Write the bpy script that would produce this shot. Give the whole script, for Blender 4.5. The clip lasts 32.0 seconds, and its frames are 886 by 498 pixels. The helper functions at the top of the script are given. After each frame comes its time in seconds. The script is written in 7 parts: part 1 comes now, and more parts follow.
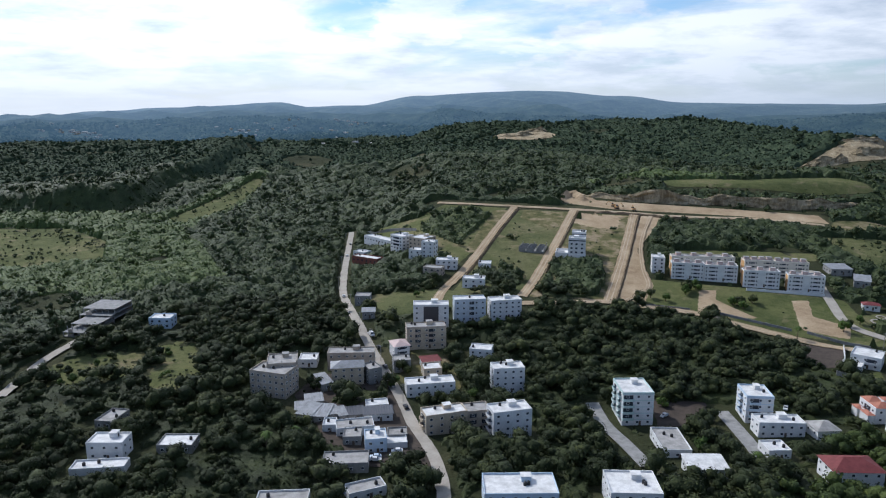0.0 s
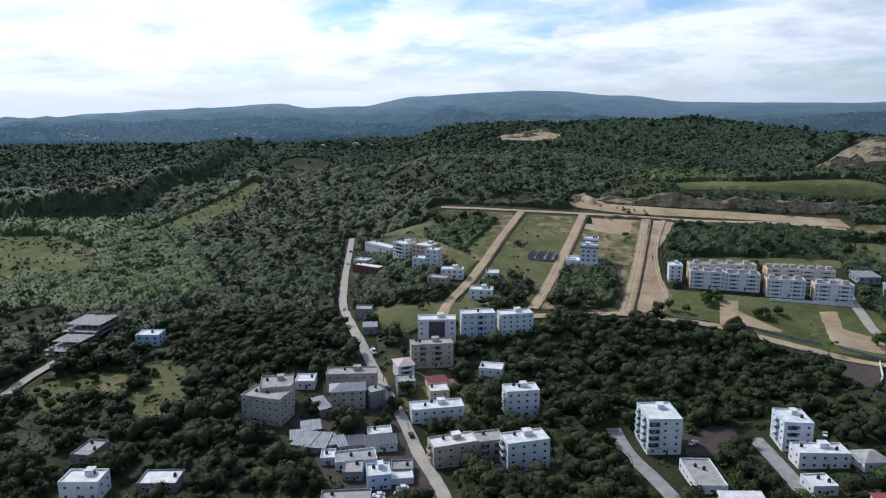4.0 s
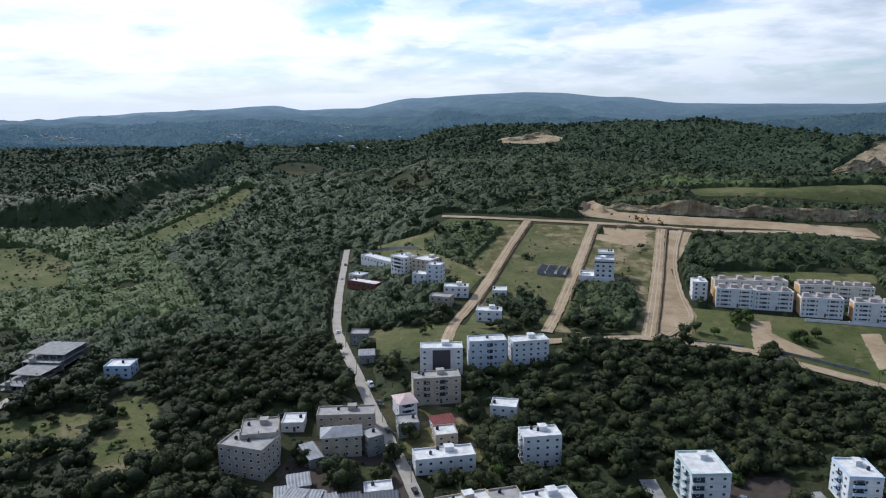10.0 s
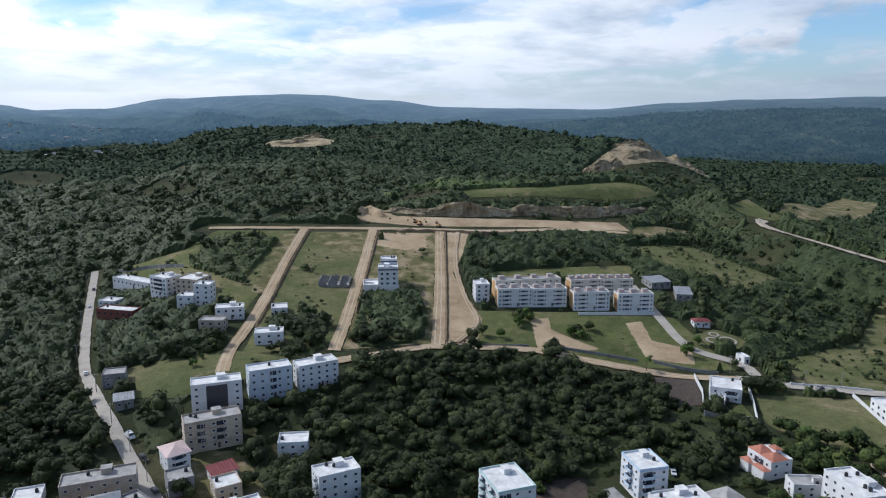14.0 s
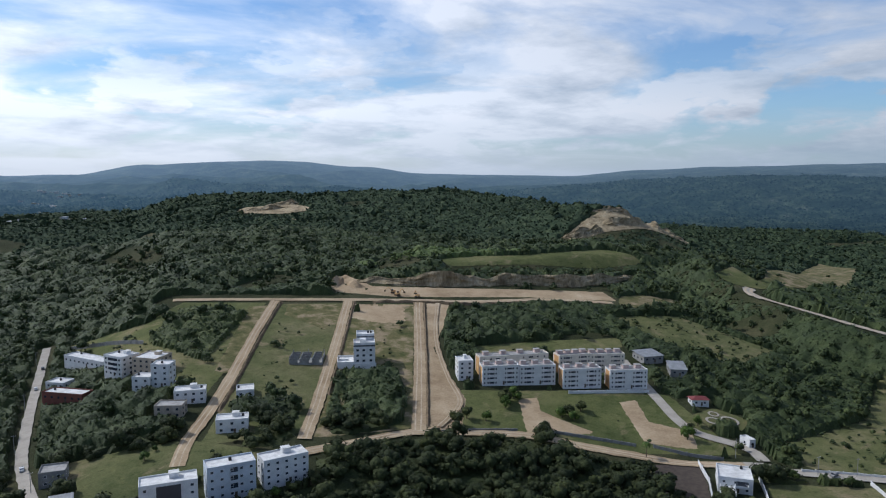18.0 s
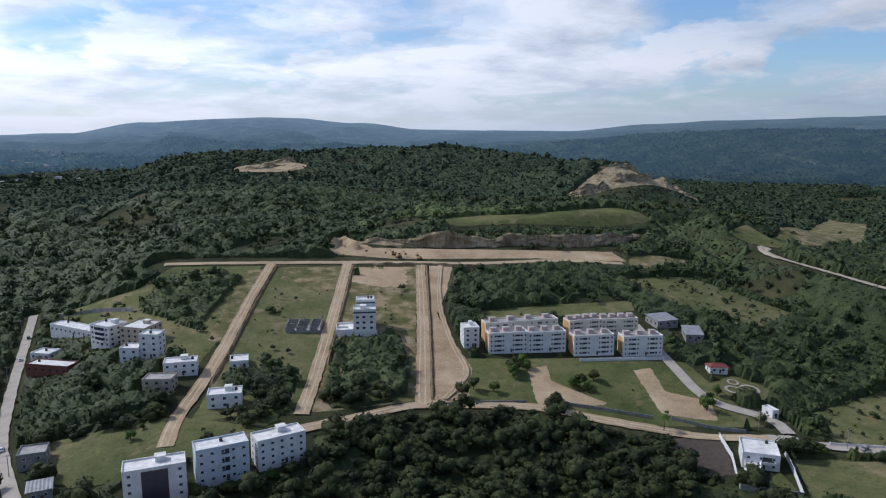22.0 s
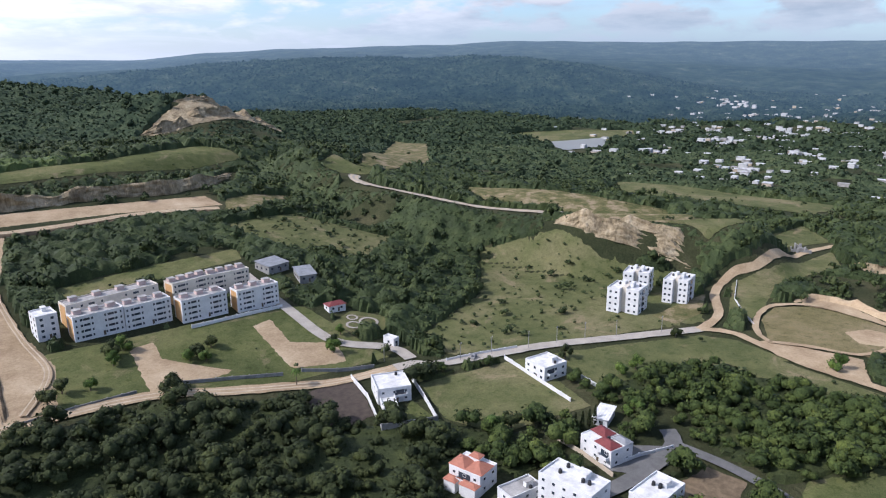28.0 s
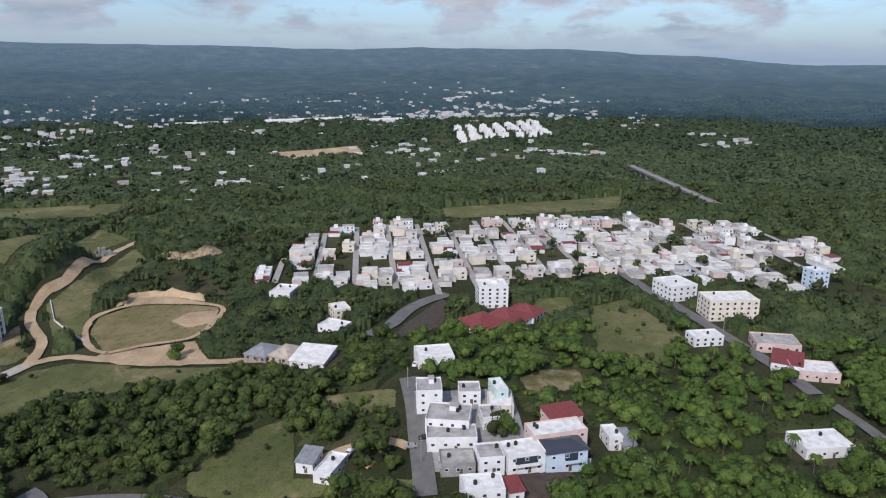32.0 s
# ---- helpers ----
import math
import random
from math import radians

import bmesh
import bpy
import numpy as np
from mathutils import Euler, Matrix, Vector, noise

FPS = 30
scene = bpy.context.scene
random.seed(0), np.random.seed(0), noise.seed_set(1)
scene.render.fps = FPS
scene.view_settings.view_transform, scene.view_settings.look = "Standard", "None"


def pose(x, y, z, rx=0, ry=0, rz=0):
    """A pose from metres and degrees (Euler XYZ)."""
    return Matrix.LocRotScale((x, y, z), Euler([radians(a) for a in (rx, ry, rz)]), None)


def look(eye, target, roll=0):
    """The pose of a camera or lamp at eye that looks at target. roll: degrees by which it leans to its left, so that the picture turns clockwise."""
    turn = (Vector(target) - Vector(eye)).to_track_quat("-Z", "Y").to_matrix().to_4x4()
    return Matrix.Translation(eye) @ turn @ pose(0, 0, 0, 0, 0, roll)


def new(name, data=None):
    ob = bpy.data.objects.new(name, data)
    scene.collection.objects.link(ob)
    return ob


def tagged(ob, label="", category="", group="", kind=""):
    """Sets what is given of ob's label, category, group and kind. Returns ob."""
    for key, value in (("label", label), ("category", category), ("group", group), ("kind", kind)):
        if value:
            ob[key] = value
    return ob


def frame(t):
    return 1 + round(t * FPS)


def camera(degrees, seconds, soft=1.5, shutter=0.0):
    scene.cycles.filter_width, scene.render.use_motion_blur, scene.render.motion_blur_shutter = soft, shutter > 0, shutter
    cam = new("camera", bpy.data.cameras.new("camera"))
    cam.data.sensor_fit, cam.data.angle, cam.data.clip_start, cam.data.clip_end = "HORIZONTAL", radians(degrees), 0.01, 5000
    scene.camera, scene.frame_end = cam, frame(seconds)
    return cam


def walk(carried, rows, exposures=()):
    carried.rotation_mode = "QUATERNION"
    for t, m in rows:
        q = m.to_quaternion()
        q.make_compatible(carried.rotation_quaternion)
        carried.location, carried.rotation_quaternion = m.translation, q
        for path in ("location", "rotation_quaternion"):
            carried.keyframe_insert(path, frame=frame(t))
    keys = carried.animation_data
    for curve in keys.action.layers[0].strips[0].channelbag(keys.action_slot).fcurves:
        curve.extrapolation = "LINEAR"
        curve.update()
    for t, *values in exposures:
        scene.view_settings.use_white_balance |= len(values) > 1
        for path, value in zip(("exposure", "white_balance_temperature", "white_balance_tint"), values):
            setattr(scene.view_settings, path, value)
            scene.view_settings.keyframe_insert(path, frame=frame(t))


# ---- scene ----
cam = camera(64.75, 32.0, soft=1.15)

# seconds, place, heading (clockwise from +y), tilt, roll
PATH = [
    (0.0, -0.00, 0.00, 128.40, -0.000, -11.781, 0.049),
    (0.5, -0.19, 3.00, 128.42, -0.038, -11.786, 0.001),
    (1.0, -0.31, 6.00, 128.36, -0.056, -11.788, -0.047),
    (1.5, -0.36, 9.19, 128.25, -0.140, -11.772, -0.066),
    (2.0, -0.68, 12.38, 128.29, -0.161, -11.779, -0.131),
    (2.5, -1.20, 15.52, 128.40, -0.118, -11.777, -0.148),
    (3.0, -1.85, 18.71, 128.49, -0.079, -11.777, -0.156),
    (3.5, -2.30, 21.97, 128.55, -0.077, -11.763, -0.194),
    (5.5, -3.80, 34.91, 128.60, -0.098, -11.711, -0.457),
    (6.0, -4.23, 38.20, 128.73, -0.082, -11.716, -0.512),
    (6.5, -4.71, 41.47, 128.82, -0.104, -11.709, -0.468),
    (7.0, -5.13, 44.74, 128.87, -0.115, -11.709, -0.420),
    (7.5, -5.42, 48.02, 128.89, -0.144, -11.689, -0.397),
    (8.0, -5.65, 51.24, 128.84, -0.201, -11.650, -0.348),
    (8.5, -5.98, 54.46, 128.84, -0.233, -11.626, -0.324),
    (9.0, -6.41, 57.67, 128.90, -0.233, -11.616, -0.293),
    (9.5, -6.73, 60.94, 129.01, -0.252, -11.628, -0.321),
    (10.0, -6.81, 64.13, 129.04, 0.242, -11.609, -0.363),
    (10.5, -6.76, 67.27, 129.08, 3.729, -11.637, -0.200),
    (11.0, -7.01, 70.56, 129.04, 9.455, -11.630, 0.026),
    (11.5, -7.27, 73.99, 128.94, 12.401, -11.600, 0.181),
    (12.0, -7.28, 77.25, 128.70, 14.971, -11.509, 0.314),
    (12.5, -7.29, 80.44, 128.49, 17.456, -11.446, 0.360),
    (13.0, -7.22, 83.57, 128.44, 18.876, -11.418, 0.365),
    (13.5, -6.93, 86.66, 128.47, 18.934, -11.413, 0.293),
    (15.5, -4.82, 98.60, 128.44, 19.547, -11.380, 0.294),
    (16.0, -4.16, 101.52, 128.45, 20.395, -11.387, 0.338),
    (16.5, -3.49, 104.50, 128.50, 20.974, -11.388, 0.348),
    (17.0, -2.78, 107.55, 128.60, 20.996, -11.309, 0.313),
    (17.5, -1.94, 110.67, 128.69, 20.990, -10.310, 0.359),
    (18.0, -1.02, 113.71, 128.70, 20.940, -6.086, 0.374),
    (18.5, -0.09, 116.48, 128.61, 20.928, -4.373, 0.374),
    (19.0, 0.87, 119.21, 128.57, 20.892, -4.393, 0.347),
    (19.5, 1.77, 121.96, 128.53, 20.885, -4.856, 0.268),
    (20.0, 2.58, 124.72, 128.43, 20.859, -5.416, 0.223),
    (20.5, 3.36, 127.53, 128.36, 20.883, -6.266, 0.195),
    (21.0, 4.10, 130.26, 128.36, 20.875, -7.331, 0.155),
    (21.5, 4.84, 132.90, 128.39, 20.880, -8.472, 0.072),
    (22.0, 5.61, 135.65, 128.46, 20.896, -9.634, -0.031),
    (22.5, 6.51, 138.46, 128.56, 20.878, -10.828, -0.121),
    (23.0, 7.44, 141.25, 128.61, 20.867, -11.977, -0.098),
    (23.5, 8.39, 144.05, 128.61, 20.852, -13.128, -0.014),
    (24.0, 9.41, 146.87, 128.64, 20.834, -14.293, 0.033),
    (24.5, 10.56, 149.69, 128.75, 20.787, -15.258, 0.058),
    (25.5, 13.06, 155.26, 128.98, 22.300, -15.360, -0.040),
    (26.5, 15.62, 160.62, 129.17, 29.247, -15.367, -0.123),
    (27.0, 16.86, 163.04, 129.18, 35.335, -15.358, -0.168),
    (27.5, 18.10, 165.25, 129.14, 44.542, -15.327, -0.267),
    (28.0, 19.44, 167.39, 129.01, 54.465, -15.300, -0.307),
    (28.5, 20.80, 169.38, 128.73, 64.418, -15.243, -0.328),
    (29.0, 21.99, 171.04, 128.45, 74.046, -15.222, -0.195),
    (29.5, 23.21, 172.45, 128.25, 82.504, -15.214, -0.072),
    (30.0, 24.50, 173.65, 128.16, 90.515, -15.178, 0.041),
    (30.5, 25.79, 174.61, 128.14, 97.144, -15.156, 0.101),
    (31.0, 27.02, 175.22, 128.20, 102.114, -15.139, 0.223),
    (31.5, 28.23, 175.80, 128.30, 107.384, -15.137, 0.264),
    (32.0, 29.45, 176.50, 128.49, 109.949, -15.181, 0.173),
]


# seconds, stops, kelvin, tint
EXPOSURES = [(0.0, -0.2, 5720, 12), (17.0, -0.2, 5720, 12), (18.0, -0.42, 5720, 12), (19.0, -0.78, 5750, 10), (20.0, -0.6, 5750, 12), (21.0, -0.5, 5750, 14), (22.0, -0.35, 5750, 15), (24.0, 0.0, 5750, 19),
             (26.5, 0.14, 5820, 19), (28.0, 0.24, 5850, 19), (30.0, 0.1, 5950, 18), (32.0, -0.14, 6000, 18)]


def flight_row(t, x, y, z, heading, tilt, roll):
    h, e = radians(heading), radians(tilt)
    way = Vector((math.sin(h) * math.cos(e), math.cos(h) * math.cos(e), math.sin(e)))
    eye = Vector((x, y, z))
    return (t, look(eye, eye + way * 100, roll))


walk(cam, [flight_row(*r) for r in PATH], EXPOSURES)

# ---- light ----
SUN_BEARING, SUN_HEIGHT = -48.0, 42.0
sun = new("sun", bpy.data.lights.new("sun", "SUN"))
sun.data.energy, sun.data.angle, sun.data.color = 4.1, radians(0.6), (1.0, 0.94, 0.84)
sb, sh = radians(SUN_BEARING), radians(SUN_HEIGHT)
sun.matrix_world = look((math.sin(sb) * math.cos(sh) * 900, math.cos(sb) * math.cos(sh) * 900, math.sin(sh) * 900), (0, 0, 0))
scene.view_settings.exposure = 0.0

world = bpy.data.worlds.new("sky")
scene.world = world
world.use_nodes = True
wt = world.node_tree
wt.nodes.clear()


def wn(kind, **values):
    n = wt.nodes.new(kind)
    for k, v in values.items():
        n.inputs[k].default_value = v
    return n


def ramp_stops(n, stops):
    r = n.color_ramp
    while len(r.elements) < len(stops):
        r.elements.new(0.5)
    for e, (p, c) in zip(r.elements, stops):
        e.position, e.color = p, c if len(c) == 4 else (*c, 1)


sky = wn("ShaderNodeTexSky")
sky.sky_type, sky.sun_disc = "NISHITA", False
sky.sun_elevation, sky.sun_rotation = sh, sb
sky.air_density, sky.dust_density, sky.ozone_density = 1.1, 0.5, 2.5
coord = wn("ShaderNodeTexCoord")
split = wn("ShaderNodeSeparateXYZ")
wt.links.new(coord.outputs["Generated"], split.inputs[0])


def wmath(op, a, b=None, clamp=False):
    n = wt.nodes.new("ShaderNodeMath")
    n.operation, n.use_clamp = op, clamp
    for k, v in enumerate((a, b)):
        if v is None:
            continue
        if isinstance(v, (int, float)):
            n.inputs[k].default_value = v
        else:
            wt.links.new(v, n.inputs[k])
    return n.outputs[0]


def wmix(fac, a, b, kind="MIX"):
    n = wt.nodes.new("ShaderNodeMixRGB")
    n.blend_type = kind
    for k, v in zip(("Fac", "Color1", "Color2"), (fac, a, b)):
        if isinstance(v, (int, float)):
            n.inputs[k].default_value = v
        elif isinstance(v, tuple):
            n.inputs[k].default_value = (*v, 1)
        else:
            wt.links.new(v, n.inputs[k])
    return n.outputs[0]


height = split.outputs["Z"]
# clouds lie on a deck: direction divided by its height
deck = wn("ShaderNodeVectorMath")
deck.operation = "DIVIDE"
wt.links.new(coord.outputs["Generated"], deck.inputs[0])
wt.links.new(wmath("ADD", wmath("ABSOLUTE", height), 0.16), deck.inputs[1])
sheet = wn("ShaderNodeTexNoise", Scale=0.85, Detail=10.0, Roughness=0.55, Distortion=0.5)
wt.links.new(deck.outputs[0], sheet.inputs["Vector"])
cover = wn("ShaderNodeValToRGB")
ramp_stops(cover, [(0.42, (0.06, 0.06, 0.06)), (0.49, (0.4, 0.4, 0.4)), (0.58, (1, 1, 1))])
# towards the sun the sheet closes
flat = wn("ShaderNodeVectorMath")
flat.operation = "DOT_PRODUCT"
flat.inputs[1].default_value = (math.sin(sb), math.cos(sb), 0.0)
wt.links.new(coord.outputs["Generated"], flat.inputs[0])
sunward = flat.outputs["Value"]
wt.links.new(wmath("ADD", sheet.outputs["Fac"], wmath("MULTIPLY", sunward, 0.085)), cover.inputs["Fac"])
# heaped clouds low over the hills
heap_map = wn("ShaderNodeMapping")
heap_map.inputs["Scale"].default_value = (1.0, 1.0, 2.6)
wt.links.new(coord.outputs["Generated"], heap_map.inputs["Vector"])
heaps = wn("ShaderNodeTexNoise", Scale=7.5, Detail=10.0, Roughness=0.52)
wt.links.new(heap_map.outputs[0], heaps.inputs["Vector"])
band = wn("ShaderNodeValToRGB")
ramp_stops(band, [(0.0, (0, 0, 0)), (0.035, (0.75, 0.75, 0.75)), (0.08, (1, 1, 1)), (0.16, (0.55, 0.55, 0.55)), (0.3, (0, 0, 0))])
wt.links.new(height, band.inputs["Fac"])
heap_cover = wn("ShaderNodeValToRGB")
ramp_stops(heap_cover, [(0.46, (0, 0, 0)), (0.54, (1, 1, 1))])
wt.links.new(heaps.outputs["Fac"], heap_cover.inputs["Fac"])
tone = wn("ShaderNodeValToRGB")
ramp_stops(tone, [(0.33, (8.6, 9.4, 10.2)), (0.56, (14.5, 14.6, 14.6))])
tone_noise = wn("ShaderNodeTexNoise", Scale=1.7, Detail=8.0, Roughness=0.6)
wt.links.new(deck.outputs[0], tone_noise.inputs["Vector"])
wt.links.new(tone_noise.outputs["Fac"], tone.inputs["Fac"])
lit = wmath("MAXIMUM", 0.54, wmath("ADD", 0.81, wmath("MULTIPLY", sunward, 0.56)))
cloud_tone = wmix(1.0, tone.outputs["Color"], lit, "MULTIPLY")
all_cover = wmath("MAXIMUM", wmath("MULTIPLY", cover.outputs["Color"], 0.92), wmath("MULTIPLY", heap_cover.outputs["Color"], band.outputs["Color"]))
clear_sky = wmix(1.0, sky.outputs["Color"], (1.35, 1.6, 1.85), "MULTIPLY")
clouded = wmix(all_cover, clear_sky, cloud_tone)
# thick air along the horizon, whiter towards the sun
thick = wn("ShaderNodeValToRGB")
ramp_stops(thick, [(0.0, (0.9, 0.9, 0.9)), (0.025, (0.6, 0.6, 0.6)), (0.09, (0, 0, 0))])
wt.links.new(height, thick.inputs["Fac"])
air = wmix(wmath("ADD", 0.32, wmath("MULTIPLY", sunward, 0.95), True), (4.2, 5.6, 7.0), (11.5, 11.9, 12.0))
final = wmix(thick.outputs["Color"], clouded, air)
back = wn("ShaderNodeBackground", Strength=0.08)
wt.links.new(final, back.inputs["Color"])
wout = wn("ShaderNodeOutputWorld")
wt.links.new(back.outputs[0], wout.inputs["Surface"])


# ---- materials ----


def material(name, build, rough=0.8, metal=0.0, spec=0.3):
    m = bpy.data.materials.new(name)
    m.use_nodes = True
    t = m.node_tree
    b = t.nodes["Principled BSDF"]
    b.inputs["Roughness"].default_value, b.inputs["Metallic"].default_value = rough, metal
    b.inputs["Specular IOR Level"].default_value = spec
    build(t, b)
    return m


def node(t, kind, link=None, **values):
    n = t.nodes.new(kind)
    for k, v in values.items():
        n.inputs[k].default_value = v
    if link:
        t.links.new(link[0], n.inputs[link[1]])
    return n


def noise_ramp(t, vec, scale, stops, detail=5.0, rough=0.6, distort=0.0):
    n = node(t, "ShaderNodeTexNoise", (vec, "Vector") if vec else None, Scale=scale, Detail=detail, Roughness=rough, Distortion=distort)
    r = node(t, "ShaderNodeValToRGB", (n.outputs["Fac"], "Fac"))
    ramp_stops(r, stops)
    return r.outputs["Color"]


def mix(t, a, b, fac, kind="MIX"):
    n = t.nodes.new("ShaderNodeMixRGB")
    n.blend_type = kind
    for k, v in (("Fac", fac), ("Color1", a), ("Color2", b)):
        if isinstance(v, (int, float)):
            n.inputs[k].default_value = v
        elif isinstance(v, tuple):
            n.inputs[k].default_value = (*v, 1)
        else:
            t.links.new(v, n.inputs[k])
    return n.outputs["Color"]


def bump(t, b, height, strength, distance):
    n = node(t, "ShaderNodeBump", (height, "Height"), Strength=strength, Distance=distance)
    t.links.new(n.outputs[0], b.inputs["Normal"])


def place_of(t):
    return t.nodes.new("ShaderNodeNewGeometry").outputs["Position"]


def plain(name, color, rough=0.8, metal=0.0, stain=0.25, scale=0.6, spec=0.3):
    """A painted or cast surface with blotches and fine grain."""
    def build(t, b):
        p = place_of(t)
        dark = tuple(c * (1 - stain) for c in color)
        big = noise_ramp(t, p, scale, [(0.3, dark), (0.62, color)])
        fine = noise_ramp(t, p, scale * 9, [(0.3, (0.82, 0.82, 0.82)), (0.7, (1, 1, 1))])
        t.links.new(mix(t, big, fine, 1.0, "MULTIPLY"), b.inputs["Base Color"])
    return material(name, build, rough, metal, spec)


def solid(color):
    def build(t, b):
        b.inputs["Base Color"].default_value = (*color, 1)
    return build


def build_under(t, b):
    """Ground under and between the trees: leaf litter, shade grasses, dry gaps."""
    p = place_of(t)
    big = noise_ramp(t, p, 0.02, [(0.35, (0.03, 0.037, 0.017)), (0.52, (0.05, 0.055, 0.026)), (0.7, (0.1, 0.092, 0.05))], 7, 0.65)
    fine = noise_ramp(t, p, 0.8, [(0.25, (0.5, 0.5, 0.48)), (0.7, (1.15, 1.15, 1.1))], 5, 0.7)
    t.links.new(mix(t, big, fine, 1.0, "MULTIPLY"), b.inputs["Base Color"])
    n = node(t, "ShaderNodeTexNoise", (p, "Vector"), Scale=0.6, Detail=6.0, Roughness=0.7)
    bump(t, b, n.outputs["Fac"], 1.0, 1.0)


def grass_build(lush, mid_tone, dry):
    def build(t, b):
        p = place_of(t)
        big = noise_ramp(t, p, 0.022, [(0.32, lush), (0.5, mid_tone), (0.68, dry)], 7, 0.62)
        mid = noise_ramp(t, p, 0.16, [(0.3, (0.68, 0.74, 0.62)), (0.55, (1, 1, 1)), (0.8, (1.2, 1.12, 0.98))], 7, 0.72)
        fine = noise_ramp(t, p, 1.6, [(0.25, (0.62, 0.62, 0.58)), (0.7, (1.1, 1.1, 1.1))], 4, 0.7)
        c = mix(t, big, mid, 1.0, "MULTIPLY")
        worn = noise_ramp(t, p, 0.045, [(0.56, (0, 0, 0)), (0.68, (0.75, 0.75, 0.75))], 8, 0.68, 0.6)
        c = mix(t, c, (0.27, 0.21, 0.13), worn)
        tufts = noise_ramp(t, p, 0.3, [(0.3, (0.5, 0.58, 0.45)), (0.45, (1, 1, 1))], 6, 0.7)
        c = mix(t, c, tufts, 1.0, "MULTIPLY")
        t.links.new(mix(t, c, fine, 1.0, "MULTIPLY"), b.inputs["Base Color"])
        n = node(t, "ShaderNodeTexNoise", (p, "Vector"), Scale=0.9, Detail=6.0, Roughness=0.7)
        bump(t, b, n.outputs["Fac"], 0.7, 0.5)
    return build


def build_dirt(t, b):
    p = place_of(t)
    big = noise_ramp(t, p, 0.05, [(0.3, (0.27, 0.195, 0.118)), (0.55, (0.42, 0.322, 0.205)), (0.75, (0.51, 0.41, 0.285))], 6, 0.65)
    fine = noise_ramp(t, p, 0.9, [(0.3, (0.75, 0.73, 0.7)), (0.7, (1.05, 1.05, 1.05))], 6, 0.7)
    t.links.new(mix(t, big, fine, 1.0, "MULTIPLY"), b.inputs["Base Color"])
    n = node(t, "ShaderNodeTexNoise", (p, "Vector"), Scale=0.5, Detail=6.0, Roughness=0.7)
    bump(t, b, n.outputs["Fac"], 0.6, 0.5)


def build_scrub(t, b):
    """Half-bare ground: dry grass over pale earth."""
    p = place_of(t)
    c = noise_ramp(t, p, 0.09, [(0.36, (0.075, 0.085, 0.03)), (0.5, (0.15, 0.135, 0.06)), (0.62, (0.3, 0.235, 0.15))], 7, 0.65)
    fine = noise_ramp(t, p, 1.1, [(0.3, (0.7, 0.7, 0.66)), (0.7, (1.05, 1.05, 1.05))], 5, 0.7)
    t.links.new(mix(t, c, fine, 1.0, "MULTIPLY"), b.inputs["Base Color"])
    n = node(t, "ShaderNodeTexNoise", (p, "Vector"), Scale=0.8, Detail=6.0, Roughness=0.7)
    bump(t, b, n.outputs["Fac"], 0.7, 0.5)


def build_cliff(t, b):
    p = place_of(t)
    n = node(t, "ShaderNodeMapping", (p, "Vector"))
    n.inputs["Scale"].default_value = (1, 1, 0.25)
    c = noise_ramp(t, n.outputs[0], 0.12, [(0.32, (0.18, 0.14, 0.085)), (0.55, (0.4, 0.325, 0.205)), (0.75, (0.55, 0.47, 0.33))], 7, 0.65)
    streak = noise_ramp(t, n.outputs[0], 0.7, [(0.3, (0.55, 0.52, 0.48)), (0.6, (1.05, 1.05, 1.05))], 5, 0.7)
    t.links.new(mix(t, c, streak, 1.0, "MULTIPLY"), b.inputs["Base Color"])
    h = node(t, "ShaderNodeTexNoise", (n.outputs[0], "Vector"), Scale=0.35, Detail=7.0, Roughness=0.7)
    bump(t, b, h.outputs["Fac"], 1.0, 2.0)


def leaf_build(dark, mid, light):
    def build(t, b):
        p = place_of(t)
        tree = noise_ramp(t, p, 0.085, [(0.3, dark), (0.52, mid), (0.72, light)], 3, 0.6)
        g = t.nodes.new("ShaderNodeNewGeometry")
        r = node(t, "ShaderNodeValToRGB", (g.outputs["Random Per Island"], "Fac"))
        ramp_stops(r, [(0.0, (0.68, 0.72, 0.62)), (0.7, (1.05, 1.05, 1.0)), (1.0, (1.4, 1.3, 1.0))])
        c = mix(t, tree, r.outputs["Color"], 1.0, "MULTIPLY")
        fine = noise_ramp(t, p, 1.9, [(0.32, (0.4, 0.42, 0.38)), (0.52, (0.95, 0.95, 0.92)), (0.7, (1.5, 1.45, 1.3))], 5, 0.75)
        t.links.new(mix(t, c, fine, 1.0, "MULTIPLY"), b.inputs["Base Color"])
        h = node(t, "ShaderNodeTexNoise", (p, "Vector"), Scale=2.2, Detail=4.0, Roughness=0.7)
        bump(t, b, h.outputs["Fac"], 0.9, 0.5)
    return build


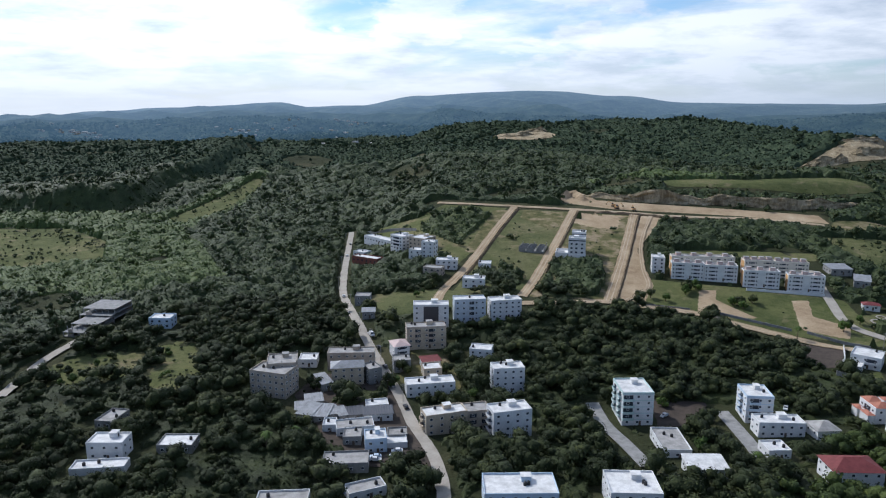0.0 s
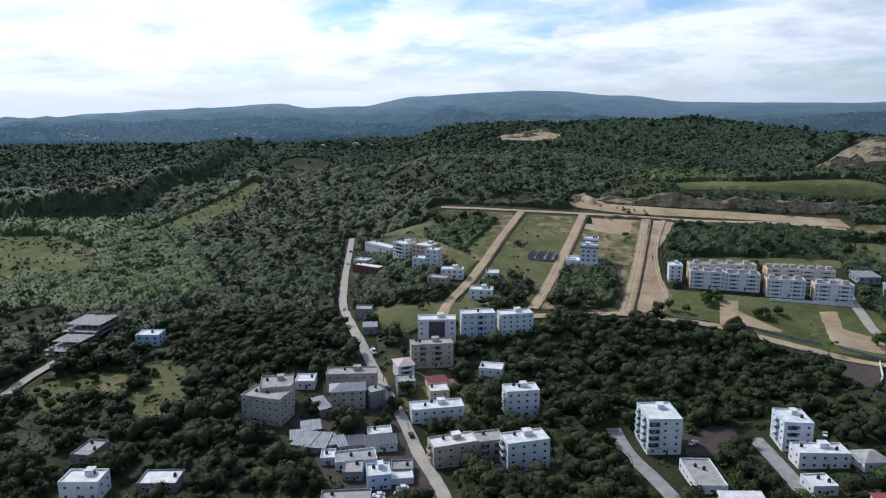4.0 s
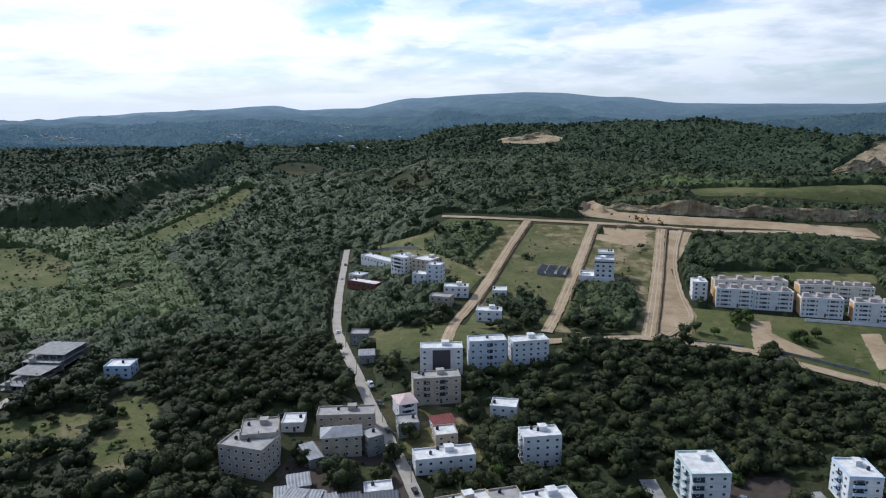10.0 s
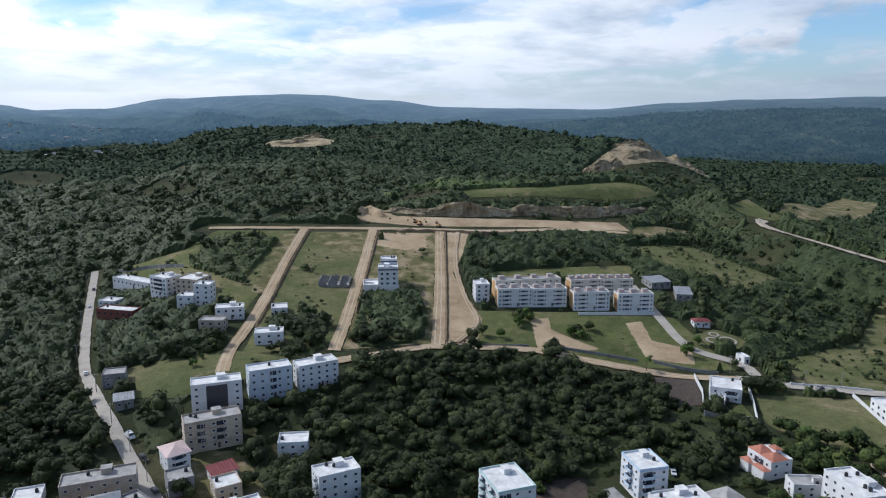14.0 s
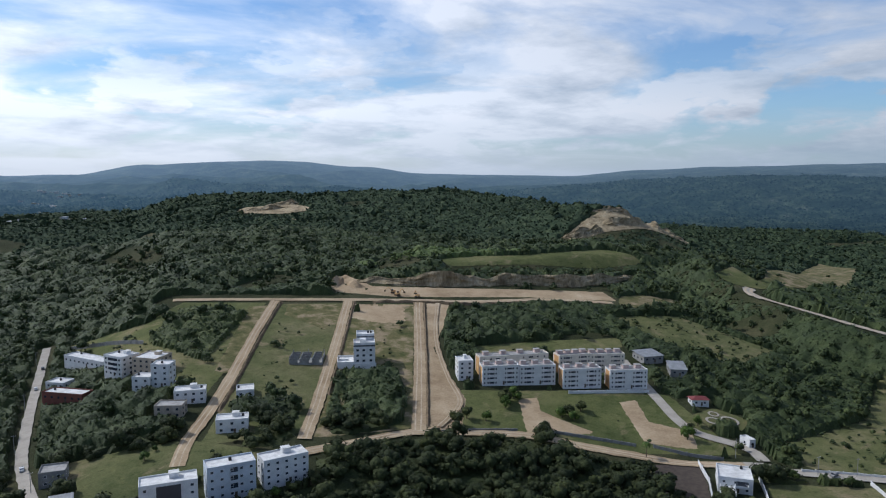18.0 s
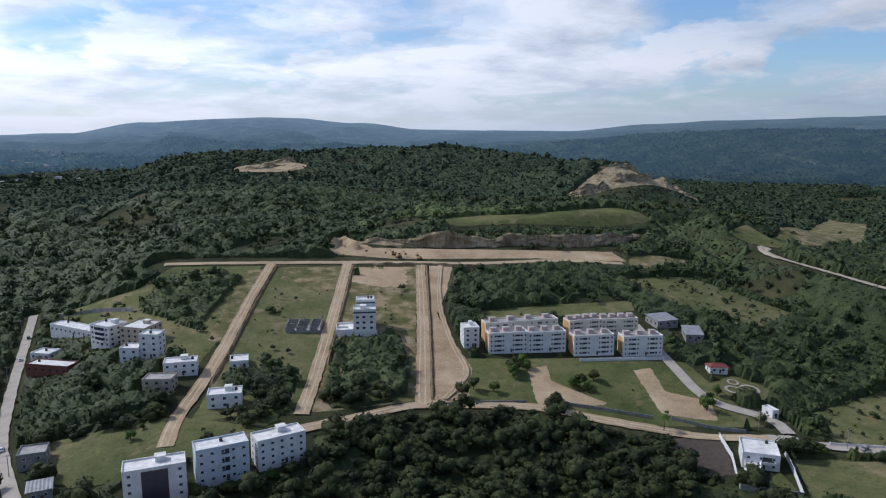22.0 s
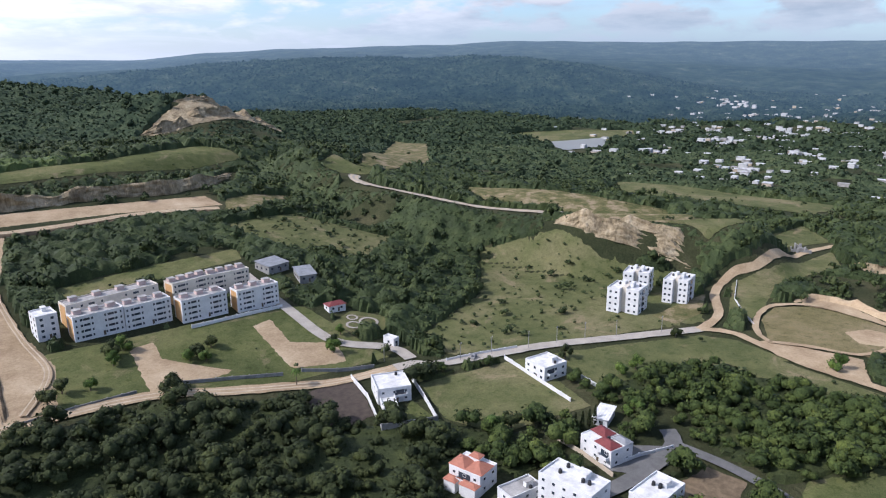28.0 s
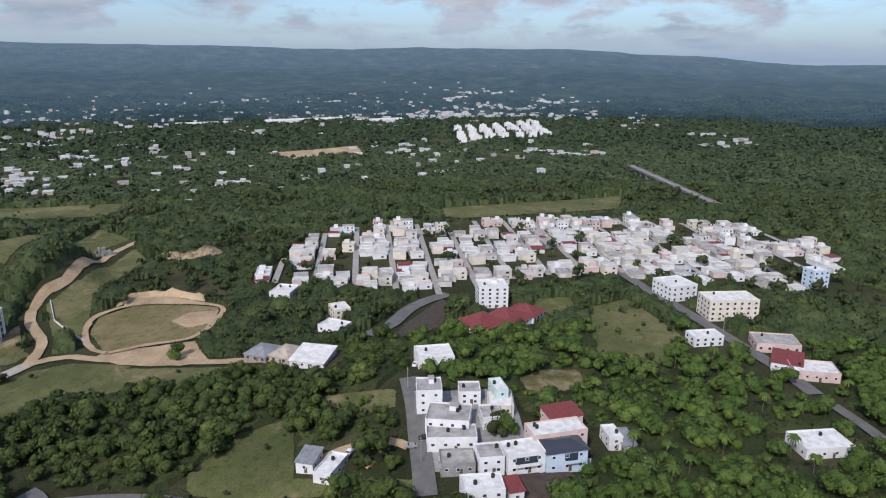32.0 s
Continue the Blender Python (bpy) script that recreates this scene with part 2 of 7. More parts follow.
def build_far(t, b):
    """Far wooded hills and plain: forest, pale clearings, and distance haze painted in as a bluish glow."""
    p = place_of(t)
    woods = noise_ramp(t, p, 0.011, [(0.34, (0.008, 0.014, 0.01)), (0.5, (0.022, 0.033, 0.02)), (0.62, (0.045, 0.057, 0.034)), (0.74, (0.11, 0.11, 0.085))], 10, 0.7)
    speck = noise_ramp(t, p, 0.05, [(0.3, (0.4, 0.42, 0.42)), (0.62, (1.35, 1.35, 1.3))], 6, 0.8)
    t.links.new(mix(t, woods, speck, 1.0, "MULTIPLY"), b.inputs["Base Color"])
    # haze put into the emission, stronger with distance from the origin
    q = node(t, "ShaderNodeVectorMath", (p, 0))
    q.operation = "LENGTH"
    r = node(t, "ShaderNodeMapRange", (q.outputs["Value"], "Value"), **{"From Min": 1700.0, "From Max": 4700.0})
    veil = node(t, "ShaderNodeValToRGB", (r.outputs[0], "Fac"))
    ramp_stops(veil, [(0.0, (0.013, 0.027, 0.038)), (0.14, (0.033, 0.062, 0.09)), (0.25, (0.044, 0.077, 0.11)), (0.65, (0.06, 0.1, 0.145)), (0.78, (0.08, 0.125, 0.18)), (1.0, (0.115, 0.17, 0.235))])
    # the painted haze glows brighter on the sun's side of the sky
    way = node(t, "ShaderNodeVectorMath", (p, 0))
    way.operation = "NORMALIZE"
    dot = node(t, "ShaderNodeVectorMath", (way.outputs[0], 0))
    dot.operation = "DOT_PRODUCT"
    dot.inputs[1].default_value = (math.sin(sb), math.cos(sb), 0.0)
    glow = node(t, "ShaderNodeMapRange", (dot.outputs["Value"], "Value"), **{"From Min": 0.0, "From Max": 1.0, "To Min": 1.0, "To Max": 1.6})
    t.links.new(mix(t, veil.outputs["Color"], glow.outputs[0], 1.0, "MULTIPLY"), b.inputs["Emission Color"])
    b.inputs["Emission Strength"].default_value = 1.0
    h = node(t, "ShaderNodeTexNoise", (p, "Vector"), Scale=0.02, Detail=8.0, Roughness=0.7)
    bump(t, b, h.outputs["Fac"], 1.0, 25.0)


HAZED_HILLS = material("far hills", build_far, 0.95, spec=0.05)
UNDER = material("woodland floor", build_under, 0.95, spec=0.1)
GRASS = material("meadow", grass_build((0.075, 0.09, 0.035), (0.125, 0.13, 0.055), (0.20, 0.175, 0.095)), 0.95, spec=0.1)
LUSH = material("lush grass", grass_build((0.074, 0.088, 0.032), (0.12, 0.13, 0.05), (0.2, 0.18, 0.088)), 0.95, spec=0.1)
DIRT = material("graded earth", build_dirt, 0.95, spec=0.1)
DRY_GRASS = material("dry trodden grass", grass_build((0.14, 0.125, 0.055), (0.2, 0.165, 0.085), (0.27, 0.21, 0.125)), 0.95, spec=0.1)
SCRUB = material("dry scrub", build_scrub, 0.95, spec=0.1)
CLIFF = material("pale rock", build_cliff, 0.95, spec=0.1)
# tone lowered to put the valley's cloud shadow into the leaf colour
LEAF = material("woodland leaves", leaf_build((0.023, 0.032, 0.013), (0.038, 0.05, 0.019), (0.066, 0.079, 0.029)), 0.7, spec=0.16)
# lighter copy of these leaves, painting in sun that strikes from the front
LEAF_SUNLIT = material("leaves lightened for sun", leaf_build((0.032, 0.05, 0.015), (0.056, 0.08, 0.023), (0.094, 0.12, 0.036)), 0.7, spec=0.16)
SCRUB_LEAF = material("scrubland leaves", leaf_build((0.03, 0.045, 0.018), (0.049, 0.069, 0.026), (0.084, 0.104, 0.041)), 0.65, spec=0.18)
ACACIA = material("acacia scrub leaves", leaf_build((0.055, 0.085, 0.026), (0.09, 0.125, 0.038), (0.135, 0.165, 0.055)), 0.65, spec=0.18)
# bluer than the scrub leaves: haze over distant woods put into the colour
HAZED_LEAF = material("far woodland leaves with haze tint", leaf_build((0.031, 0.048, 0.031), (0.05, 0.071, 0.043), (0.08, 0.1, 0.06)), 0.8, spec=0.05)
LEAF_LIGHT = material("light leaves", leaf_build((0.042, 0.074, 0.017), (0.07, 0.112, 0.027), (0.115, 0.158, 0.042)), 0.7, spec=0.16)
BARK = plain("bark", (0.12, 0.09, 0.065), 0.9)
ASPHALT = plain("worn asphalt", (0.15, 0.147, 0.14), 0.9, stain=0.3, scale=0.25)
CONCRETE = plain("bare concrete", (0.3, 0.295, 0.28), 0.85, stain=0.4, scale=0.35)
TOWN_STREET = plain("worn town street", (0.36, 0.34, 0.31), 0.9, stain=0.3, scale=0.3)
PALE_ROAD = plain("pale concrete road", (0.41, 0.37, 0.31), 0.9, stain=0.25, scale=0.2)
WHITE = plain("white paint", (0.72, 0.72, 0.71), 0.7, stain=0.18, scale=0.3)
ROOF_WHITE = plain("white roof coating", (0.74, 0.73, 0.7), 0.75, stain=0.35, scale=0.35)
ROOF_GREY = plain("weathered roof", (0.40, 0.385, 0.36), 0.85, stain=0.45, scale=0.3)
BEIGE = plain("beige stucco", (0.52, 0.435, 0.33), 0.8, stain=0.25, scale=0.3)
CREAM = plain("cream stucco", (0.68, 0.62, 0.52), 0.8, stain=0.2, scale=0.3)
TAN = plain("unpainted stucco", (0.46, 0.395, 0.32), 0.85, stain=0.35, scale=0.3)
ORANGE = plain("orange stucco", (0.60, 0.36, 0.16), 0.8, stain=0.2, scale=0.3)
PINK = plain("pink stucco", (0.60, 0.46, 0.42), 0.8, stain=0.2, scale=0.3)
PALE_BLUE = plain("pale blue paint", (0.52, 0.62, 0.72), 0.7, stain=0.15, scale=0.3)
BLUE_GREY = plain("blue-grey paint", (0.56, 0.61, 0.66), 0.7, stain=0.2, scale=0.3)
AQUA = plain("pale green paint", (0.50, 0.62, 0.60), 0.7, stain=0.15, scale=0.3)
SOIL_BANK = plain("dug brown earth", (0.2, 0.15, 0.095), 0.95, stain=0.45, scale=0.4, spec=0.1)
TOWN_WALL = plain("weathered pale wall", (0.62, 0.59, 0.54), 0.8, stain=0.45, scale=0.2)
FAR_WALL = plain("far pale walls", (0.6, 0.6, 0.59), 0.85, stain=0.3, scale=0.1)
RUT = plain("pale wheel ruts", (0.54, 0.44, 0.31), 0.95, stain=0.3, scale=0.3, spec=0.1)
RED_WALL = plain("red-brown stucco", (0.2, 0.075, 0.055), 0.85)
TOWN_ROOF = plain("weathered pale roof", (0.6, 0.585, 0.54), 0.8, stain=0.4, scale=0.16)
RED_TILE = plain("red roof", (0.2, 0.05, 0.048), 0.75, stain=0.3, scale=0.6)
ORANGE_TILE = plain("terracotta tiles", (0.42, 0.17, 0.11), 0.8, stain=0.25, scale=0.7)
METAL_ROOF = plain("grey roof sheets", (0.29, 0.3, 0.31), 0.6, metal=0.2, stain=0.35, scale=0.4)
DARK_PANEL = plain("dark cladding", (0.045, 0.05, 0.065), 0.4, stain=0.2, scale=0.3, spec=0.5)
TANK = plain("black water tank", (0.02, 0.02, 0.022), 0.5, spec=0.4)
GLASS = material("window glass", solid((0.03, 0.04, 0.055)), 0.12, spec=0.7)
POLE = plain("grey pole", (0.3, 0.29, 0.28), 0.8)
WATER = material("still water", solid((0.22, 0.22, 0.19)), 0.45, spec=0.4)
SOIL = plain("ploughed dark soil", (0.075, 0.058, 0.045), 0.95, stain=0.4, scale=0.4)

# ---- the lie of the land ----
# skyline: bearing, elevation angle as seen from the flight
SKYLINE = [(-60, -0.9), (-31, -0.95), (-26, -0.57), (-21, -0.3), (-13, 0.05), (-11, -0.3), (-7, -0.18),
           (-2, 0.58), (4, 0.89), (8, 1.0), (14, 0.57), (20, 0.05), (25, 0.0), (31, -0.05), (37, 0.45),
           (43, 0.73), (53, 0.95), (60, 1.2), (74, 1.03), (90, 0.95), (102, 0.72), (107, 0.87), (118, 0.77),
           (128, 0.28), (136, -0.3), (160, -0.3)]
# hills: centre, height, radii, turn in degrees
HILLS = [(317, 1150, 45, 330, 190, -12), (540, 1010, 14, 150, 100, -25), (478, 835, 34, 100, 70, -35), (-223, 980, 26, 200, 130, 10),
         (80, 900, 14, 240, 120, 0), (183, 1480, 34, 260, 120, 0), (70, 258, -5, 95, 55, 0), (18, 362, 6.5, 75, 40, 0),
         (-165, 380, 5, 130, 90, 0),
         (-420, 1150, 20, 300, 150, 0), (560, 420, 12, 60, 90, 20),
         (960, 900, -12, 260, 160, 0), (-600, 420, 16, 220, 200, 0), (240, 90, 9, 60, 45, 0)]


def ease(a, b, v):
    t = min(max((v - a) / (b - a), 0.0), 1.0)
    return t * t * (3 - 2 * t)


def ripple(x, y, s):
    return (math.sin(x / s + 1.7 * math.sin(y / s * 0.63)) + math.sin(y / s * 1.13 + 1.3 * math.sin(x / s * 0.71))
            + 0.6 * math.sin((x + y) / s * 1.9 + 0.7)) / 2.6


def near_line(x, y, line):
    best = 1e9
    for (ax, ay), (bx, by) in zip(line, line[1:]):
        dx, dy = bx - ax, by - ay
        t = min(max(((x - ax) * dx + (y - ay) * dy) / (dx * dx + dy * dy), 0), 1)
        best = min(best, math.hypot(x - ax - t * dx, y - ay - t * dy))
    return best


def inside(x, y, poly):
    hit = False
    for (ax, ay), (bx, by) in zip(poly, poly[1:] + poly[:1]):
        if (ay > y) != (by > y) and x < (bx - ax) * (y - ay) / (by - ay) + ax:
            hit = not hit
    return hit


SCARP = [(-1000, 660), (-486, 645), (-416, 648), (-362, 650), (-316, 658), (-298, 710), (-302, 780), (-275, 822), (-255, 1000)]
RIDGE = [(452, 262), (412, 330), (395, 420), (415, 510), (418, 560)]


def skyline(bearing):
    for (a, u), (b, v) in zip(SKYLINE, SKYLINE[1:]):
        if bearing <= b:
            return u + (v - u) * ease(a, b, max(bearing, a))
    return SKYLINE[-1][1]


def lie(x, y):
    up = min(max(y - 335, 0), 330)
    right = 0.137 * up - 4 * ease(560, 760, y)
    left = 0.052 * min(max(y - 400, 0), 500) * (1 - ease(420, 700, x))
    w = ease(-80, 0, x) * (1 - ease(300, 430, x) * (1 - ease(480, 640, y))) * (1 - ease(430, 720, x))
    z = 1.0 + left + (right - left) * w
    # the mesa's edge above the dirt roads
    z += 9 * ease(590, 616, y - 0.05 * x) * ease(120, 190, x) * (1 - ease(400, 470, x)) * (1 - ease(680, 740, y))
    # the scarp in the west, falling towards the flight
    if x < -180 and 600 < y < 1150 and inside(x, y, SCARP + [(-1100, 1150), (-1100, 640)]):
        d = near_line(x, y, SCARP)
        z += max(33 + 7 * ease(-420, -310, x) - z, 0) * ease(0, 17, d) * (1 - ease(120, 380, d))
    if 300 < x < 560 and 180 < y < 720:
        z += 23 * (1 - ease(14, 52, near_line(x, y, RIDGE)))
    for cx, cy, h, rx, ry, turn in HILLS:
        dx, dy = x - cx, y - cy
        c, s = math.cos(radians(turn)), math.sin(radians(turn))
        q = ((dx * c + dy * s) / rx) ** 2 + ((dy * c - dx * s) / ry) ** 2
        if q < 6:
            z += h * math.exp(-q)
    far = math.hypot(x, y - 120)
    bearing = math.degrees(math.atan2(x, y - 120))
    if bearing < -170:
        bearing += 360
    east = ease(45, 70, bearing)
    z -= 16 * ease(520, 900, far) * east
    z += ripple(x, y, 47) * 3.2 * ease(420, 900, far) + ripple(x + 300, y, 170) * 9 * ease(900, 1800, far)
    if far > 1300:
        top = 120 + 4500 * math.tan(radians(skyline(bearing)))
        north = ease(20, 30, bearing) * (1 - ease(56, 86, bearing))
        west_rise = 0.26 * ease(1700, 3300, far) + 0.74 * ease(3250, 4450, far)
        north_rise = 0.58 * ease(1700, 2300, far) + 0.42 * ease(3300, 4450, far)
        east_rise = 0.44 * ease(2100, 3800, far) + 0.56 * ease(3650, 4400, far)
        rise = west_rise * (1 - east) + east_rise * east
        rise += (north_rise - rise) * north
        z += (top - z) * rise
        # folded ridges, one behind the other
        fold = (1 - abs(ripple(x - 90, y + 40, 250))) ** 2 + 0.55 * (1 - abs(ripple(x + 700, y, 120))) ** 2
        z += (fold * (34 - 22 * east) * (1 - 0.6 * north) - 14 + 6 * north) * ease(1500, 2300, far) * (1 - ease(3700, 4400, far))
        z += ripple(x, y, 60) * 3.5 * ease(1600, 2300, far)
    return z


UNIT = 1.07


def ground_z(x, y):
    return UNIT * lie(x / UNIT, y / UNIT)


# ---- mesh helpers ----


class Shape:
    """Collects boxes, prisms and sheets into one mesh."""

    def __init__(self):
        self.v, self.f, self.m = [], [], []

    def face(self, pts, slot=0):
        k = len(self.v)
        self.v.extend(tuple(p) for p in pts)
        self.f.append(tuple(range(k, k + len(pts))))
        self.m.append(slot)

    def box(self, x0, y0, z0, x1, y1, z1, slot=0):
        k = len(self.v)
        self.v.extend([(x0, y0, z0), (x1, y0, z0), (x1, y1, z0), (x0, y1, z0), (x0, y0, z1), (x1, y0, z1), (x1, y1, z1), (x0, y1, z1)])
        for q in ((0, 3, 2, 1), (4, 5, 6, 7), (0, 1, 5, 4), (1, 2, 6, 5), (2, 3, 7, 6), (3, 0, 4, 7)):
            self.f.append(tuple(k + i for i in q))
            self.m.append(slot)
        return self

    def drum(self, x, y, z0, z1, r, n=12, r2=None, slot=0):
        k = len(self.v)
        r2 = r if r2 is None else r2
        for z, q in ((z0, r), (z1, r2)):
            self.v.extend((x + q * math.cos(i * math.tau / n), y + q * math.sin(i * math.tau / n), z) for i in range(n))
        self.f.extend((k + i, k + (i + 1) % n, k + n + (i + 1) % n, k + n + i) for i in range(n))
        self.f.extend([tuple(k + n + i for i in range(n)), tuple(k + n - 1 - i for i in range(n))])
        self.m.extend([slot] * (n + 2))
        return self

    def mesh(self, name, *mats):
        me = bpy.data.meshes.new(name)
        me.from_pydata(self.v, [], self.f)
        for m in mats:
            me.materials.append(m)
        if len(mats) > 1:
            me.polygons.foreach_set("material_index", self.m)
        me.update()
        return me


def part(name, shape, mat, parent, label="", m=None):
    mats = mat if isinstance(mat, tuple) else (mat,)
    me = shape if isinstance(shape, bpy.types.Mesh) else shape.mesh(name, *mats)
    ob = new(name, me)
    ob.parent = parent
    if m is not None:
        ob.matrix_local = m
    if label:
        ob["label"] = label
    return ob


def thing(name, label, category, m, group="", kind=""):
    ob = new(name)
    ob.empty_display_size = 0.5
    ob.matrix_world = m
    return tagged(ob, label, category, group, kind)


def raw_mesh(name, verts, faces, mat):
    """verts (n,3) and triangles or quads (m,k) as arrays into a mesh at once."""
    me = bpy.data.meshes.new(name)
    k = faces.shape[1]
    me.vertices.add(len(verts))
    me.vertices.foreach_set("co", np.ascontiguousarray(verts, dtype=np.float32).ravel())
    me.loops.add(faces.size)
    me.loops.foreach_set("vertex_index", np.ascontiguousarray(faces, dtype=np.int32).ravel())
    me.polygons.add(len(faces))
    me.polygons.foreach_set("loop_start", np.arange(0, faces.size, k, dtype=np.int32))
    me.update(calc_edges=True)
    me.shade_flat()
    me.materials.append(mat)
    return me


# ---- the ground sheet, out to the horizon ----
SHEET = {}


def ground_sheet():
    n = 720
    radii = [0.0]
    r = 6.0
    while r < 4750:
        radii.append(r)
        r += max(5.0, r * 0.0115)
    cx, cy = 30.0, 150.0
    verts, faces = [], []
    for r in radii[1:]:
        for i in range(n):
            a = i * math.tau / n
            x, y = cx + r * math.sin(a), cy + r * math.cos(a)
            verts.append((x, y, ground_z(x, y)))
    rings = len(radii) - 1
    for k in range(rings - 1):
        for i in range(n):
            j = (i + 1) % n
            faces.append((k * n + i, (k + 1) * n + i, (k + 1) * n + j, k * n + j))
    faces = np.array(faces)
    rad = np.repeat(np.array(radii[1:-1]), n)
    V = np.array(verts)
    SHEET["radii"], SHEET["z"] = np.array(radii[1:]), V[:, 2].reshape(rings, n)
    mid = np.array([(cx, cy, ground_z(cx, cy))])
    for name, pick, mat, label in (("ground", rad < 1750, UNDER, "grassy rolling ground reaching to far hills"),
                                   ("backdrop", rad >= 1750, HAZED_HILLS, "far hazy wooded hills on the horizon")):
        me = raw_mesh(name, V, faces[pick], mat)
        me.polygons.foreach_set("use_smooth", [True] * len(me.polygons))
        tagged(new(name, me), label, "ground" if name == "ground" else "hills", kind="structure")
    hub = raw_mesh("ground", np.concatenate([mid, V[:n]]), np.array([(0, 1 + (i + 1) % n, 1 + i) for i in range(n)]), UNDER)
    tagged(new("ground", hub), "grassy ground between the woods", "ground", kind="structure")


ground_sheet()


def ground_zs(P):
    """Heights of the ground sheet at many points at once."""
    R, Z = SHEET["radii"], SHEET["z"]
    n = Z.shape[1]
    dx, dy = P[:, 0] - 30.0, P[:, 1] - 150.0
    r, a = np.hypot(dx, dy), (np.arctan2(dx, dy) % math.tau) / math.tau * n
    k = np.clip(np.searchsorted(R, r) - 1, 0, len(R) - 2)
    u = np.clip((r - R[k]) / (R[k + 1] - R[k]), 0, 1)
    i = np.floor(a).astype(int) % n
    v, j = a - np.floor(a), (i + 1) % n
    return (Z[k, i] * (1 - v) + Z[k, j] * v) * (1 - u) + (Z[k + 1, i] * (1 - v) + Z[k + 1, j] * v) * u


def sample_line(line, step):
    out = []
    for (ax, ay), (bx, by) in zip(line, line[1:]):
        n = max(1, int(math.hypot(bx - ax, by - ay) / step))
        out += [(ax + (bx - ax) * i / n, ay + (by - ay) * i / n) for i in range(n)]
    return out + [line[-1]]


def smooth_line(line, step):
    """A curve through the corners (Catmull-Rom)."""
    pts = [line[0]] + list(line) + [line[-1]]
    out = []
    for a, b, c, d in zip(pts, pts[1:], pts[2:], pts[3:]):
        n = max(1, int(math.hypot(c[0] - b[0], c[1] - b[1]) / step))
        for i in range(n):
            t = i / n
            out.append(tuple(0.5 * (2 * b[k] + (c[k] - a[k]) * t + (2 * a[k] - 5 * b[k] + 4 * c[k] - d[k]) * t * t
                                    + (3 * b[k] - a[k] - 3 * c[k] + d[k]) * t ** 3) for k in (0, 1)))
    return out + [line[-1]]


CLEAR = []  # strips where no tree stands: line, half width


def road(name, line, width, mat, label, lift=0.25, ragged=0.0, margin=1.5, curved=True, ruts=()):
    pts = smooth_line(line, 4.0) if curved else sample_line(line, 4.0)
    lift += 0.46 + 0.008 * len(CLEAR)
    CLEAR.append((pts, width / 2 + margin))
    s = Shape()
    rows = []
    cols = max(2, int(width / 2.5))
    for i, (x, y) in enumerate(pts):
        ax, ay = pts[max(i - 1, 0)]
        bx, by = pts[min(i + 1, len(pts) - 1)]
        q = math.hypot(bx - ax, by - ay)
        nx, ny = -(by - ay) / q, (bx - ax) / q
        w0 = width / 2 + ragged * noise.noise((x * 0.2, y * 0.2, 3))
        w1 = width / 2 + ragged * noise.noise((x * 0.2, y * 0.2, 9))
        row = []
        for k in range(cols + 1):
            o = -w0 + (w0 + w1) * k / cols
            px, py = x + nx * o, y + ny * o
            row.append((px, py, ground_z(px, py) + lift))
        rows.append(row)
    base = 0
    for r in rows:
        s.v.extend(r)
    c = cols + 1
    for i in range(len(rows) - 1):
        for k in range(cols):
            s.f.append((i * c + k, i * c + k + 1, (i + 1) * c + k + 1, (i + 1) * c + k))
    s.m = [0] * len(s.f)
    ob = new(name, s.mesh(name, mat))
    tagged(ob, label, "road", kind="structure")
    for off, wide in ruts:
        r = Shape()
        for i, (x, y) in enumerate(pts):
            ax, ay = pts[max(i - 1, 0)]
            bx, by = pts[min(i + 1, len(pts) - 1)]
            q = math.hypot(bx - ax, by - ay)
            nx, ny = -(by - ay) / q, (bx - ax) / q
            o = off + 0.5 * noise.noise((x * 0.05, y * 0.05, off))
            h = wide / 2 * (1 + 0.6 * noise.noise((x * 0.11, y * 0.11, off + 4)))
            for e in (-h, h):
                px, py = x + nx * (o + e), y + ny * (o + e)
                r.v.append((px, py, ground_z(px, py) + lift + 0.05))
        r.f = [(2 * i, 2 * i + 1, 2 * i + 3, 2 * i + 2) for i in range(len(pts) - 1)]
        r.m = [0] * len(r.f)
        part("wheel_rut", r, RUT, ob, "pale worn wheel rut")
    return ob


FRONTS = []  # low growth only, in front of a sheet seen at a low angle
BARE = []  # areas where few trees stand: outline, share of trees kept


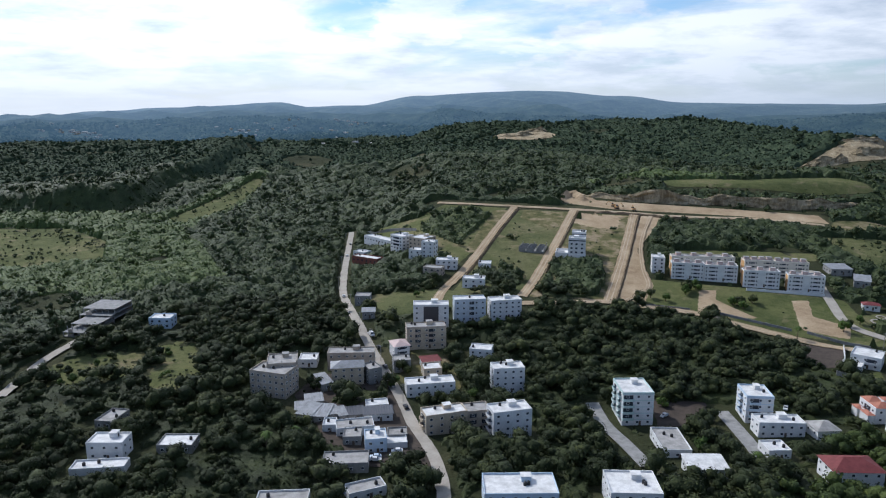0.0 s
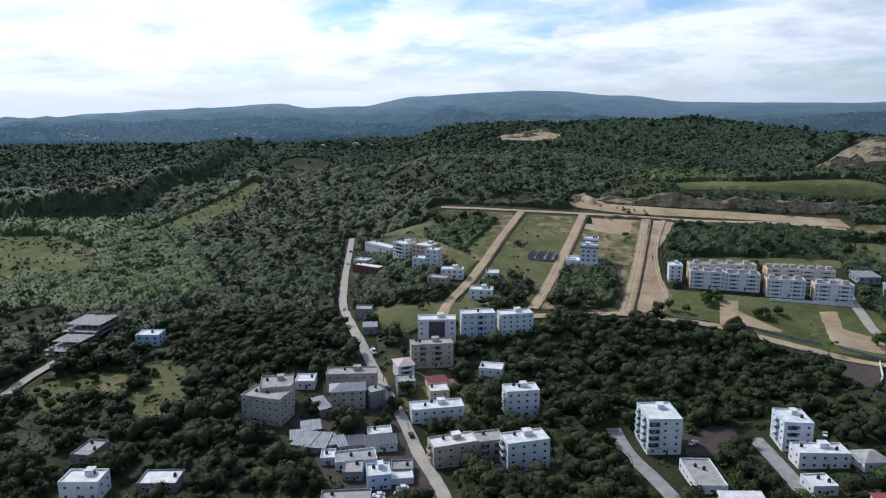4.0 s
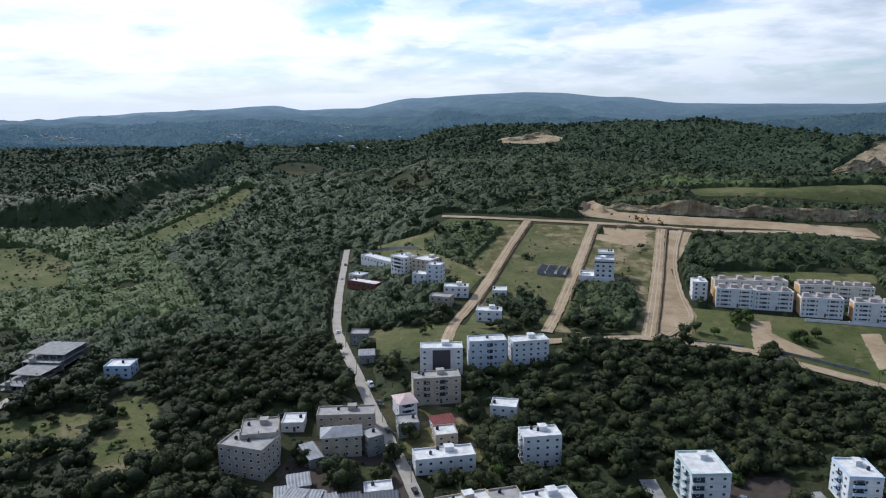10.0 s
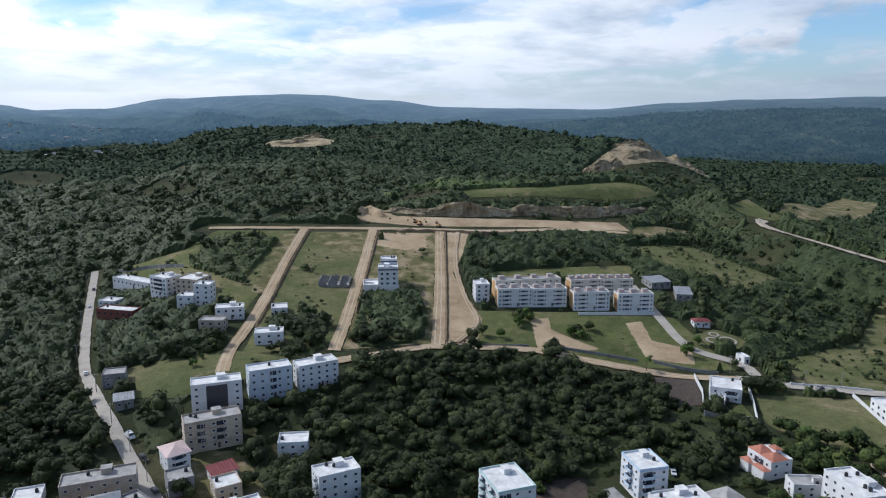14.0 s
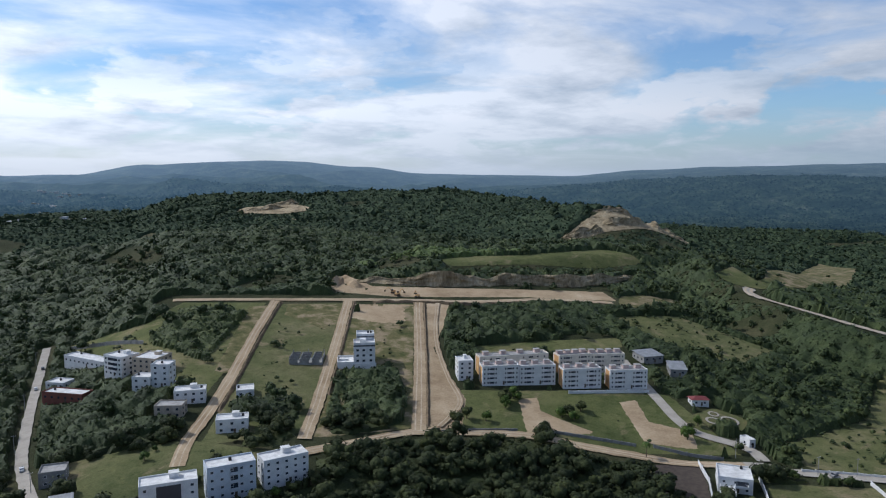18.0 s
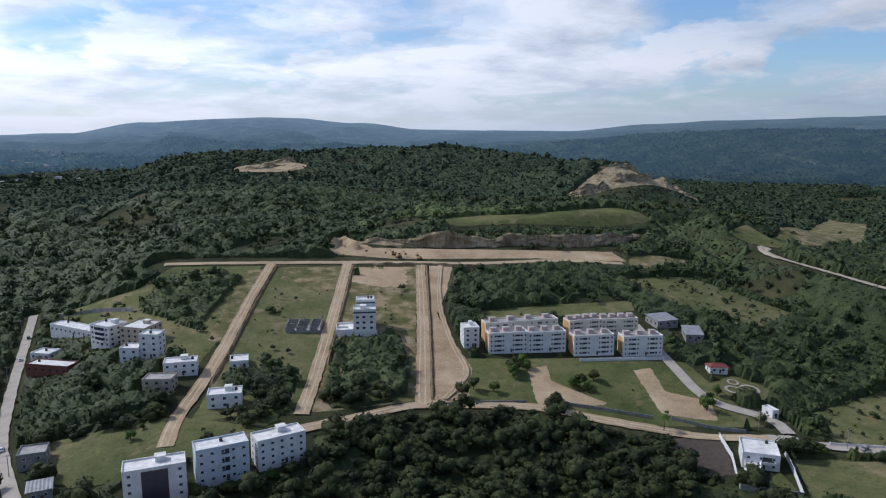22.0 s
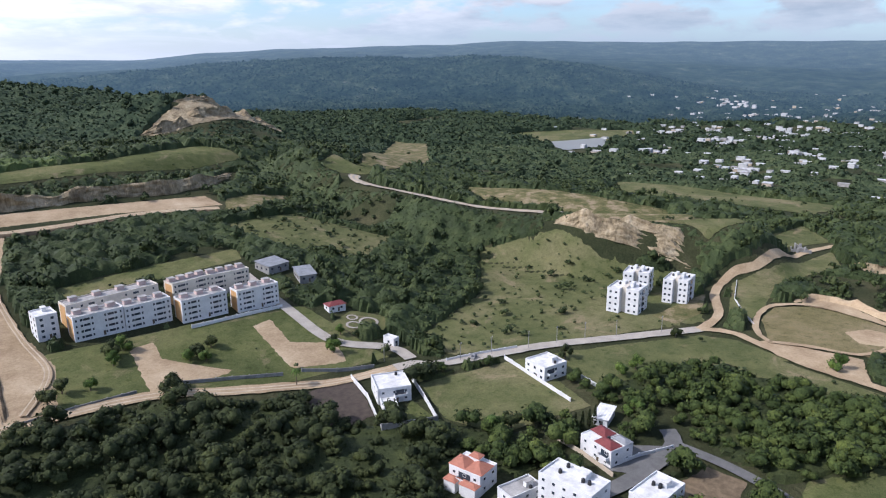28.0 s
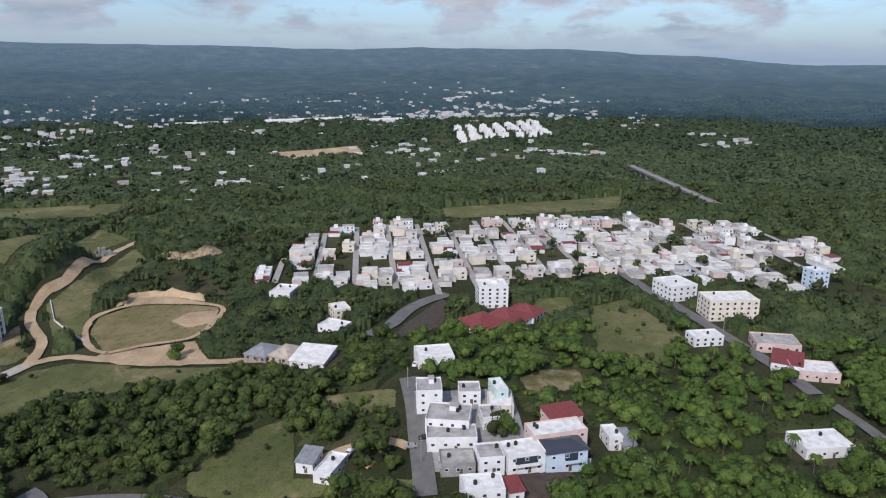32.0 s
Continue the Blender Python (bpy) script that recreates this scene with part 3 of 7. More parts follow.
def patch(name, poly, mat, label, lift=0.12, cell=2.0, rag=2.5, keep=0.0, front=None):
    """A piece of ground cover with a ragged outline, lying on the land."""
    BARE.append((poly, keep))
    if front:
        # open ground just in front of a sheet that is seen at a low angle
        FRONTS.append([(x + front[0], y + front[1]) for x, y in poly])
    lift += 0.006 * (len(BARE) % 60)
    x0, x1 = min(p[0] for p in poly) - rag, max(p[0] for p in poly) + rag
    y0, y1 = min(p[1] for p in poly) - rag, max(p[1] for p in poly) + rag
    nx, ny = int((x1 - x0) / cell) + 1, int((y1 - y0) / cell) + 1
    s = Shape()
    ids = {}

    def vert(i, j):
        if (i, j) not in ids:
            x, y = x0 + i * cell, y0 + j * cell
            x += 0.35 * cell * noise.noise((x * 0.31, y * 0.31, 1))
            y += 0.35 * cell * noise.noise((x * 0.31, y * 0.31, 5))
            ids[i, j] = len(s.v)
            s.v.append((x, y, ground_z(x, y) + lift))
        return ids[i, j]
    for i in range(nx):
        for j in range(ny):
            x, y = x0 + (i + 0.5) * cell, y0 + (j + 0.5) * cell
            if inside(x + rag * noise.noise((x * 0.13, y * 0.13, 2)), y + rag * noise.noise((x * 0.13, y * 0.13, 7)), poly):
                s.f.append((vert(i, j), vert(i + 1, j), vert(i + 1, j + 1), vert(i, j + 1)))
    s.m = [0] * len(s.f)
    # draw the rim of the sheet onto its outline
    used = {}
    for f in s.f:
        for a, b in zip(f, f[1:] + f[:1]):
            used[min(a, b), max(a, b)] = used.get((min(a, b), max(a, b)), 0) + 1
    rim = {v for e, k in used.items() if k == 1 for v in e}
    ring = poly + poly[:1]
    for v in rim:
        x, y, z = s.v[v]
        best = (cell * 1.6) ** 2
        to = None
        for (ax, ay), (bx, by) in zip(ring, ring[1:]):
            dx, dy = bx - ax, by - ay
            t = min(max(((x - ax) * dx + (y - ay) * dy) / max(dx * dx + dy * dy, 1e-6), 0), 1)
            px, py = ax + t * dx, ay + t * dy
            if (px - x) ** 2 + (py - y) ** 2 < best:
                best, to = (px - x) ** 2 + (py - y) ** 2, (px, py)
        if to:
            x = to[0] + 0.35 * rag * noise.noise((to[0] * 0.4, to[1] * 0.4, 2))
            y = to[1] + 0.35 * rag * noise.noise((to[0] * 0.4, to[1] * 0.4, 7))
        else:
            x += 0.6 * noise.noise((x * 0.5, y * 0.5, 2))
        s.v[v] = (x, y, ground_z(x, y) + lift * 0.6)
    ob = new(name, s.mesh(name, mat))
    return tagged(ob, label, "ground", kind="structure")


def rock_face(label, line, h, lean=0.5, mat=None, seed=1):
    """A broken, stepped face of rock with its foot along a line."""
    pts = smooth_line(line, 1.6)
    rows = 9
    s = Shape()
    for i, (x, y) in enumerate(pts):
        ax, ay = pts[max(i - 1, 0)]
        bx, by = pts[min(i + 1, len(pts) - 1)]
        q = math.hypot(bx - ax, by - ay)
        nx, ny = -(by - ay) / q, (bx - ax) / q
        u = i / (len(pts) - 1)
        top = h * min(1.0, 4 * u + 0.15, 4 * (1 - u) + 0.15) * (0.85 + 0.6 * noise.noise((x * 0.05, y * 0.05, seed)))
        for k in range(rows + 2):
            v = min(k, rows) / rows
            step = (math.floor(v * 3 + 0.9 * noise.noise((x * 0.06, y * 0.06, seed + 3))) / 3) * 0.6 + v * 0.4
            o = lean * h * step + 1.6 * noise.noise((x * 0.19, y * 0.19, v * 4 + seed)) + 2.2 * noise.noise((x * 0.07, y * 0.07, v * 2 + seed))
            px, py = x + nx * o, y + ny * o
            z = ground_z(x, y) - 1.0 + top * v + 0.5 * noise.noise((x * 0.3, y * 0.3, v * 9))
            if k == rows + 1:
                px, py = px + nx * h * 0.9, py + ny * h * 0.9
                z = min(z, ground_z(px, py)) - 0.5
            s.v.append((px, py, z))
    n = rows + 2
    s.f = [(i * n + k, (i + 1) * n + k, (i + 1) * n + k + 1, i * n + k + 1) for i in range(len(pts) - 1) for k in range(n - 1)]
    s.m = [0] * len(s.f)
    CLEAR.append((pts, 3.0))
    return tagged(new("rock_face", s.mesh("rock_face", mat or CLIFF)), label, "rock face", kind="structure")


# ---- roads and ground cover ----
TOWN_OUTLINE = [(433, 151), (542, 92), (558, 53), (547, -9), (534, -95), (504, -151), (461, -222), (405, -245), (343, -209), (312, -146), (326, -107), (345, -99), (372, -71), (388, -25), (387, 5), (367, 42), (387, 68), (395, 92), (414, 114)]
road("road", [(0, 100), (0, 217), (-13, 269), (-18, 288), (-25, 310), (-34, 335), (-43, 362), (-52, 389), (-64, 435), (-70, 478), (-75, 527), (-84, 632)], 4.9, PALE_ROAD, "worn pale main street running north past the houses", ragged=0.5, lift=0.15)
road("dirt_road", [(64, 621), (44, 561), (24, 495), (11, 455), (1, 424), (-4, 397)], 6, DIRT, "graded earth road climbing the hillside lots", ragged=0.6, lift=0.1, ruts=[(-1.5, 0.6), (0.9, 0.6)])
road("dirt_road", [(115, 611), (89, 532), (65, 461), (48, 410)], 6.4, DIRT, "graded earth road climbing the hillside lots", ragged=0.6, lift=0.1, ruts=[(-1.5, 0.6), (0.9, 0.6)])
road("dirt_road", [(165, 599), (130, 493), (101, 410)], 6.8, DIRT, "wide graded earth road climbing the hillside lots", ragged=0.6, lift=0.1, ruts=[(-1.5, 0.6), (0.9, 0.6)])
road("dirt_road", [(-5, 636), (23, 632), (64, 624), (151, 606), (203, 592), (269, 584), (314, 567)], 6, DIRT, "earth road along the top of the lots", ragged=1.0, lift=0.1, margin=9, ruts=[(-1.2, 0.8), (1.2, 0.8)])
road("dirt_road", [(33, 393), (54, 399), (78, 405), (97, 409), (123, 404), (151, 395), (174, 378), (193, 365), (210, 353), (231, 344)], 6, DIRT, "pale earth road below the lots", ragged=0.8, lift=0.1, margin=3, ruts=[(-1.1, 0.8), (1.1, 0.8)])
road("road", [(231, 344), (242, 338), (237, 337), (257, 323), (288, 303), (318, 277), (349, 250)], 6.5, PALE_ROAD, "pale gravel road past the meadows", ragged=0.6, lift=0.1)
road("dirt_road", [(349, 250), (374, 248), (409, 259), (440, 259), (462, 246), (526, 233), (562, 217)], 5, DIRT, "pale earth track bending round the ball field", ragged=0.8, lift=0.1)
road("dirt_road", [(349, 250), (353, 235), (335, 204), (327, 179), (318, 153), (306, 133)], 5, DIRT, "pale earth road beside the ball field", ragged=1.5, lift=0.1)
road("road", [(252, 466), (239, 417), (232, 381), (246, 359), (242, 344)], 6, PALE_ROAD, "pale concrete drive to the apartment blocks", lift=0.1)
road("dirt_road", [(440, 556), (426, 540), (425, 490), (427, 426), (446, 370), (440, 343)], 8, PALE_ROAD, "broad pale track along the ridge", ragged=2, lift=0.2, margin=4, ruts=[(-2.0, 2.2), (2.0, 2.2)])
road("road", [(-193, 285), (-194, 298), (-196, 325), (-192, 351), (-189, 361)], 5, PALE_ROAD, "narrow pale lane through the fields", ragged=0.5)
road("road", [(199, 120), (211, 117), (228, 113), (244, 109), (265, 105)], 7, ASPHALT, "worn asphalt street between houses", lift=0.1)
road("road", [(327, 106), (338, 92), (358, 77), (370, 63), (377, 47)], 8, ASPHALT, "worn asphalt road entering the town", lift=0.1)
road("road", [(398, -71), (351, -64), (317, -61), (273, -56), (238, -52), (215, -47)], 7, ASPHALT, "asphalt street at the edge of town", lift=0.1)
road("road", [(206, -46), (193, -44), (180, -41)], 5, ASPHALT, "narrow asphalt lane", lift=0.1)
road("road", [(67, 293), (68, 273), (72, 254), (75, 234)], 6, CONCRETE, "narrow concrete lane beside the tall block", lift=0.1)
road("road", [(121, 283), (121, 266), (120, 248), (118, 232)], 6, CONCRETE, "narrow concrete lane between the blocks", lift=0.1)
patch("field", [(171, 596), (188, 593), (163, 542), (145, 511), (140, 472), (137, 439), (123, 411), (101, 410), (132, 493)], DIRT, "bare graded earth beside the dirt road", lift=0.2)
patch("field", [(113, 669), (130, 686), (143, 646), (258, 614), (324, 596), (321, 572), (254, 594), (153, 615), (112, 636)], DIRT, "bare earth terrace above the lots", lift=0.2, front=(-4, -18))
patch("field", [(164, 433), (175, 432), (169, 418), (176, 404), (185, 389), (151, 398)], DIRT, "bare earth lot in front of the apartment blocks", lift=0.22)
patch("field", [(215, 416), (226, 416), (217, 393), (232, 380), (223, 364), (202, 376)], DIRT, "bare earth lot in front of the apartment blocks", lift=0.22)
patch("lawn", [(137, 451), (167, 443), (241, 425), (248, 415), (239, 354), (187, 371), (152, 397), (122, 409)], LUSH, "mown green lots in front of the blocks", lift=0.1, keep=0.04)
patch("lawn", [(171, 508), (227, 506), (273, 500), (266, 485), (218, 488), (171, 493)], LUSH, "green strip behind the blocks", lift=0.1, front=(-3, -10))
patch("meadow", [(215, 689), (255, 692), (299, 686), (395, 698), (415, 664), (357, 657), (288, 664), (215, 664)], LUSH, "light green meadow on the mesa", lift=0.25, cell=4, front=(-4, -13))
patch("field", [(2, 630), (57, 619), (25, 514), (9, 473), (-6, 493), (-74, 628), (-22, 599)], LUSH, "rough grass lot on the hillside", lift=0.1, keep=0.22)
patch("field", [(68, 614), (110, 607), (86, 533), (48, 418), (5, 415), (26, 495)], GRASS, "rough grass lot between the dirt roads", lift=0.1, keep=0.22)
patch("field", [(117, 603), (160, 596), (99, 414), (52, 411), (66, 453), (92, 532)], SCRUB, "half-bare lot between the dirt roads", lift=0.1, keep=0.16)
patch("field", [(72, 612), (113, 604), (100, 566), (84, 560), (66, 590)], SCRUB, "bare brown top of the hillside lot", lift=0.2, rag=5)
patch("field", [(118, 603), (160, 594), (146, 556), (124, 562), (108, 575)], DIRT, "bare tan top of the hillside lot", lift=0.2, rag=5)
patch("field", [(150, 593), (160, 592), (118, 470), (106, 425), (100, 425), (122, 500)], SCRUB, "strip of disturbed earth beside the wide road", lift=0.2, rag=2)
patch("field", [(45, 612), (60, 612), (36, 540), (22, 500), (16, 505)], SCRUB, "strip of disturbed earth beside the earth road", lift=0.2, rag=3)
road("dirt_road", [(178, 592), (160, 548), (148, 512), (138, 470), (132, 436), (112, 412)], 3.2, DIRT, "second worn track beside the wide earth road", ragged=0.8, lift=0.2, ruts=[(-0.8, 0.5), (0.8, 0.5)])
patch("meadow", [(225, 327), (248, 316), (274, 303), (248, 262), (211, 280), (209, 302)], GRASS, "mown meadow beside the road", lift=0.1, keep=0.01)
patch("meadow", [(275, 302), (311, 274), (342, 248), (346, 233), (335, 207), (296, 248), (261, 267)], GRASS, "mown meadow beside the road", lift=0.1, keep=0.04)
patch("meadow", [(388, 401), (416, 359), (411, 326), (428, 281), (362, 251), (298, 297), (256, 332), (262, 356), (332, 365)], GRASS, "rough meadow with scattered bushes", lift=0.1, keep=0.49, rag=6)
patch("lawn", [(203, 317), (213, 321), (206, 303), (193, 309)], LUSH, "small lawn inside the yard walls", lift=0.3, cell=1, rag=0.3)
patch("field", [(191, 360), (213, 352), (196, 325), (179, 329)], SOIL, "dark ploughed plot", lift=0.15)
patch("ball_field", [(382, 229), (404, 227), (415, 212), (414, 194), (398, 168), (358, 180), (357, 205), (351, 219)], DRY_GRASS, "dry ball field with pale earth edges", lift=0.15)
road("dirt_road", [(351, 219), (355, 206), (358, 184), (374, 173), (398, 168), (412, 192), (416, 212), (404, 228), (384, 231), (362, 227), (351, 219)], 3.0, DIRT, "pale bare rim of the ball field", lift=0.16, ragged=1.0)
patch("infield", [(385, 193), (396, 184), (394, 169), (376, 173), (372, 185)], DIRT, "pale earth infield of the ball field", lift=0.26, rag=0.6)
patch("field", [(348, 225), (354, 220), (354, 207), (354, 182), (328, 176), (337, 204)], DIRT, "pale bare earth beside the ball field", lift=0.2)
patch("field", [(415, 217), (440, 212), (427, 194), (403, 169), (415, 194), (415, 212)], DIRT, "pale bank of earth behind the ball field", lift=0.2)
patch("meadow", [(434, 256), (465, 240), (544, 218), (507, 208), (446, 234), (375, 230), (383, 245)], GRASS, "mown meadow beside the track", lift=0.1, keep=0.02)
patch("meadow", [(334, 257), (339, 231), (314, 154), (302, 186), (311, 223), (300, 250)], GRASS, "mown meadow below the ball field", lift=0.1, keep=0.02)
patch("meadow", [(-192, 318), (-172, 338), (-150, 336), (-148, 305), (-178, 294)], LUSH, "rough meadow with scattered trees", lift=0.1, keep=0.49, rag=9)
patch("meadow", [(-150, 352), (-130, 350), (-112, 304), (-124, 280), (-138, 300), (-141, 330)], LUSH, "rough meadow with scattered trees", lift=0.1, keep=0.49, rag=9)
patch("meadow", [(-440, 630), (-350, 640), (-290, 590), (-260, 520), (-330, 500), (-420, 540)], LUSH, "green slope with scattered bushes", lift=0.15, cell=4, keep=0.49, rag=22)
patch("meadow", [(-275, 685), (-250, 660), (-228, 720), (-222, 880), (-240, 885)], LUSH, "green spur with scattered bushes", lift=0.15, cell=4, keep=0.4)
patch("meadow", [(-49, 428), (0, 424), (39, 396), (-18, 381), (-33, 384), (-44, 395)], GRASS, "grass lot beside the white blocks", lift=0.1, keep=0.1)
patch("field", [(318, 98), (341, 82), (373, 52), (357, 54), (317, 74)], SOIL, "brown bare plot", lift=0.15)
patch("field", [(258, 61), (266, 47), (264, 31), (248, 35), (242, 65)], SCRUB, "brown bare plot among trees", lift=0.15)
patch("field", [(333, -16), (338, -44), (280, -37), (258, -13), (270, 17)], GRASS, "dry open field at the town edge", lift=0.15, keep=0.2)
patch("lawn", [(354, 8), (352, -16), (323, -5), (326, 15)], LUSH, "green lawn by the school", lift=0.15)
patch("lawn", [(240, 186), (258, 168), (246, 158), (216, 158), (214, 168), (230, 186)], LUSH, "rough green garden between the lanes", lift=0.12, keep=0.3)
patch("lawn", [(273, 143), (259, 112), (247, 115), (249, 135), (258, 142)], GRASS, "grass clearing", lift=0.12, keep=0.1)
patch("lawn", [(259, 169), (261, 149), (218, 156), (227, 185)], GRASS, "grass clearing", lift=0.12, keep=0.15)
patch("lawn", [(224, 155), (207, 120), (200, 122), (223, 175)], LUSH, "bright grass verge", lift=0.12, keep=0.05)
patch("far_field", [(814, 473), (737, 248), (688, 249), (704, 433)], GRASS, "far green field", lift=0.5, cell=12, front=(-40, 0))
patch("far_field", [(608, -30), (624, -238), (554, -180), (556, -17)], GRASS, "far green field", lift=0.5, cell=10, front=(-40, 0))
patch("far_field", [(1238, 876), (1473, 709), (1323, 641), (1201, 652), (1101, 729)], GRASS, "far green field by the water", lift=0.5, cell=14)
patch("pond", [(1132, 739), (1265, 679), (1131, 630), (1023, 648)], WATER, "pale pond among the woods", lift=1.0, cell=8, rag=8, front=(-70, -45))
patch("far_field", [(807, 477), (764, 241), (705, 243), (710, 432)], GRASS, "far green field", lift=0.4, cell=6, front=(-25, -12))
patch("quarry", [(50, 1054), (60, 1087), (142, 1067), (150, 1041)], DIRT, "far bare earth terrace", lift=1.0, cell=6, front=(-3, -60))
patch("quarry", [(70, 1150), (95, 1215), (160, 1205), (190, 1130), (140, 1118)], CLIFF, "far cut hillside with pale terraces", lift=1.2, cell=6, rag=8, keep=0.15, front=(-3, -50))
rock_face("far pale cut bank of the hillside site", [(92, 1165), (120, 1158), (160, 1160)], 9, lean=0.8, seed=21)
rock_face("far red-brown cut bank of the hillside site", [(120, 1195), (150, 1188), (176, 1185)], 10, lean=0.8, seed=22)
patch("far_field", [(1174, 66), (1228, -98), (1123, -84), (1059, 27)], DIRT, "far bare earth lot", lift=0.6, cell=10)
patch("meadow", [(563, 659), (995, 967), (971, 880), (667, 648), (559, 611), (523, 623)], SCRUB, "dry knoll beside the ridge track", lift=0.2, cell=4, keep=0.12, front=(-15, -12))
patch("meadow", [(429, 588), (534, 633), (551, 612), (453, 554), (431, 565)], LUSH, "green verge of the ridge", lift=0.2, cell=4, front=(-12, -10))
patch("meadow", [(576, 540), (594, 441), (606, 351), (464, 285), (449, 350), (540, 498)], SCRUB, "dry grass on the ridge top", lift=0.2, cell=4, keep=0.1, front=(-14, -8))
patch("meadow", [(471, 308), (496, 272), (620, 248), (570, 222), (533, 248), (453, 277)], GRASS, "dry meadow beyond the cliff", lift=0.2, cell=3, keep=0.1, front=(-10, -4))
patch("meadow", [(292, 538), (351, 533), (373, 460), (319, 441), (295, 484)], GRASS, "rough slope with scattered bushes", lift=0.15, cell=4, keep=0.45)
# dark soil colour paints in the tree shade between the street houses
patch("yard", [(-66, 291), (-60, 315), (-26, 312), (-5, 250), (-3, 231), (-37, 230), (-50, 261)], SOIL, "trodden yards between the street houses, darkened for tree shade", lift=0.1, keep=0.6)
patch("yard", [(-22, 312), (-15, 345), (2, 340), (9, 304), (-8, 292)], SCRUB, "trodden yards beside the street", lift=0.1, keep=0.3)
patch("yard", [(94, 296), (118, 293), (110, 272), (90, 270)], SOIL, "bare shaded ground beside the tall block", lift=0.1, keep=0.15)
patch("yard", [(221, 251), (211, 240), (215, 229), (230, 222), (235, 230), (229, 240)], ASPHALT, "paved yards round the villas", lift=0.1, keep=0.1, cell=1.2, rag=0.4)
patch("yard", [(250, 105), (247, 70), (217, 79), (201, 63), (195, 67), (209, 117)], CONCRETE, "paved yards of the street houses", lift=0.1, keep=0.2, cell=1.2, rag=0.4)
patch("yard", [(200, 93), (197, 73), (184, 75), (190, 97)], SOIL, "bare earth plot beside the street", lift=0.15, keep=0.0)
patch("yard", [(354, 276), (406, 263), (372, 256), (350, 262)], SCRUB, "trodden building yard beside the white blocks", lift=0.15, keep=0.0, cell=1.2, rag=0.5)
rock_face("pale cut rock at the edge of the quarry", [(425, 838), (442, 826), (470, 824), (484, 832)], 13, lean=0.6, seed=1)
rock_face("pale cut rock of the quarry", [(482, 838), (510, 830), (540, 834), (556, 845)], 12, lean=0.6, seed=4)
rock_face("broken pale rock above the quarry", [(488, 872), (512, 866), (546, 868), (570, 880)], 12, lean=0.9, seed=7)
rock_face("pale cut rock of the quarry", [(548, 838), (582, 832), (622, 842), (664, 860)], 16, lean=1.5, seed=9)
patch("quarry", [(430, 828), (500, 822), (560, 826), (640, 834), (672, 858), (610, 868), (560, 872), (500, 868), (450, 850)], CLIFF, "broken bare rock of the quarry", lift=0.6, cell=4, rag=6, keep=0.3, front=(-20, -40))
FRONTS.append([(421, 621), (418, 579), (416, 522), (428, 462), (425, 425), (434, 389), (428, 360), (408, 352), (408, 440), (402, 500), (402, 570), (406, 620)])
FRONTS.append([(400, 715), (500, 715), (650, 780), (720, 880), (660, 862), (560, 834), (420, 834)])
rock_face("dark shaded bank below the mesa meadow", [(128, 662), (160, 646), (192, 636), (222, 630), (268, 624), (308, 612), (352, 618), (385, 640)], 12, lean=0.3, seed=31)
patch("field", [(333, 584), (362, 588), (394, 583), (372, 560), (328, 554), (313, 559)], SCRUB, "dry grass at the end of the terrace", lift=0.2, cell=3)
road("road", [(246, 232), (238, 227), (224, 228), (208, 232), (192, 239)], 6, ASPHALT, "short asphalt lane between the villas", lift=0.1)
road("road", [(238, 227), (234, 208), (226, 190), (212, 174), (202, 158), (196, 140)], 4.6, ASPHALT, "narrow asphalt lane past the gardens", lift=0.1)
road("dirt_road", [(222, 118), (229, 124), (231, 138), (228, 150)], 3.6, DIRT, "short earth drive under the trees", lift=0.1)
patch("field", [(231, 214), (229, 201), (211, 202), (206, 212), (216, 219)], SOIL_BANK, "brown bare field beside the villas", lift=0.15)
patch("lawn", [(-23, 249), (-16, 251), (-15, 246), (-22, 244)], LUSH, "small green lawn beside the street", lift=0.3, cell=1, rag=0.3)
patch("forecourt", [(-23, 239), (-15, 241), (-13, 234), (-21, 233)], PINK, "reddish paved forecourt with parked cars", lift=0.3, cell=1.5, rag=0.2)
rock_face("pale eroded cliff below the ridge", [(419, 367), (420, 342), (426, 321), (431, 299), (434, 278)], 14, lean=0.7, seed=5)
rock_face("pale eroded cliff below the ridge", [(436, 331), (440, 309), (443, 284)], 9, lean=0.7, seed=12)


for row in range(-15, 12):
    v = row * 23.5 + 16.6
    run = [(330 + 0.972 * u + 0.235 * v, 95 - 0.235 * u + 0.972 * v) for u in range(-40, 300, 6)]
    run = [p for p in run if inside(*p, TOWN_OUTLINE)]
    if len(run) > 2:
        road("road", [run[0], run[len(run) // 2], run[-1]], 3.8, TOWN_STREET, "pale worn street between town houses", lift=0.1, margin=-0.5)


# ---- buildings ----
FOOT = []  # footprints: centre, turn, half width, half depth
WINDOWS = {}
FLUSH = {}


def window_mesh(w, h):
    """A frame with its sill, in one piece, and the pane behind it."""
    key = (round(w, 1), round(h, 1))
    if key not in WINDOWS:
        a, b, t = key[0] / 2, key[1] / 2, 0.09
        s = Shape()
        s.v = [(x, y, z) for y in (-0.09, 0.05) for x, z in ((-a, -b), (a, -b), (a, b), (-a, b), (-a + t, -b + t), (a - t, -b + t), (a - t, b - t), (-a + t, b - t))]
        for i in range(4):
            j = (i + 1) % 4
            s.f += [(i, j, j + 4, i + 4), (i + 8, i + 12, j + 12, j + 8), (i, i + 8, j + 8, j), (i + 4, j + 4, j + 12, i + 12)]
        s.m = [0] * 16
        pane = Shape().box(-a + t, -0.03, -b + t, a - t, 0.03, b - t)
        WINDOWS[key] = (s.mesh("window", WHITE), pane.mesh("pane", GLASS))
    return WINDOWS[key]


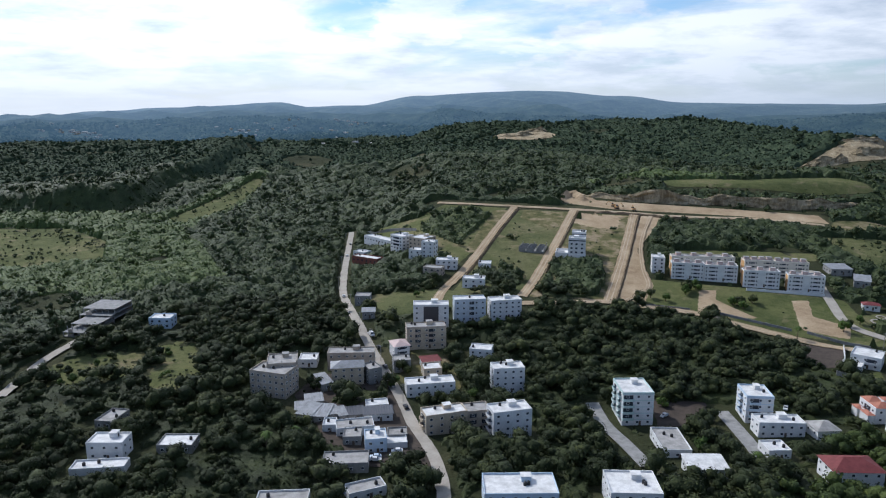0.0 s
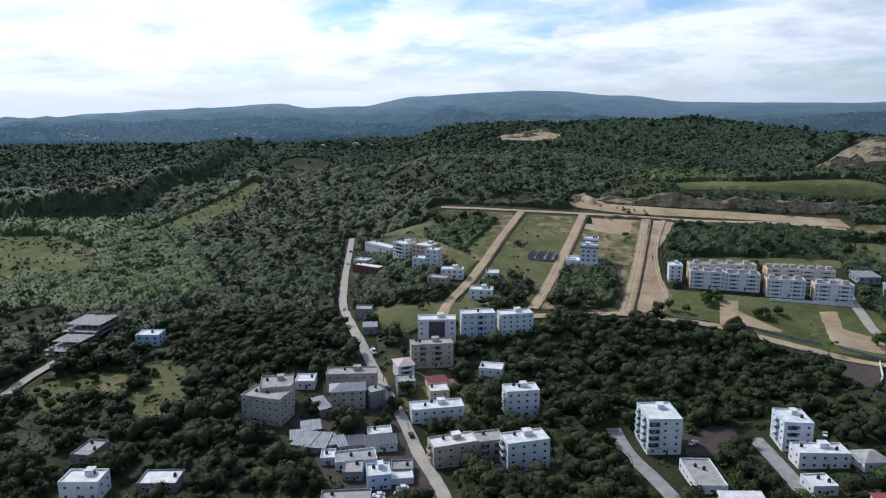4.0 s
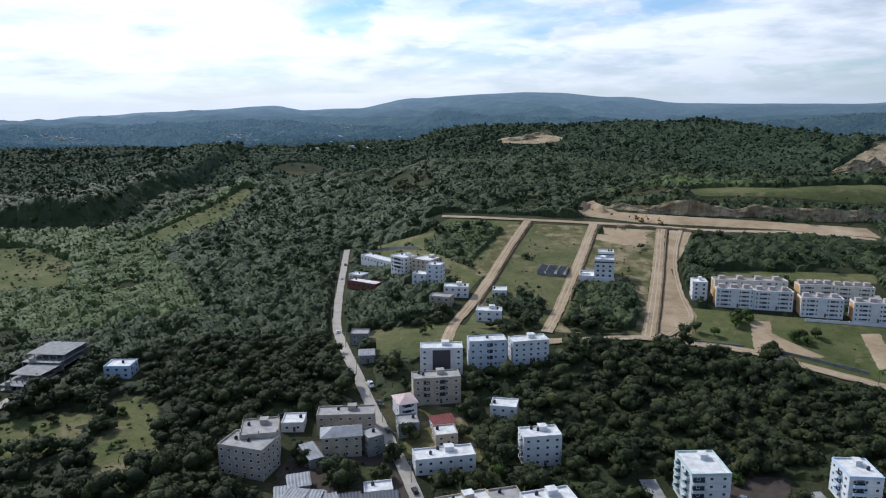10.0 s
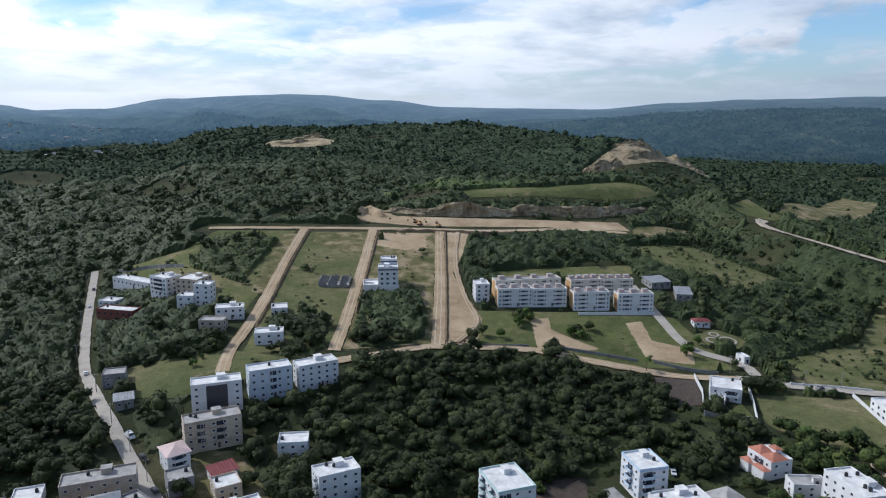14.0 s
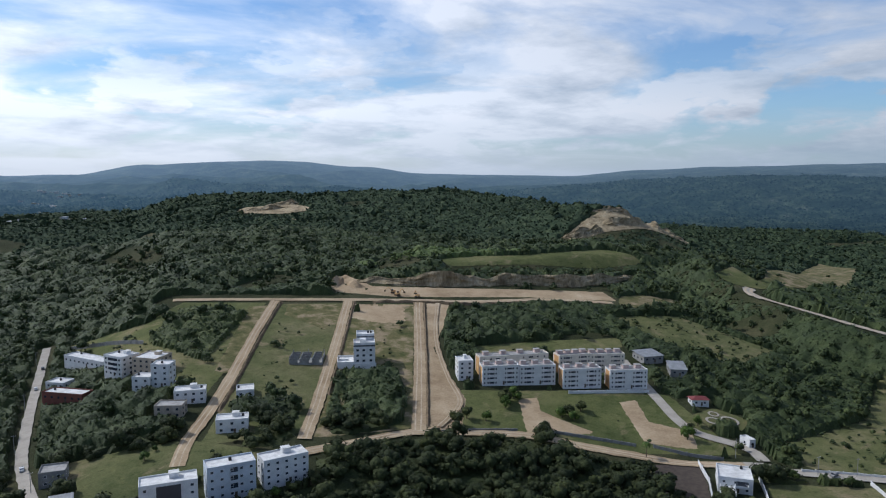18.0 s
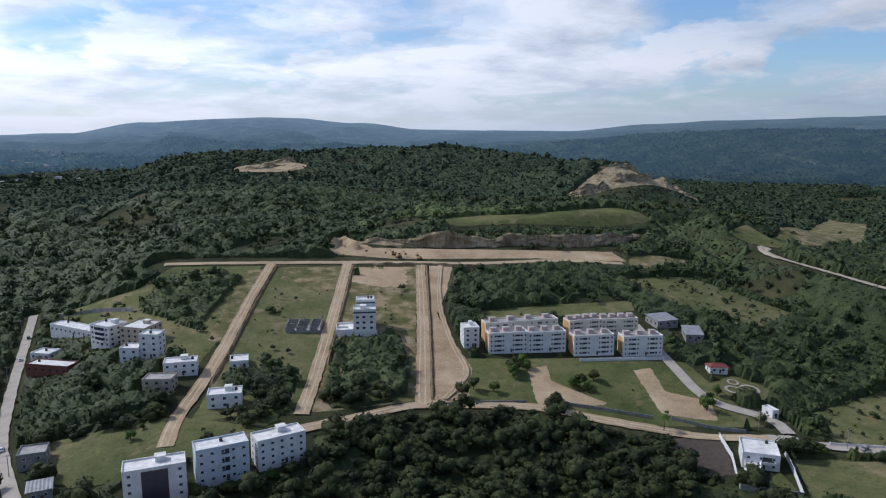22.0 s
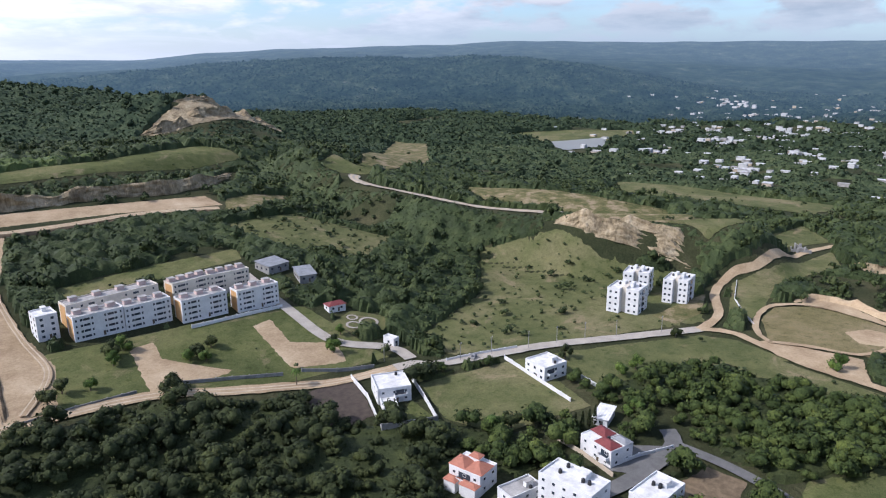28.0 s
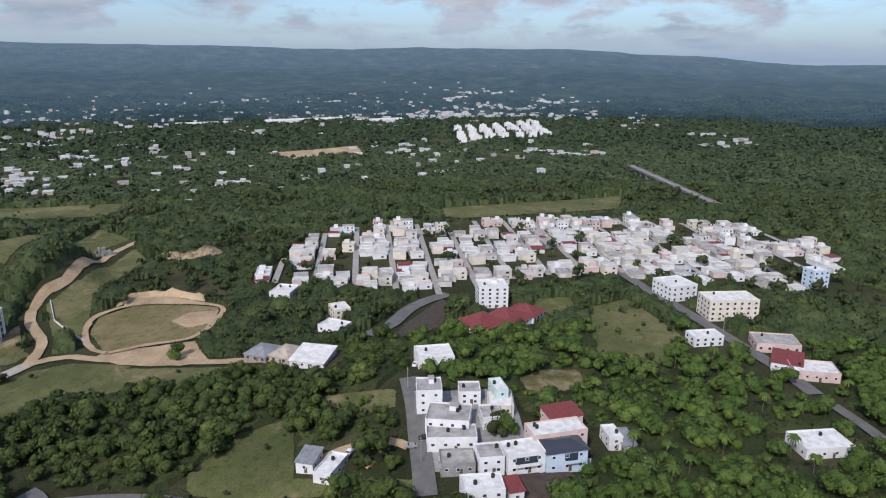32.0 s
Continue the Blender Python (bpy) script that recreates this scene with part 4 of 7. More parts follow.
def window(root, m, w, h):
    frame_mesh, pane_mesh = window_mesh(w, h)
    if math.hypot(root.location.x - 10, root.location.y - 120) > 300:
        part("window", FLUSH.setdefault((w, h), Shape().box(-w / 2, -0.05, -h / 2, w / 2, 0.04, h / 2).mesh("window", GLASS)), None, root, "", m)
        return
    f = part("window", frame_mesh, None, root, "", m)
    part("pane", pane_mesh, None, f)


def sides(w, d):
    """front, right, back, left: pose of the wall's middle at the ground, and its length"""
    return [(pose(0, -d / 2, 0), w), (pose(w / 2, 0, 0, 0, 0, 90), d), (pose(0, d / 2, 0, 0, 0, 180), w), (pose(-w / 2, 0, 0, 0, 0, -90), d)]


def ring_wall(a, b, t, z0, z1):
    """A closed low wall round a roof, in one piece."""
    s = Shape()
    loops = [[(-a, -b), (a, -b), (a, b), (-a, b)], [(-a + t, -b + t), (a - t, -b + t), (a - t, b - t), (-a + t, b - t)]]
    s.v = [(x, y, z) for z in (z0, z1) for loop in loops for x, y in loop]
    for i in range(4):
        j = (i + 1) % 4
        s.f += [(i, j, j + 8, i + 8), (j + 4, i + 4, i + 12, j + 12), (i + 8, j + 8, j + 12, i + 12), (j, i, i + 4, j + 4)]
    s.m = [0] * 16
    return s


def tank(x, y, z):
    t = thing("water_tank", "black plastic water tank on a flat roof", "water tank", pose(x, y, z), "roof water tanks")
    part("drum", Shape().drum(0, 0, 0, 1.1, 0.6, 12, 0.56).drum(0, 0, 1.1, 1.32, 0.5, 12, 0.2), TANK, t)
    part("cap", Shape().drum(0, 0, 1.32, 1.4, 0.22, 10), TANK, t)


def hip_shape(a, b, z0, rise):
    """A hipped roof on half sides a and b."""
    r = Shape()
    k, kb, z1 = max(a - b, 0.0), max(b - a, 0.0), z0 + rise
    P = [(-a, -b, z0), (a, -b, z0), (a, b, z0), (-a, b, z0), (-k, -kb, z1), (k, kb, z1)]
    if k >= kb:
        r.face([P[0], P[1], P[5], P[4]]), r.face([P[1], P[2], P[5]]), r.face([P[2], P[3], P[4], P[5]]), r.face([P[3], P[0], P[4]])
    else:
        r.face([P[0], P[1], P[4]]), r.face([P[1], P[2], P[5], P[4]]), r.face([P[2], P[3], P[5]]), r.face([P[3], P[0], P[4], P[5]])
    r.face([P[3], P[2], P[1], P[0]])
    return r


def open_frame(label, x, y, turn, w, d, h, floors):
    """A building left unfinished: slabs on columns, open sides, some block walls."""
    zc = min(ground_z(x + a, y + b) for a in (-w / 3, w / 3) for b in (-d / 3, d / 3))
    FOOT.append((x, y, radians(turn), w / 2 + 1, d / 2 + 1))
    t = thing("building_shell", label, "building shell", pose(x, y, zc, 0, 0, turn))
    fh = h / floors
    for k in range(floors + 1):
        back = -d / 2 + d * 0.3 * max(k - 1, 0) / max(floors - 1, 1)
        part("slab", Shape().box(-w / 2, back, k * fh - 0.25, w / 2, d / 2, k * fh), CONCRETE, t)
        if k == floors:
            for i in range(4):
                u = -w / 2 + 0.3 + (w - 0.6) * i / 3
                part("column", Shape().box(u - 0.18, d / 2 - 0.5, k * fh + 0.003, u + 0.18, d / 2 - 0.14, k * fh + 1.3), CONCRETE, t)
            break
        for i in range(6):
            u = -w / 2 + 0.3 + (w - 0.6) * i / 5
            for v in (back + 0.3 + (d * 0.15 if k else 0), d / 2 - 0.3):
                part("column", Shape().box(u - 0.18, v - 0.18, k * fh + 0.003, u + 0.18, v + 0.18, (k + 1) * fh - 0.253), CONCRETE, t)
        part("block_wall", Shape().box(-w / 2 + 0.5, d / 2 - 0.2, k * fh + 0.003, w / 2 - 0.5, d / 2 - 0.05, (k + 1) * fh - 0.253), TAN, t)
        part("block_wall", Shape().box(w * 0.1, -d * 0.1, k * fh + 0.003, w * 0.1 + 0.2, d / 2 - 0.21, (k + 1) * fh - 0.253), TAN, t)
        part("block_wall", Shape().box(-w * 0.3, back + 0.4, k * fh + 0.003, -w * 0.12, back + 0.6, k * fh + fh * 0.6), TAN, t)


def house(name, label, x, y, turn, w, d, h, floors, wall=None, roof=None, style="flat", seen=(0, 1, 3), per=3.5, win=(1.2, 1.1),
          hut=0, tanks=1, parapet=0.7, balcony=(), panel=0, trim=None, category="house", group="", columns=None, rough_top=0, hut_wall=None, ends=None, hips=()):
    wall, roof = wall or WHITE, roof or ROOF_WHITE
    rng = random.Random(int(x * 7 + y * 13))
    c, s_ = math.cos(radians(turn)), math.sin(radians(turn))
    corners = [(x + c * a - s_ * b, y + s_ * a + c * b) for a in (-w / 2, w / 2) for b in (-d / 2, d / 2)]
    zs = [ground_z(*p) for p in corners]
    zc = ground_z(x, y)
    foot = min(zs) - zc - 0.4
    FOOT.append((x, y, radians(turn), w / 2 + 1.2, d / 2 + 1.2))
    root = thing(name, label, category, pose(x, y, zc, 0, 0, turn), group)
    top = h - (parapet if style == "flat" else 0)
    body = Shape().box(-w / 2, -d / 2, foot, w / 2, d / 2, top)
    part("wall", body, wall, root)
    fh = top / floors
    # floor bands
    if trim:
        for k in range(1, floors + 1):
            z = k * fh
            b = Shape().box(-w / 2 - 0.12, -d / 2 - 0.12, z - 0.28, w / 2 + 0.12, d / 2 + 0.12, z - 0.02)
            part("floor_band", b, trim, root)
    if style == "flat":
        e = 0.02
        slab = Shape().box(-w / 2 + 0.2, -d / 2 + 0.2, top, w / 2 - 0.2, d / 2 - 0.2, top + 0.12)
        part("roof", slab, roof, root)
        p = ring_wall(w / 2 + e, d / 2 + e, 0.22, top - 0.02, h)
        part("parapet", p, trim or wall, root)
    elif style == "hip":
        part("roof", hip_shape(w / 2 + 0.6, d / 2 + 0.6, top, min(w, d) * 0.24), roof, root)
    elif style == "shed":
        o, rise = 0.5, max(d * 0.10, 0.3)
        r = Shape()
        n = max(6, int((w + 2 * o) / 0.55))
        for k in range(n + 1):
            u = -w / 2 - o + (w + 2 * o) * k / n
            f = 0.09 * (k % 2)
            r.v += [(u, -d / 2 - o, top + f), (u, d / 2 + o, top + rise + f), (u, d / 2 + o, top + rise + f - 0.07), (u, -d / 2 - o, top + f - 0.07)]
        for k in range(n):
            q = 4 * k
            r.f += [(q, q + 4, q + 5, q + 1), (q + 3, q + 2, q + 6, q + 7), (q, q + 3, q + 7, q + 4), (q + 1, q + 5, q + 6, q + 2)]
        r.f += [(0, 1, 2, 3), (4 * n + 3, 4 * n + 2, 4 * n + 1, 4 * n)]
        r.m = [0] * len(r.f)
        part("roof", r, roof, root)
    for u, v, fw, fd, dz, tile in hips:
        z = top + 0.4 + dz
        m = pose(u * w, v * d, 0)
        if dz:
            part("wall", Shape().box(-w * fw / 2, -d * fd / 2, top - 0.1 if dz > 0 else foot, w * fw / 2, d * fd / 2, z - 0.01), wall, root, "", m)
        part("roof", hip_shape(w * fw / 2 + 0.35, d * fd / 2 + 0.35, z, min(w * fw, d * fd) * 0.28), tile, root, "hipped tile roof", m)
    # windows, floor by floor
    walls = sides(w, d)
    for i in seen:
        m, run = walls[i]
        cols = columns if columns and i in (0, 2) else None
        if cols is None:
            n = max(1, int(run / per))
            cols = [((k + 0.5) / n - 0.5, win[0]) for k in range(n)]
        for k in range(floors):
            z = k * fh + fh * 0.55
            for u, ww in cols:
                if panel and i == 0 and abs(u) < panel / 2:
                    continue
                window(root, m @ pose(u * run, 0, z), ww, win[1])
    if panel:
        part("cladding", Shape().box(-w * panel / 2, -d / 2 - 0.12, foot + 1.0, w * panel / 2, -d / 2 + 0.05, top - 0.4), DARK_PANEL, root, "dark cladding panel")
    for i, u, ww, out in balcony:
        m, run = walls[i]
        for k in range(1, floors):
            s = Shape()
            z = k * fh
            s.box(-ww / 2, -out, z - 0.15, ww / 2, 0, z)
            for a, b, a2, b2 in ((-ww / 2, -out, ww / 2, -out + 0.1), (-ww / 2, -out + 0.1, -ww / 2 + 0.1, 0), (ww / 2 - 0.1, -out + 0.1, ww / 2, 0)):
                s.box(a, b, z, a2, b2, z + 0.95)
            part("balcony", s, trim or wall, root, "", m @ pose(u * run, 0, 0))
            part("balcony_door", Shape().box(-ww / 2 + 0.3, -0.04, z + 0.02, ww / 2 - 0.3, 0.03, z + fh * 0.78), GLASS, root, "", m @ pose(u * run, 0, 0))
    if seen:
        m, run = walls[seen[0]]
        part("door", Shape().box(-0.5, -0.05, 0.02, 0.5, 0.04, 2.05), BARK, root, "brown door", m @ pose(run * 0.08, 0, 0))
    for k in range(hut):
        a, b = (k + 0.5) / hut * w - w * 0.5 + (0.1 * w if hut == 1 else 0), d * 0.22
        hw, hd = min(w * 0.2, 3.2), min(d * 0.34, 2.8)
        hutp = part("stair_head", Shape().box(a - hw / 2, b - hd / 2, top, a + hw / 2, b + hd / 2, top + 1.9), hut_wall or wall, root)
        part("lid", Shape().box(a - hw / 2 - 0.2, b - hd / 2 - 0.2, top + 1.9, a + hw / 2 + 0.2, b + hd / 2 + 0.2, top + 2.05), roof, hutp)
    if ends:
        for s in (-1, 1):
            part("end_panel", Shape().box(s * w / 2 - 0.06, -d * 0.36, foot, s * w / 2 + 0.06, d * 0.36, top - 0.3), ends, root, "orange painted end wall")
    for k in range(rough_top):
        # unfinished columns with iron left standing
        for a in (-w / 2 + 0.3, 0, w / 2 - 0.3):
            for b in (-d / 2 + 0.3, d / 2 - 0.3):
                part("column", Shape().box(a - 0.18, b - 0.18, top, a + 0.18, b + 0.18, top + 1.6), CONCRETE, root)
    if style == "flat":
        for k in range(tanks):
            a, b = rng.uniform(-0.38, 0.38) * w, rng.uniform(-0.1, 0.36) * d
            tank(x + c * a - s_ * b, y + s_ * a + c * b, zc + top + 0.12)
    return root


APT = [(-0.44, 0.7), (-0.34, 1.0), (-0.24, 2.6), (-0.13, 0.7), (0.13, 0.7), (0.24, 2.6), (0.34, 1.0), (0.44, 0.7)]
house("apartment_house", "weathered tan apartment house with bare roof", -75.6, 294.9, -17.5, 17.6, 11.7, 11.5, 4, wall=TAN, roof=ROOF_GREY, per=2.6, hut=0, tanks=2)
house("apartment_house", "weathered tan rear wing with stair head", -73.6, 303.5, 10.1, 13.5, 13.4, 12.5, 4, wall=TAN, roof=ROOF_GREY, hut=1, rough_top=1)
house("apartment_house", "long brown unfinished building with bare roof", -44.6, 323.6, 2.8, 22.6, 8.5, 9.0, 3, wall=TAN, roof=ROOF_GREY, hut=1, tanks=2)
house("house", "grey house with hipped sheet roof", -44.4, 307.5, 8.3, 14.6, 8.6, 8.5, 3, wall=BEIGE, roof=METAL_ROOF, style="hip")
house("house", "grey annex with flat roof beside the street", -33.2, 308.8, 29.8, 6.5, 8.5, 8.0, 3, wall=CONCRETE, roof=ROOF_GREY)
house("house", "low house with white flat roof", -66.1, 326.4, 2.3, 8.8, 9.2, 4.0, 1)
house("shed", "low shed with grey sheet roof", -49.7, 270.5, -6.3, 5.5, 10.1, 3.0, 1, wall=CONCRETE, roof=METAL_ROOF, style="shed", seen=(0,))
house("shed", "low shed with grey sheet roof", -46.1, 271.5, 18.1, 3.7, 7.1, 3.0, 1, wall=CONCRETE, roof=METAL_ROOF, style="shed", seen=(0,))
house("shed", "low shed with grey sheet roof", -55.7, 271.5, -17.0, 6.8, 9.9, 3.0, 1, wall=CONCRETE, roof=METAL_ROOF, style="shed", seen=(0,))
house("house", "low house with bright white roof", -45.4, 260.5, 3.1, 5.2, 6.7, 3.5, 1)
house("house", "low house with wide pale roof", -35.2, 258.9, 11.9, 14.9, 8.3, 4.0, 1, roof=ROOF_GREY, tanks=2)
house("house", "low house with dark roof and pale front", -27.0, 271.5, 9.1, 11.6, 6.5, 3.5, 1, roof=DARK_PANEL, style="shed")
house("house", "low white house with a narrow flat roof", -28.3, 279.4, 10.6, 9.5, 6.5, 4.0, 1)
house("house", "low grey house with flat roof", -35.0, 250.8, 2.9, 7.0, 8.5, 4.0, 1, wall=CONCRETE, roof=ROOF_GREY)
house("house", "blue and white two-storey house", -25.6, 245.4, 8.6, 8.2, 8.5, 6.0, 2, wall=PALE_BLUE, hut=1)
house("garage", "low flat-roofed car port", -18.0, 254.5, 3.8, 7.8, 6.6, 3.2, 1, wall=CONCRETE, roof=ROOF_GREY)
house("apartment_block", "white apartment block with dark cladding panel", -6.6, 370.8, 1.4, 19.4, 8.5, 12.0, 4, panel=0.42, hut=1, tanks=0, category="apartment block")
house("apartment_block", "grey-white apartment block with recessed blue centre", 14.6, 374.7, 6.1, 17.5, 8.5, 12.8, 4, hut=0, tanks=1, panel=0, balcony=[(0, 0.05, 3.2, 1.0)], wall=BLUE_GREY, category="apartment block")
house("apartment_block", "white apartment block with roof stair head", 34.7, 379.2, 11.0, 17.6, 8.5, 10.6, 4, hut=1, tanks=0, category="apartment block")
house("apartment_block", "beige apartment block with arched balconies and tiled eaves", -9.0, 348.3, 7.8, 20.4, 8.5, 11.8, 4, wall=BEIGE, roof=ROOF_GREY, trim=TAN, balcony=[(0, -0.22, 3.4, 1.1), (0, 0.12, 3.4, 1.1)], tanks=2, hut=1, category="apartment block")
house("house", "white two-storey house with flat roof", 19.5, 335.9, -11.9, 10.9, 8.5, 6.4, 2)
house("apartment_block", "white apartment block with roof terrace", 29.9, 305.6, 8.1, 14.5, 8.5, 12.0, 4, hut=1, tanks=2, balcony=[(3, 0.2, 3.0, 1.1)], category="apartment block")
house("house", "wide white two-storey house with roof terrace", -6.0, 298.9, 10.4, 22.1, 8.5, 6.4, 2, hut=1, tanks=2)
house("house", "small beige house with white roof", -5.5, 317.3, 10.9, 8.8, 8.5, 5.0, 2, wall=BEIGE)
house("house", "low street house with red roof", -6.3, 325.9, 17.0, 9.0, 6.5, 4.0, 1, roof=RED_TILE, style="shed")
house("house", "pink house with tiled hipped roof", -22.0, 336.7, 19.2, 7.8, 9.8, 7.0, 3, wall=WHITE, roof=PINK, style="hip", balcony=[(0, 0.0, 4.0, 1.2)])
house("house", "grey two-storey street house", -20.3, 323.1, 10.9, 8.3, 8.5, 6.0, 2, wall=CONCRETE, roof=ROOF_GREY)
house("apartment_block", "beige apartment block with arched stair bay", 0.4, 264.0, 17.6, 17.4, 8.5, 9.0, 3, wall=BEIGE, hut=1, balcony=[(3, 0.0, 4.0, 1.2)], category="apartment block")
house("apartment_block", "unpainted middle section of the long block", 13.8, 268.2, 13.3, 10.1, 8.5, 9.0, 3, wall=TAN, roof=ROOF_GREY, balcony=[(0, -0.25, 3.4, 1.0), (0, 0.25, 3.4, 1.0)], category="apartment block")
house("apartment_block", "white end section of the long block", 26.8, 263.1, 14.7, 16.3, 9.0, 11.8, 4, hut=1, tanks=1, balcony=[(3, 0.0, 4.0, 1.2)], category="apartment block")
house("apartment_tower", "pale green five-storey tower with corner balconies", 81.5, 280.6, 1.2, 13.1, 15.8, 14.8, 5, wall=WHITE, per=4.2, hut=1, balcony=[(0, -0.32, 4.6, 1.3), (3, 0.25, 3.6, 1.1), (3, -0.25, 3.6, 1.1)], trim=AQUA, category="apartment tower")
house("apartment_tower", "white four-storey block with pale blue bays", 133.0, 278.6, -5.6, 10.9, 13.0, 12.0, 4, hut=1, balcony=[(0, -0.2, 4.2, 1.2), (3, 0.0, 3.6, 1.1)], trim=PALE_BLUE, category="apartment tower")
house("house", "long white two-storey house with roof stair head", 135.7, 262.6, -2.8, 18.3, 8.5, 6.4, 2, hut=1, tanks=2)
house("house", "low house with pale terraced roofs", 88.9, 251.9, -1.4, 10.8, 18.8, 4.0, 1, roof=ROOF_GREY, tanks=2)
house("house", "low white villa with flat roof", 125.7, 243.7, 2.1, 8.7, 8.4, 4.0, 1, tanks=2)
house("house", "low house with bright white sheet roof", 94.1, 229.7, -1.2, 13.7, 9.0, 4.0, 1, style="shed", roof=ROOF_WHITE)
house("house", "white two-storey villa with roof terrace", -122.7, 237.2, 0.6, 13.1, 8.5, 7.0, 2, hut=1)
house("house", "low house with weathered pale roof", -133.8, 263.0, -9.2, 7.6, 11.9, 3.5, 1, wall=CONCRETE, roof=ROOF_GREY, tanks=2)
house("house", "low house with bright white roof and black tank", -99.6, 242.9, 0.6, 13.2, 9.3, 3.5, 1, wall=CONCRETE)
house("house", "pale blue house with white roof", -156.9, 375.0, 0.2, 12.1, 9.4, 6.0, 2, wall=PALE_BLUE)
open_frame("unfinished grey concrete building shell", -194.6, 385.9, -6.0, 19.1, 26.1, 8.0, 3)
open_frame("low unfinished grey concrete walls", -194.9, 368.4, -9.2, 15.3, 23.3, 5.0, 2)
house("building_shell", "unfinished grey block house beside the street", -48.6, 410.9, -0.5, 9.3, 8.5, 6.0, 2, wall=CONCRETE, roof=ROOF_GREY, tanks=0, category="building shell")
house("house", "small grey house with sheet roof", -42.5, 383.9, 5.7, 7.1, 6.5, 4.0, 1, wall=CONCRETE, roof=METAL_ROOF, style="shed")
house("house", "white three-storey villa with dark balconies", -31.4, 526.6, -48.2, 14.2, 11.5, 11.0, 4, balcony=[(0, 0.0, 8.0, 1.2)], hut=1)
house("house", "long low house with white roof", -51.2, 563.7, -47.8, 34.6, 8.5, 5.0, 1)
house("house", "beige three-storey house with arched roof front", -15.5, 516.2, -34.4, 14.3, 14.7, 9.0, 3, wall=BEIGE, hut=1)
house("apartment_block", "narrow white four-storey block", -9.7, 493.9, -21.7, 9.5, 8.5, 12.0, 4, per=4, category="apartment block")
house("house", "white hillside house with flat roof", -18.9, 495.3, -21.5, 9.2, 8.5, 7.0, 2)
house("house", "red-brown house with white flat roof", -56.7, 513.7, -32.1, 23.6, 8.5, 5.0, 1, wall=RED_WALL)
house("house", "low white house beside the street", -64.0, 542.2, -32.0, 11.3, 8.8, 3.5, 1)
house("house", "wide white two-storey house with terrace", 2.8, 470.5, -5.8, 14.7, 8.5, 6.4, 2, hut=1)
house("building_shell", "unfinished tan block house without roof", -6.2, 456.0, -17.6, 12.6, 8.5, 6.0, 2, wall=TAN, roof=ROOF_GREY, tanks=0, category="building shell")
house("house", "small house with bright white roof", 29.0, 471.4, -5.8, 8.6, 9.9, 4.0, 1)
house("house", "white two-storey house with garden wall", 19.7, 430.5, -7.5, 13.9, 8.5, 6.4, 2, hut=1)


def lone_house(x, y, turn):
    """White house stepping up the slope: podium terrace, front tower, higher rear tower."""
    FOOT.append((x, y + 8, radians(turn), 12, 13))
    t = thing("apartment_tower", "lone white five-storey house with walled terrace stepping up the slope", "apartment tower", pose(x, y, ground_z(x, y), 0, 0, turn))
    part("podium", Shape().box(-10.8, 0, -3, -1.6, 15, 3.0), WHITE, t)
    part("terrace_floor", Shape().box(-10.5, 0.3, 3.0, -1.7, 14.7, 3.12), ROOF_WHITE, t)
    for a, b, c, d in ((-10.8, 0, -1.6, 0.25), (-10.8, 0.25, -10.55, 15), (-10.5, 14.75, -1.7, 15), (-10.5, 7.0, -4.5, 7.2)):
        part("terrace_wall", Shape().box(a, b, 3.003, c, d, 4.2), WHITE, t)
    part("wall", Shape().box(-1.6, 0.4, -3, 10.4, 10, 14.0), WHITE, t)
    part("podium", Shape().box(-1.6, -0.3, -3, 11.0, 0.397, 3.2), WHITE, t)
    part("wall", Shape().box(0.2, 10.003, -3, 10.2, 19, 17.0), WHITE, t)
    part("roof", Shape().box(-1.3, 0.7, 14.0, 10.1, 9.9, 14.12), ROOF_WHITE, t)
    part("roof", Shape().box(0.4, 10.3, 17.0, 10.0, 18.8, 17.12), ROOF_WHITE, t)
    p = part("parapet", ring_wall(6.0, 4.8, 0.25, 14.003, 15.0), WHITE, t, "", pose(4.4, 5.2, 0))
    part("parapet", ring_wall(5.0, 4.5, 0.25, 17.003, 17.9), WHITE, t, "", pose(5.2, 14.5, 0))
    part("eaves_band", Shape().box(-1.65, 0.33, 12.7, 10.45, 0.46, 13.5), DARK_PANEL, t, "dark band under the parapet")
    part("eaves_band", Shape().box(0.15, 9.9, 15.7, 10.25, 9.999, 16.4), DARK_PANEL, t, "dark band under the parapet")
    part("stair_head", Shape().box(2.0, 3.0, 14.12, 5.2, 7.0, 16.2), WHITE, t)
    for z in (4.6, 7.6, 10.6):
        for u in (0.6, 4.0, 8.0):
            window(t, pose(u, 0.4, z), 1.5, 1.2)
        for v in (2.5, 6.5, 13.0, 16.5):
            window(t, pose(10.4 if v < 10 else 10.2, v, z, 0, 0, 90), 1.2, 1.1)
        for v in (2.5, 6.5):
            window(t, pose(-1.6, v, z, 0, 0, -90), 1.2, 1.1)
    for k in range(2):
        c, s_ = math.cos(radians(turn)), math.sin(radians(turn))
        tank(x + c * (7 + k * 1.6) - s_ * 16, y + s_ * (7 + k * 1.6) + c * 16, ground_z(x, y) + 17.12)


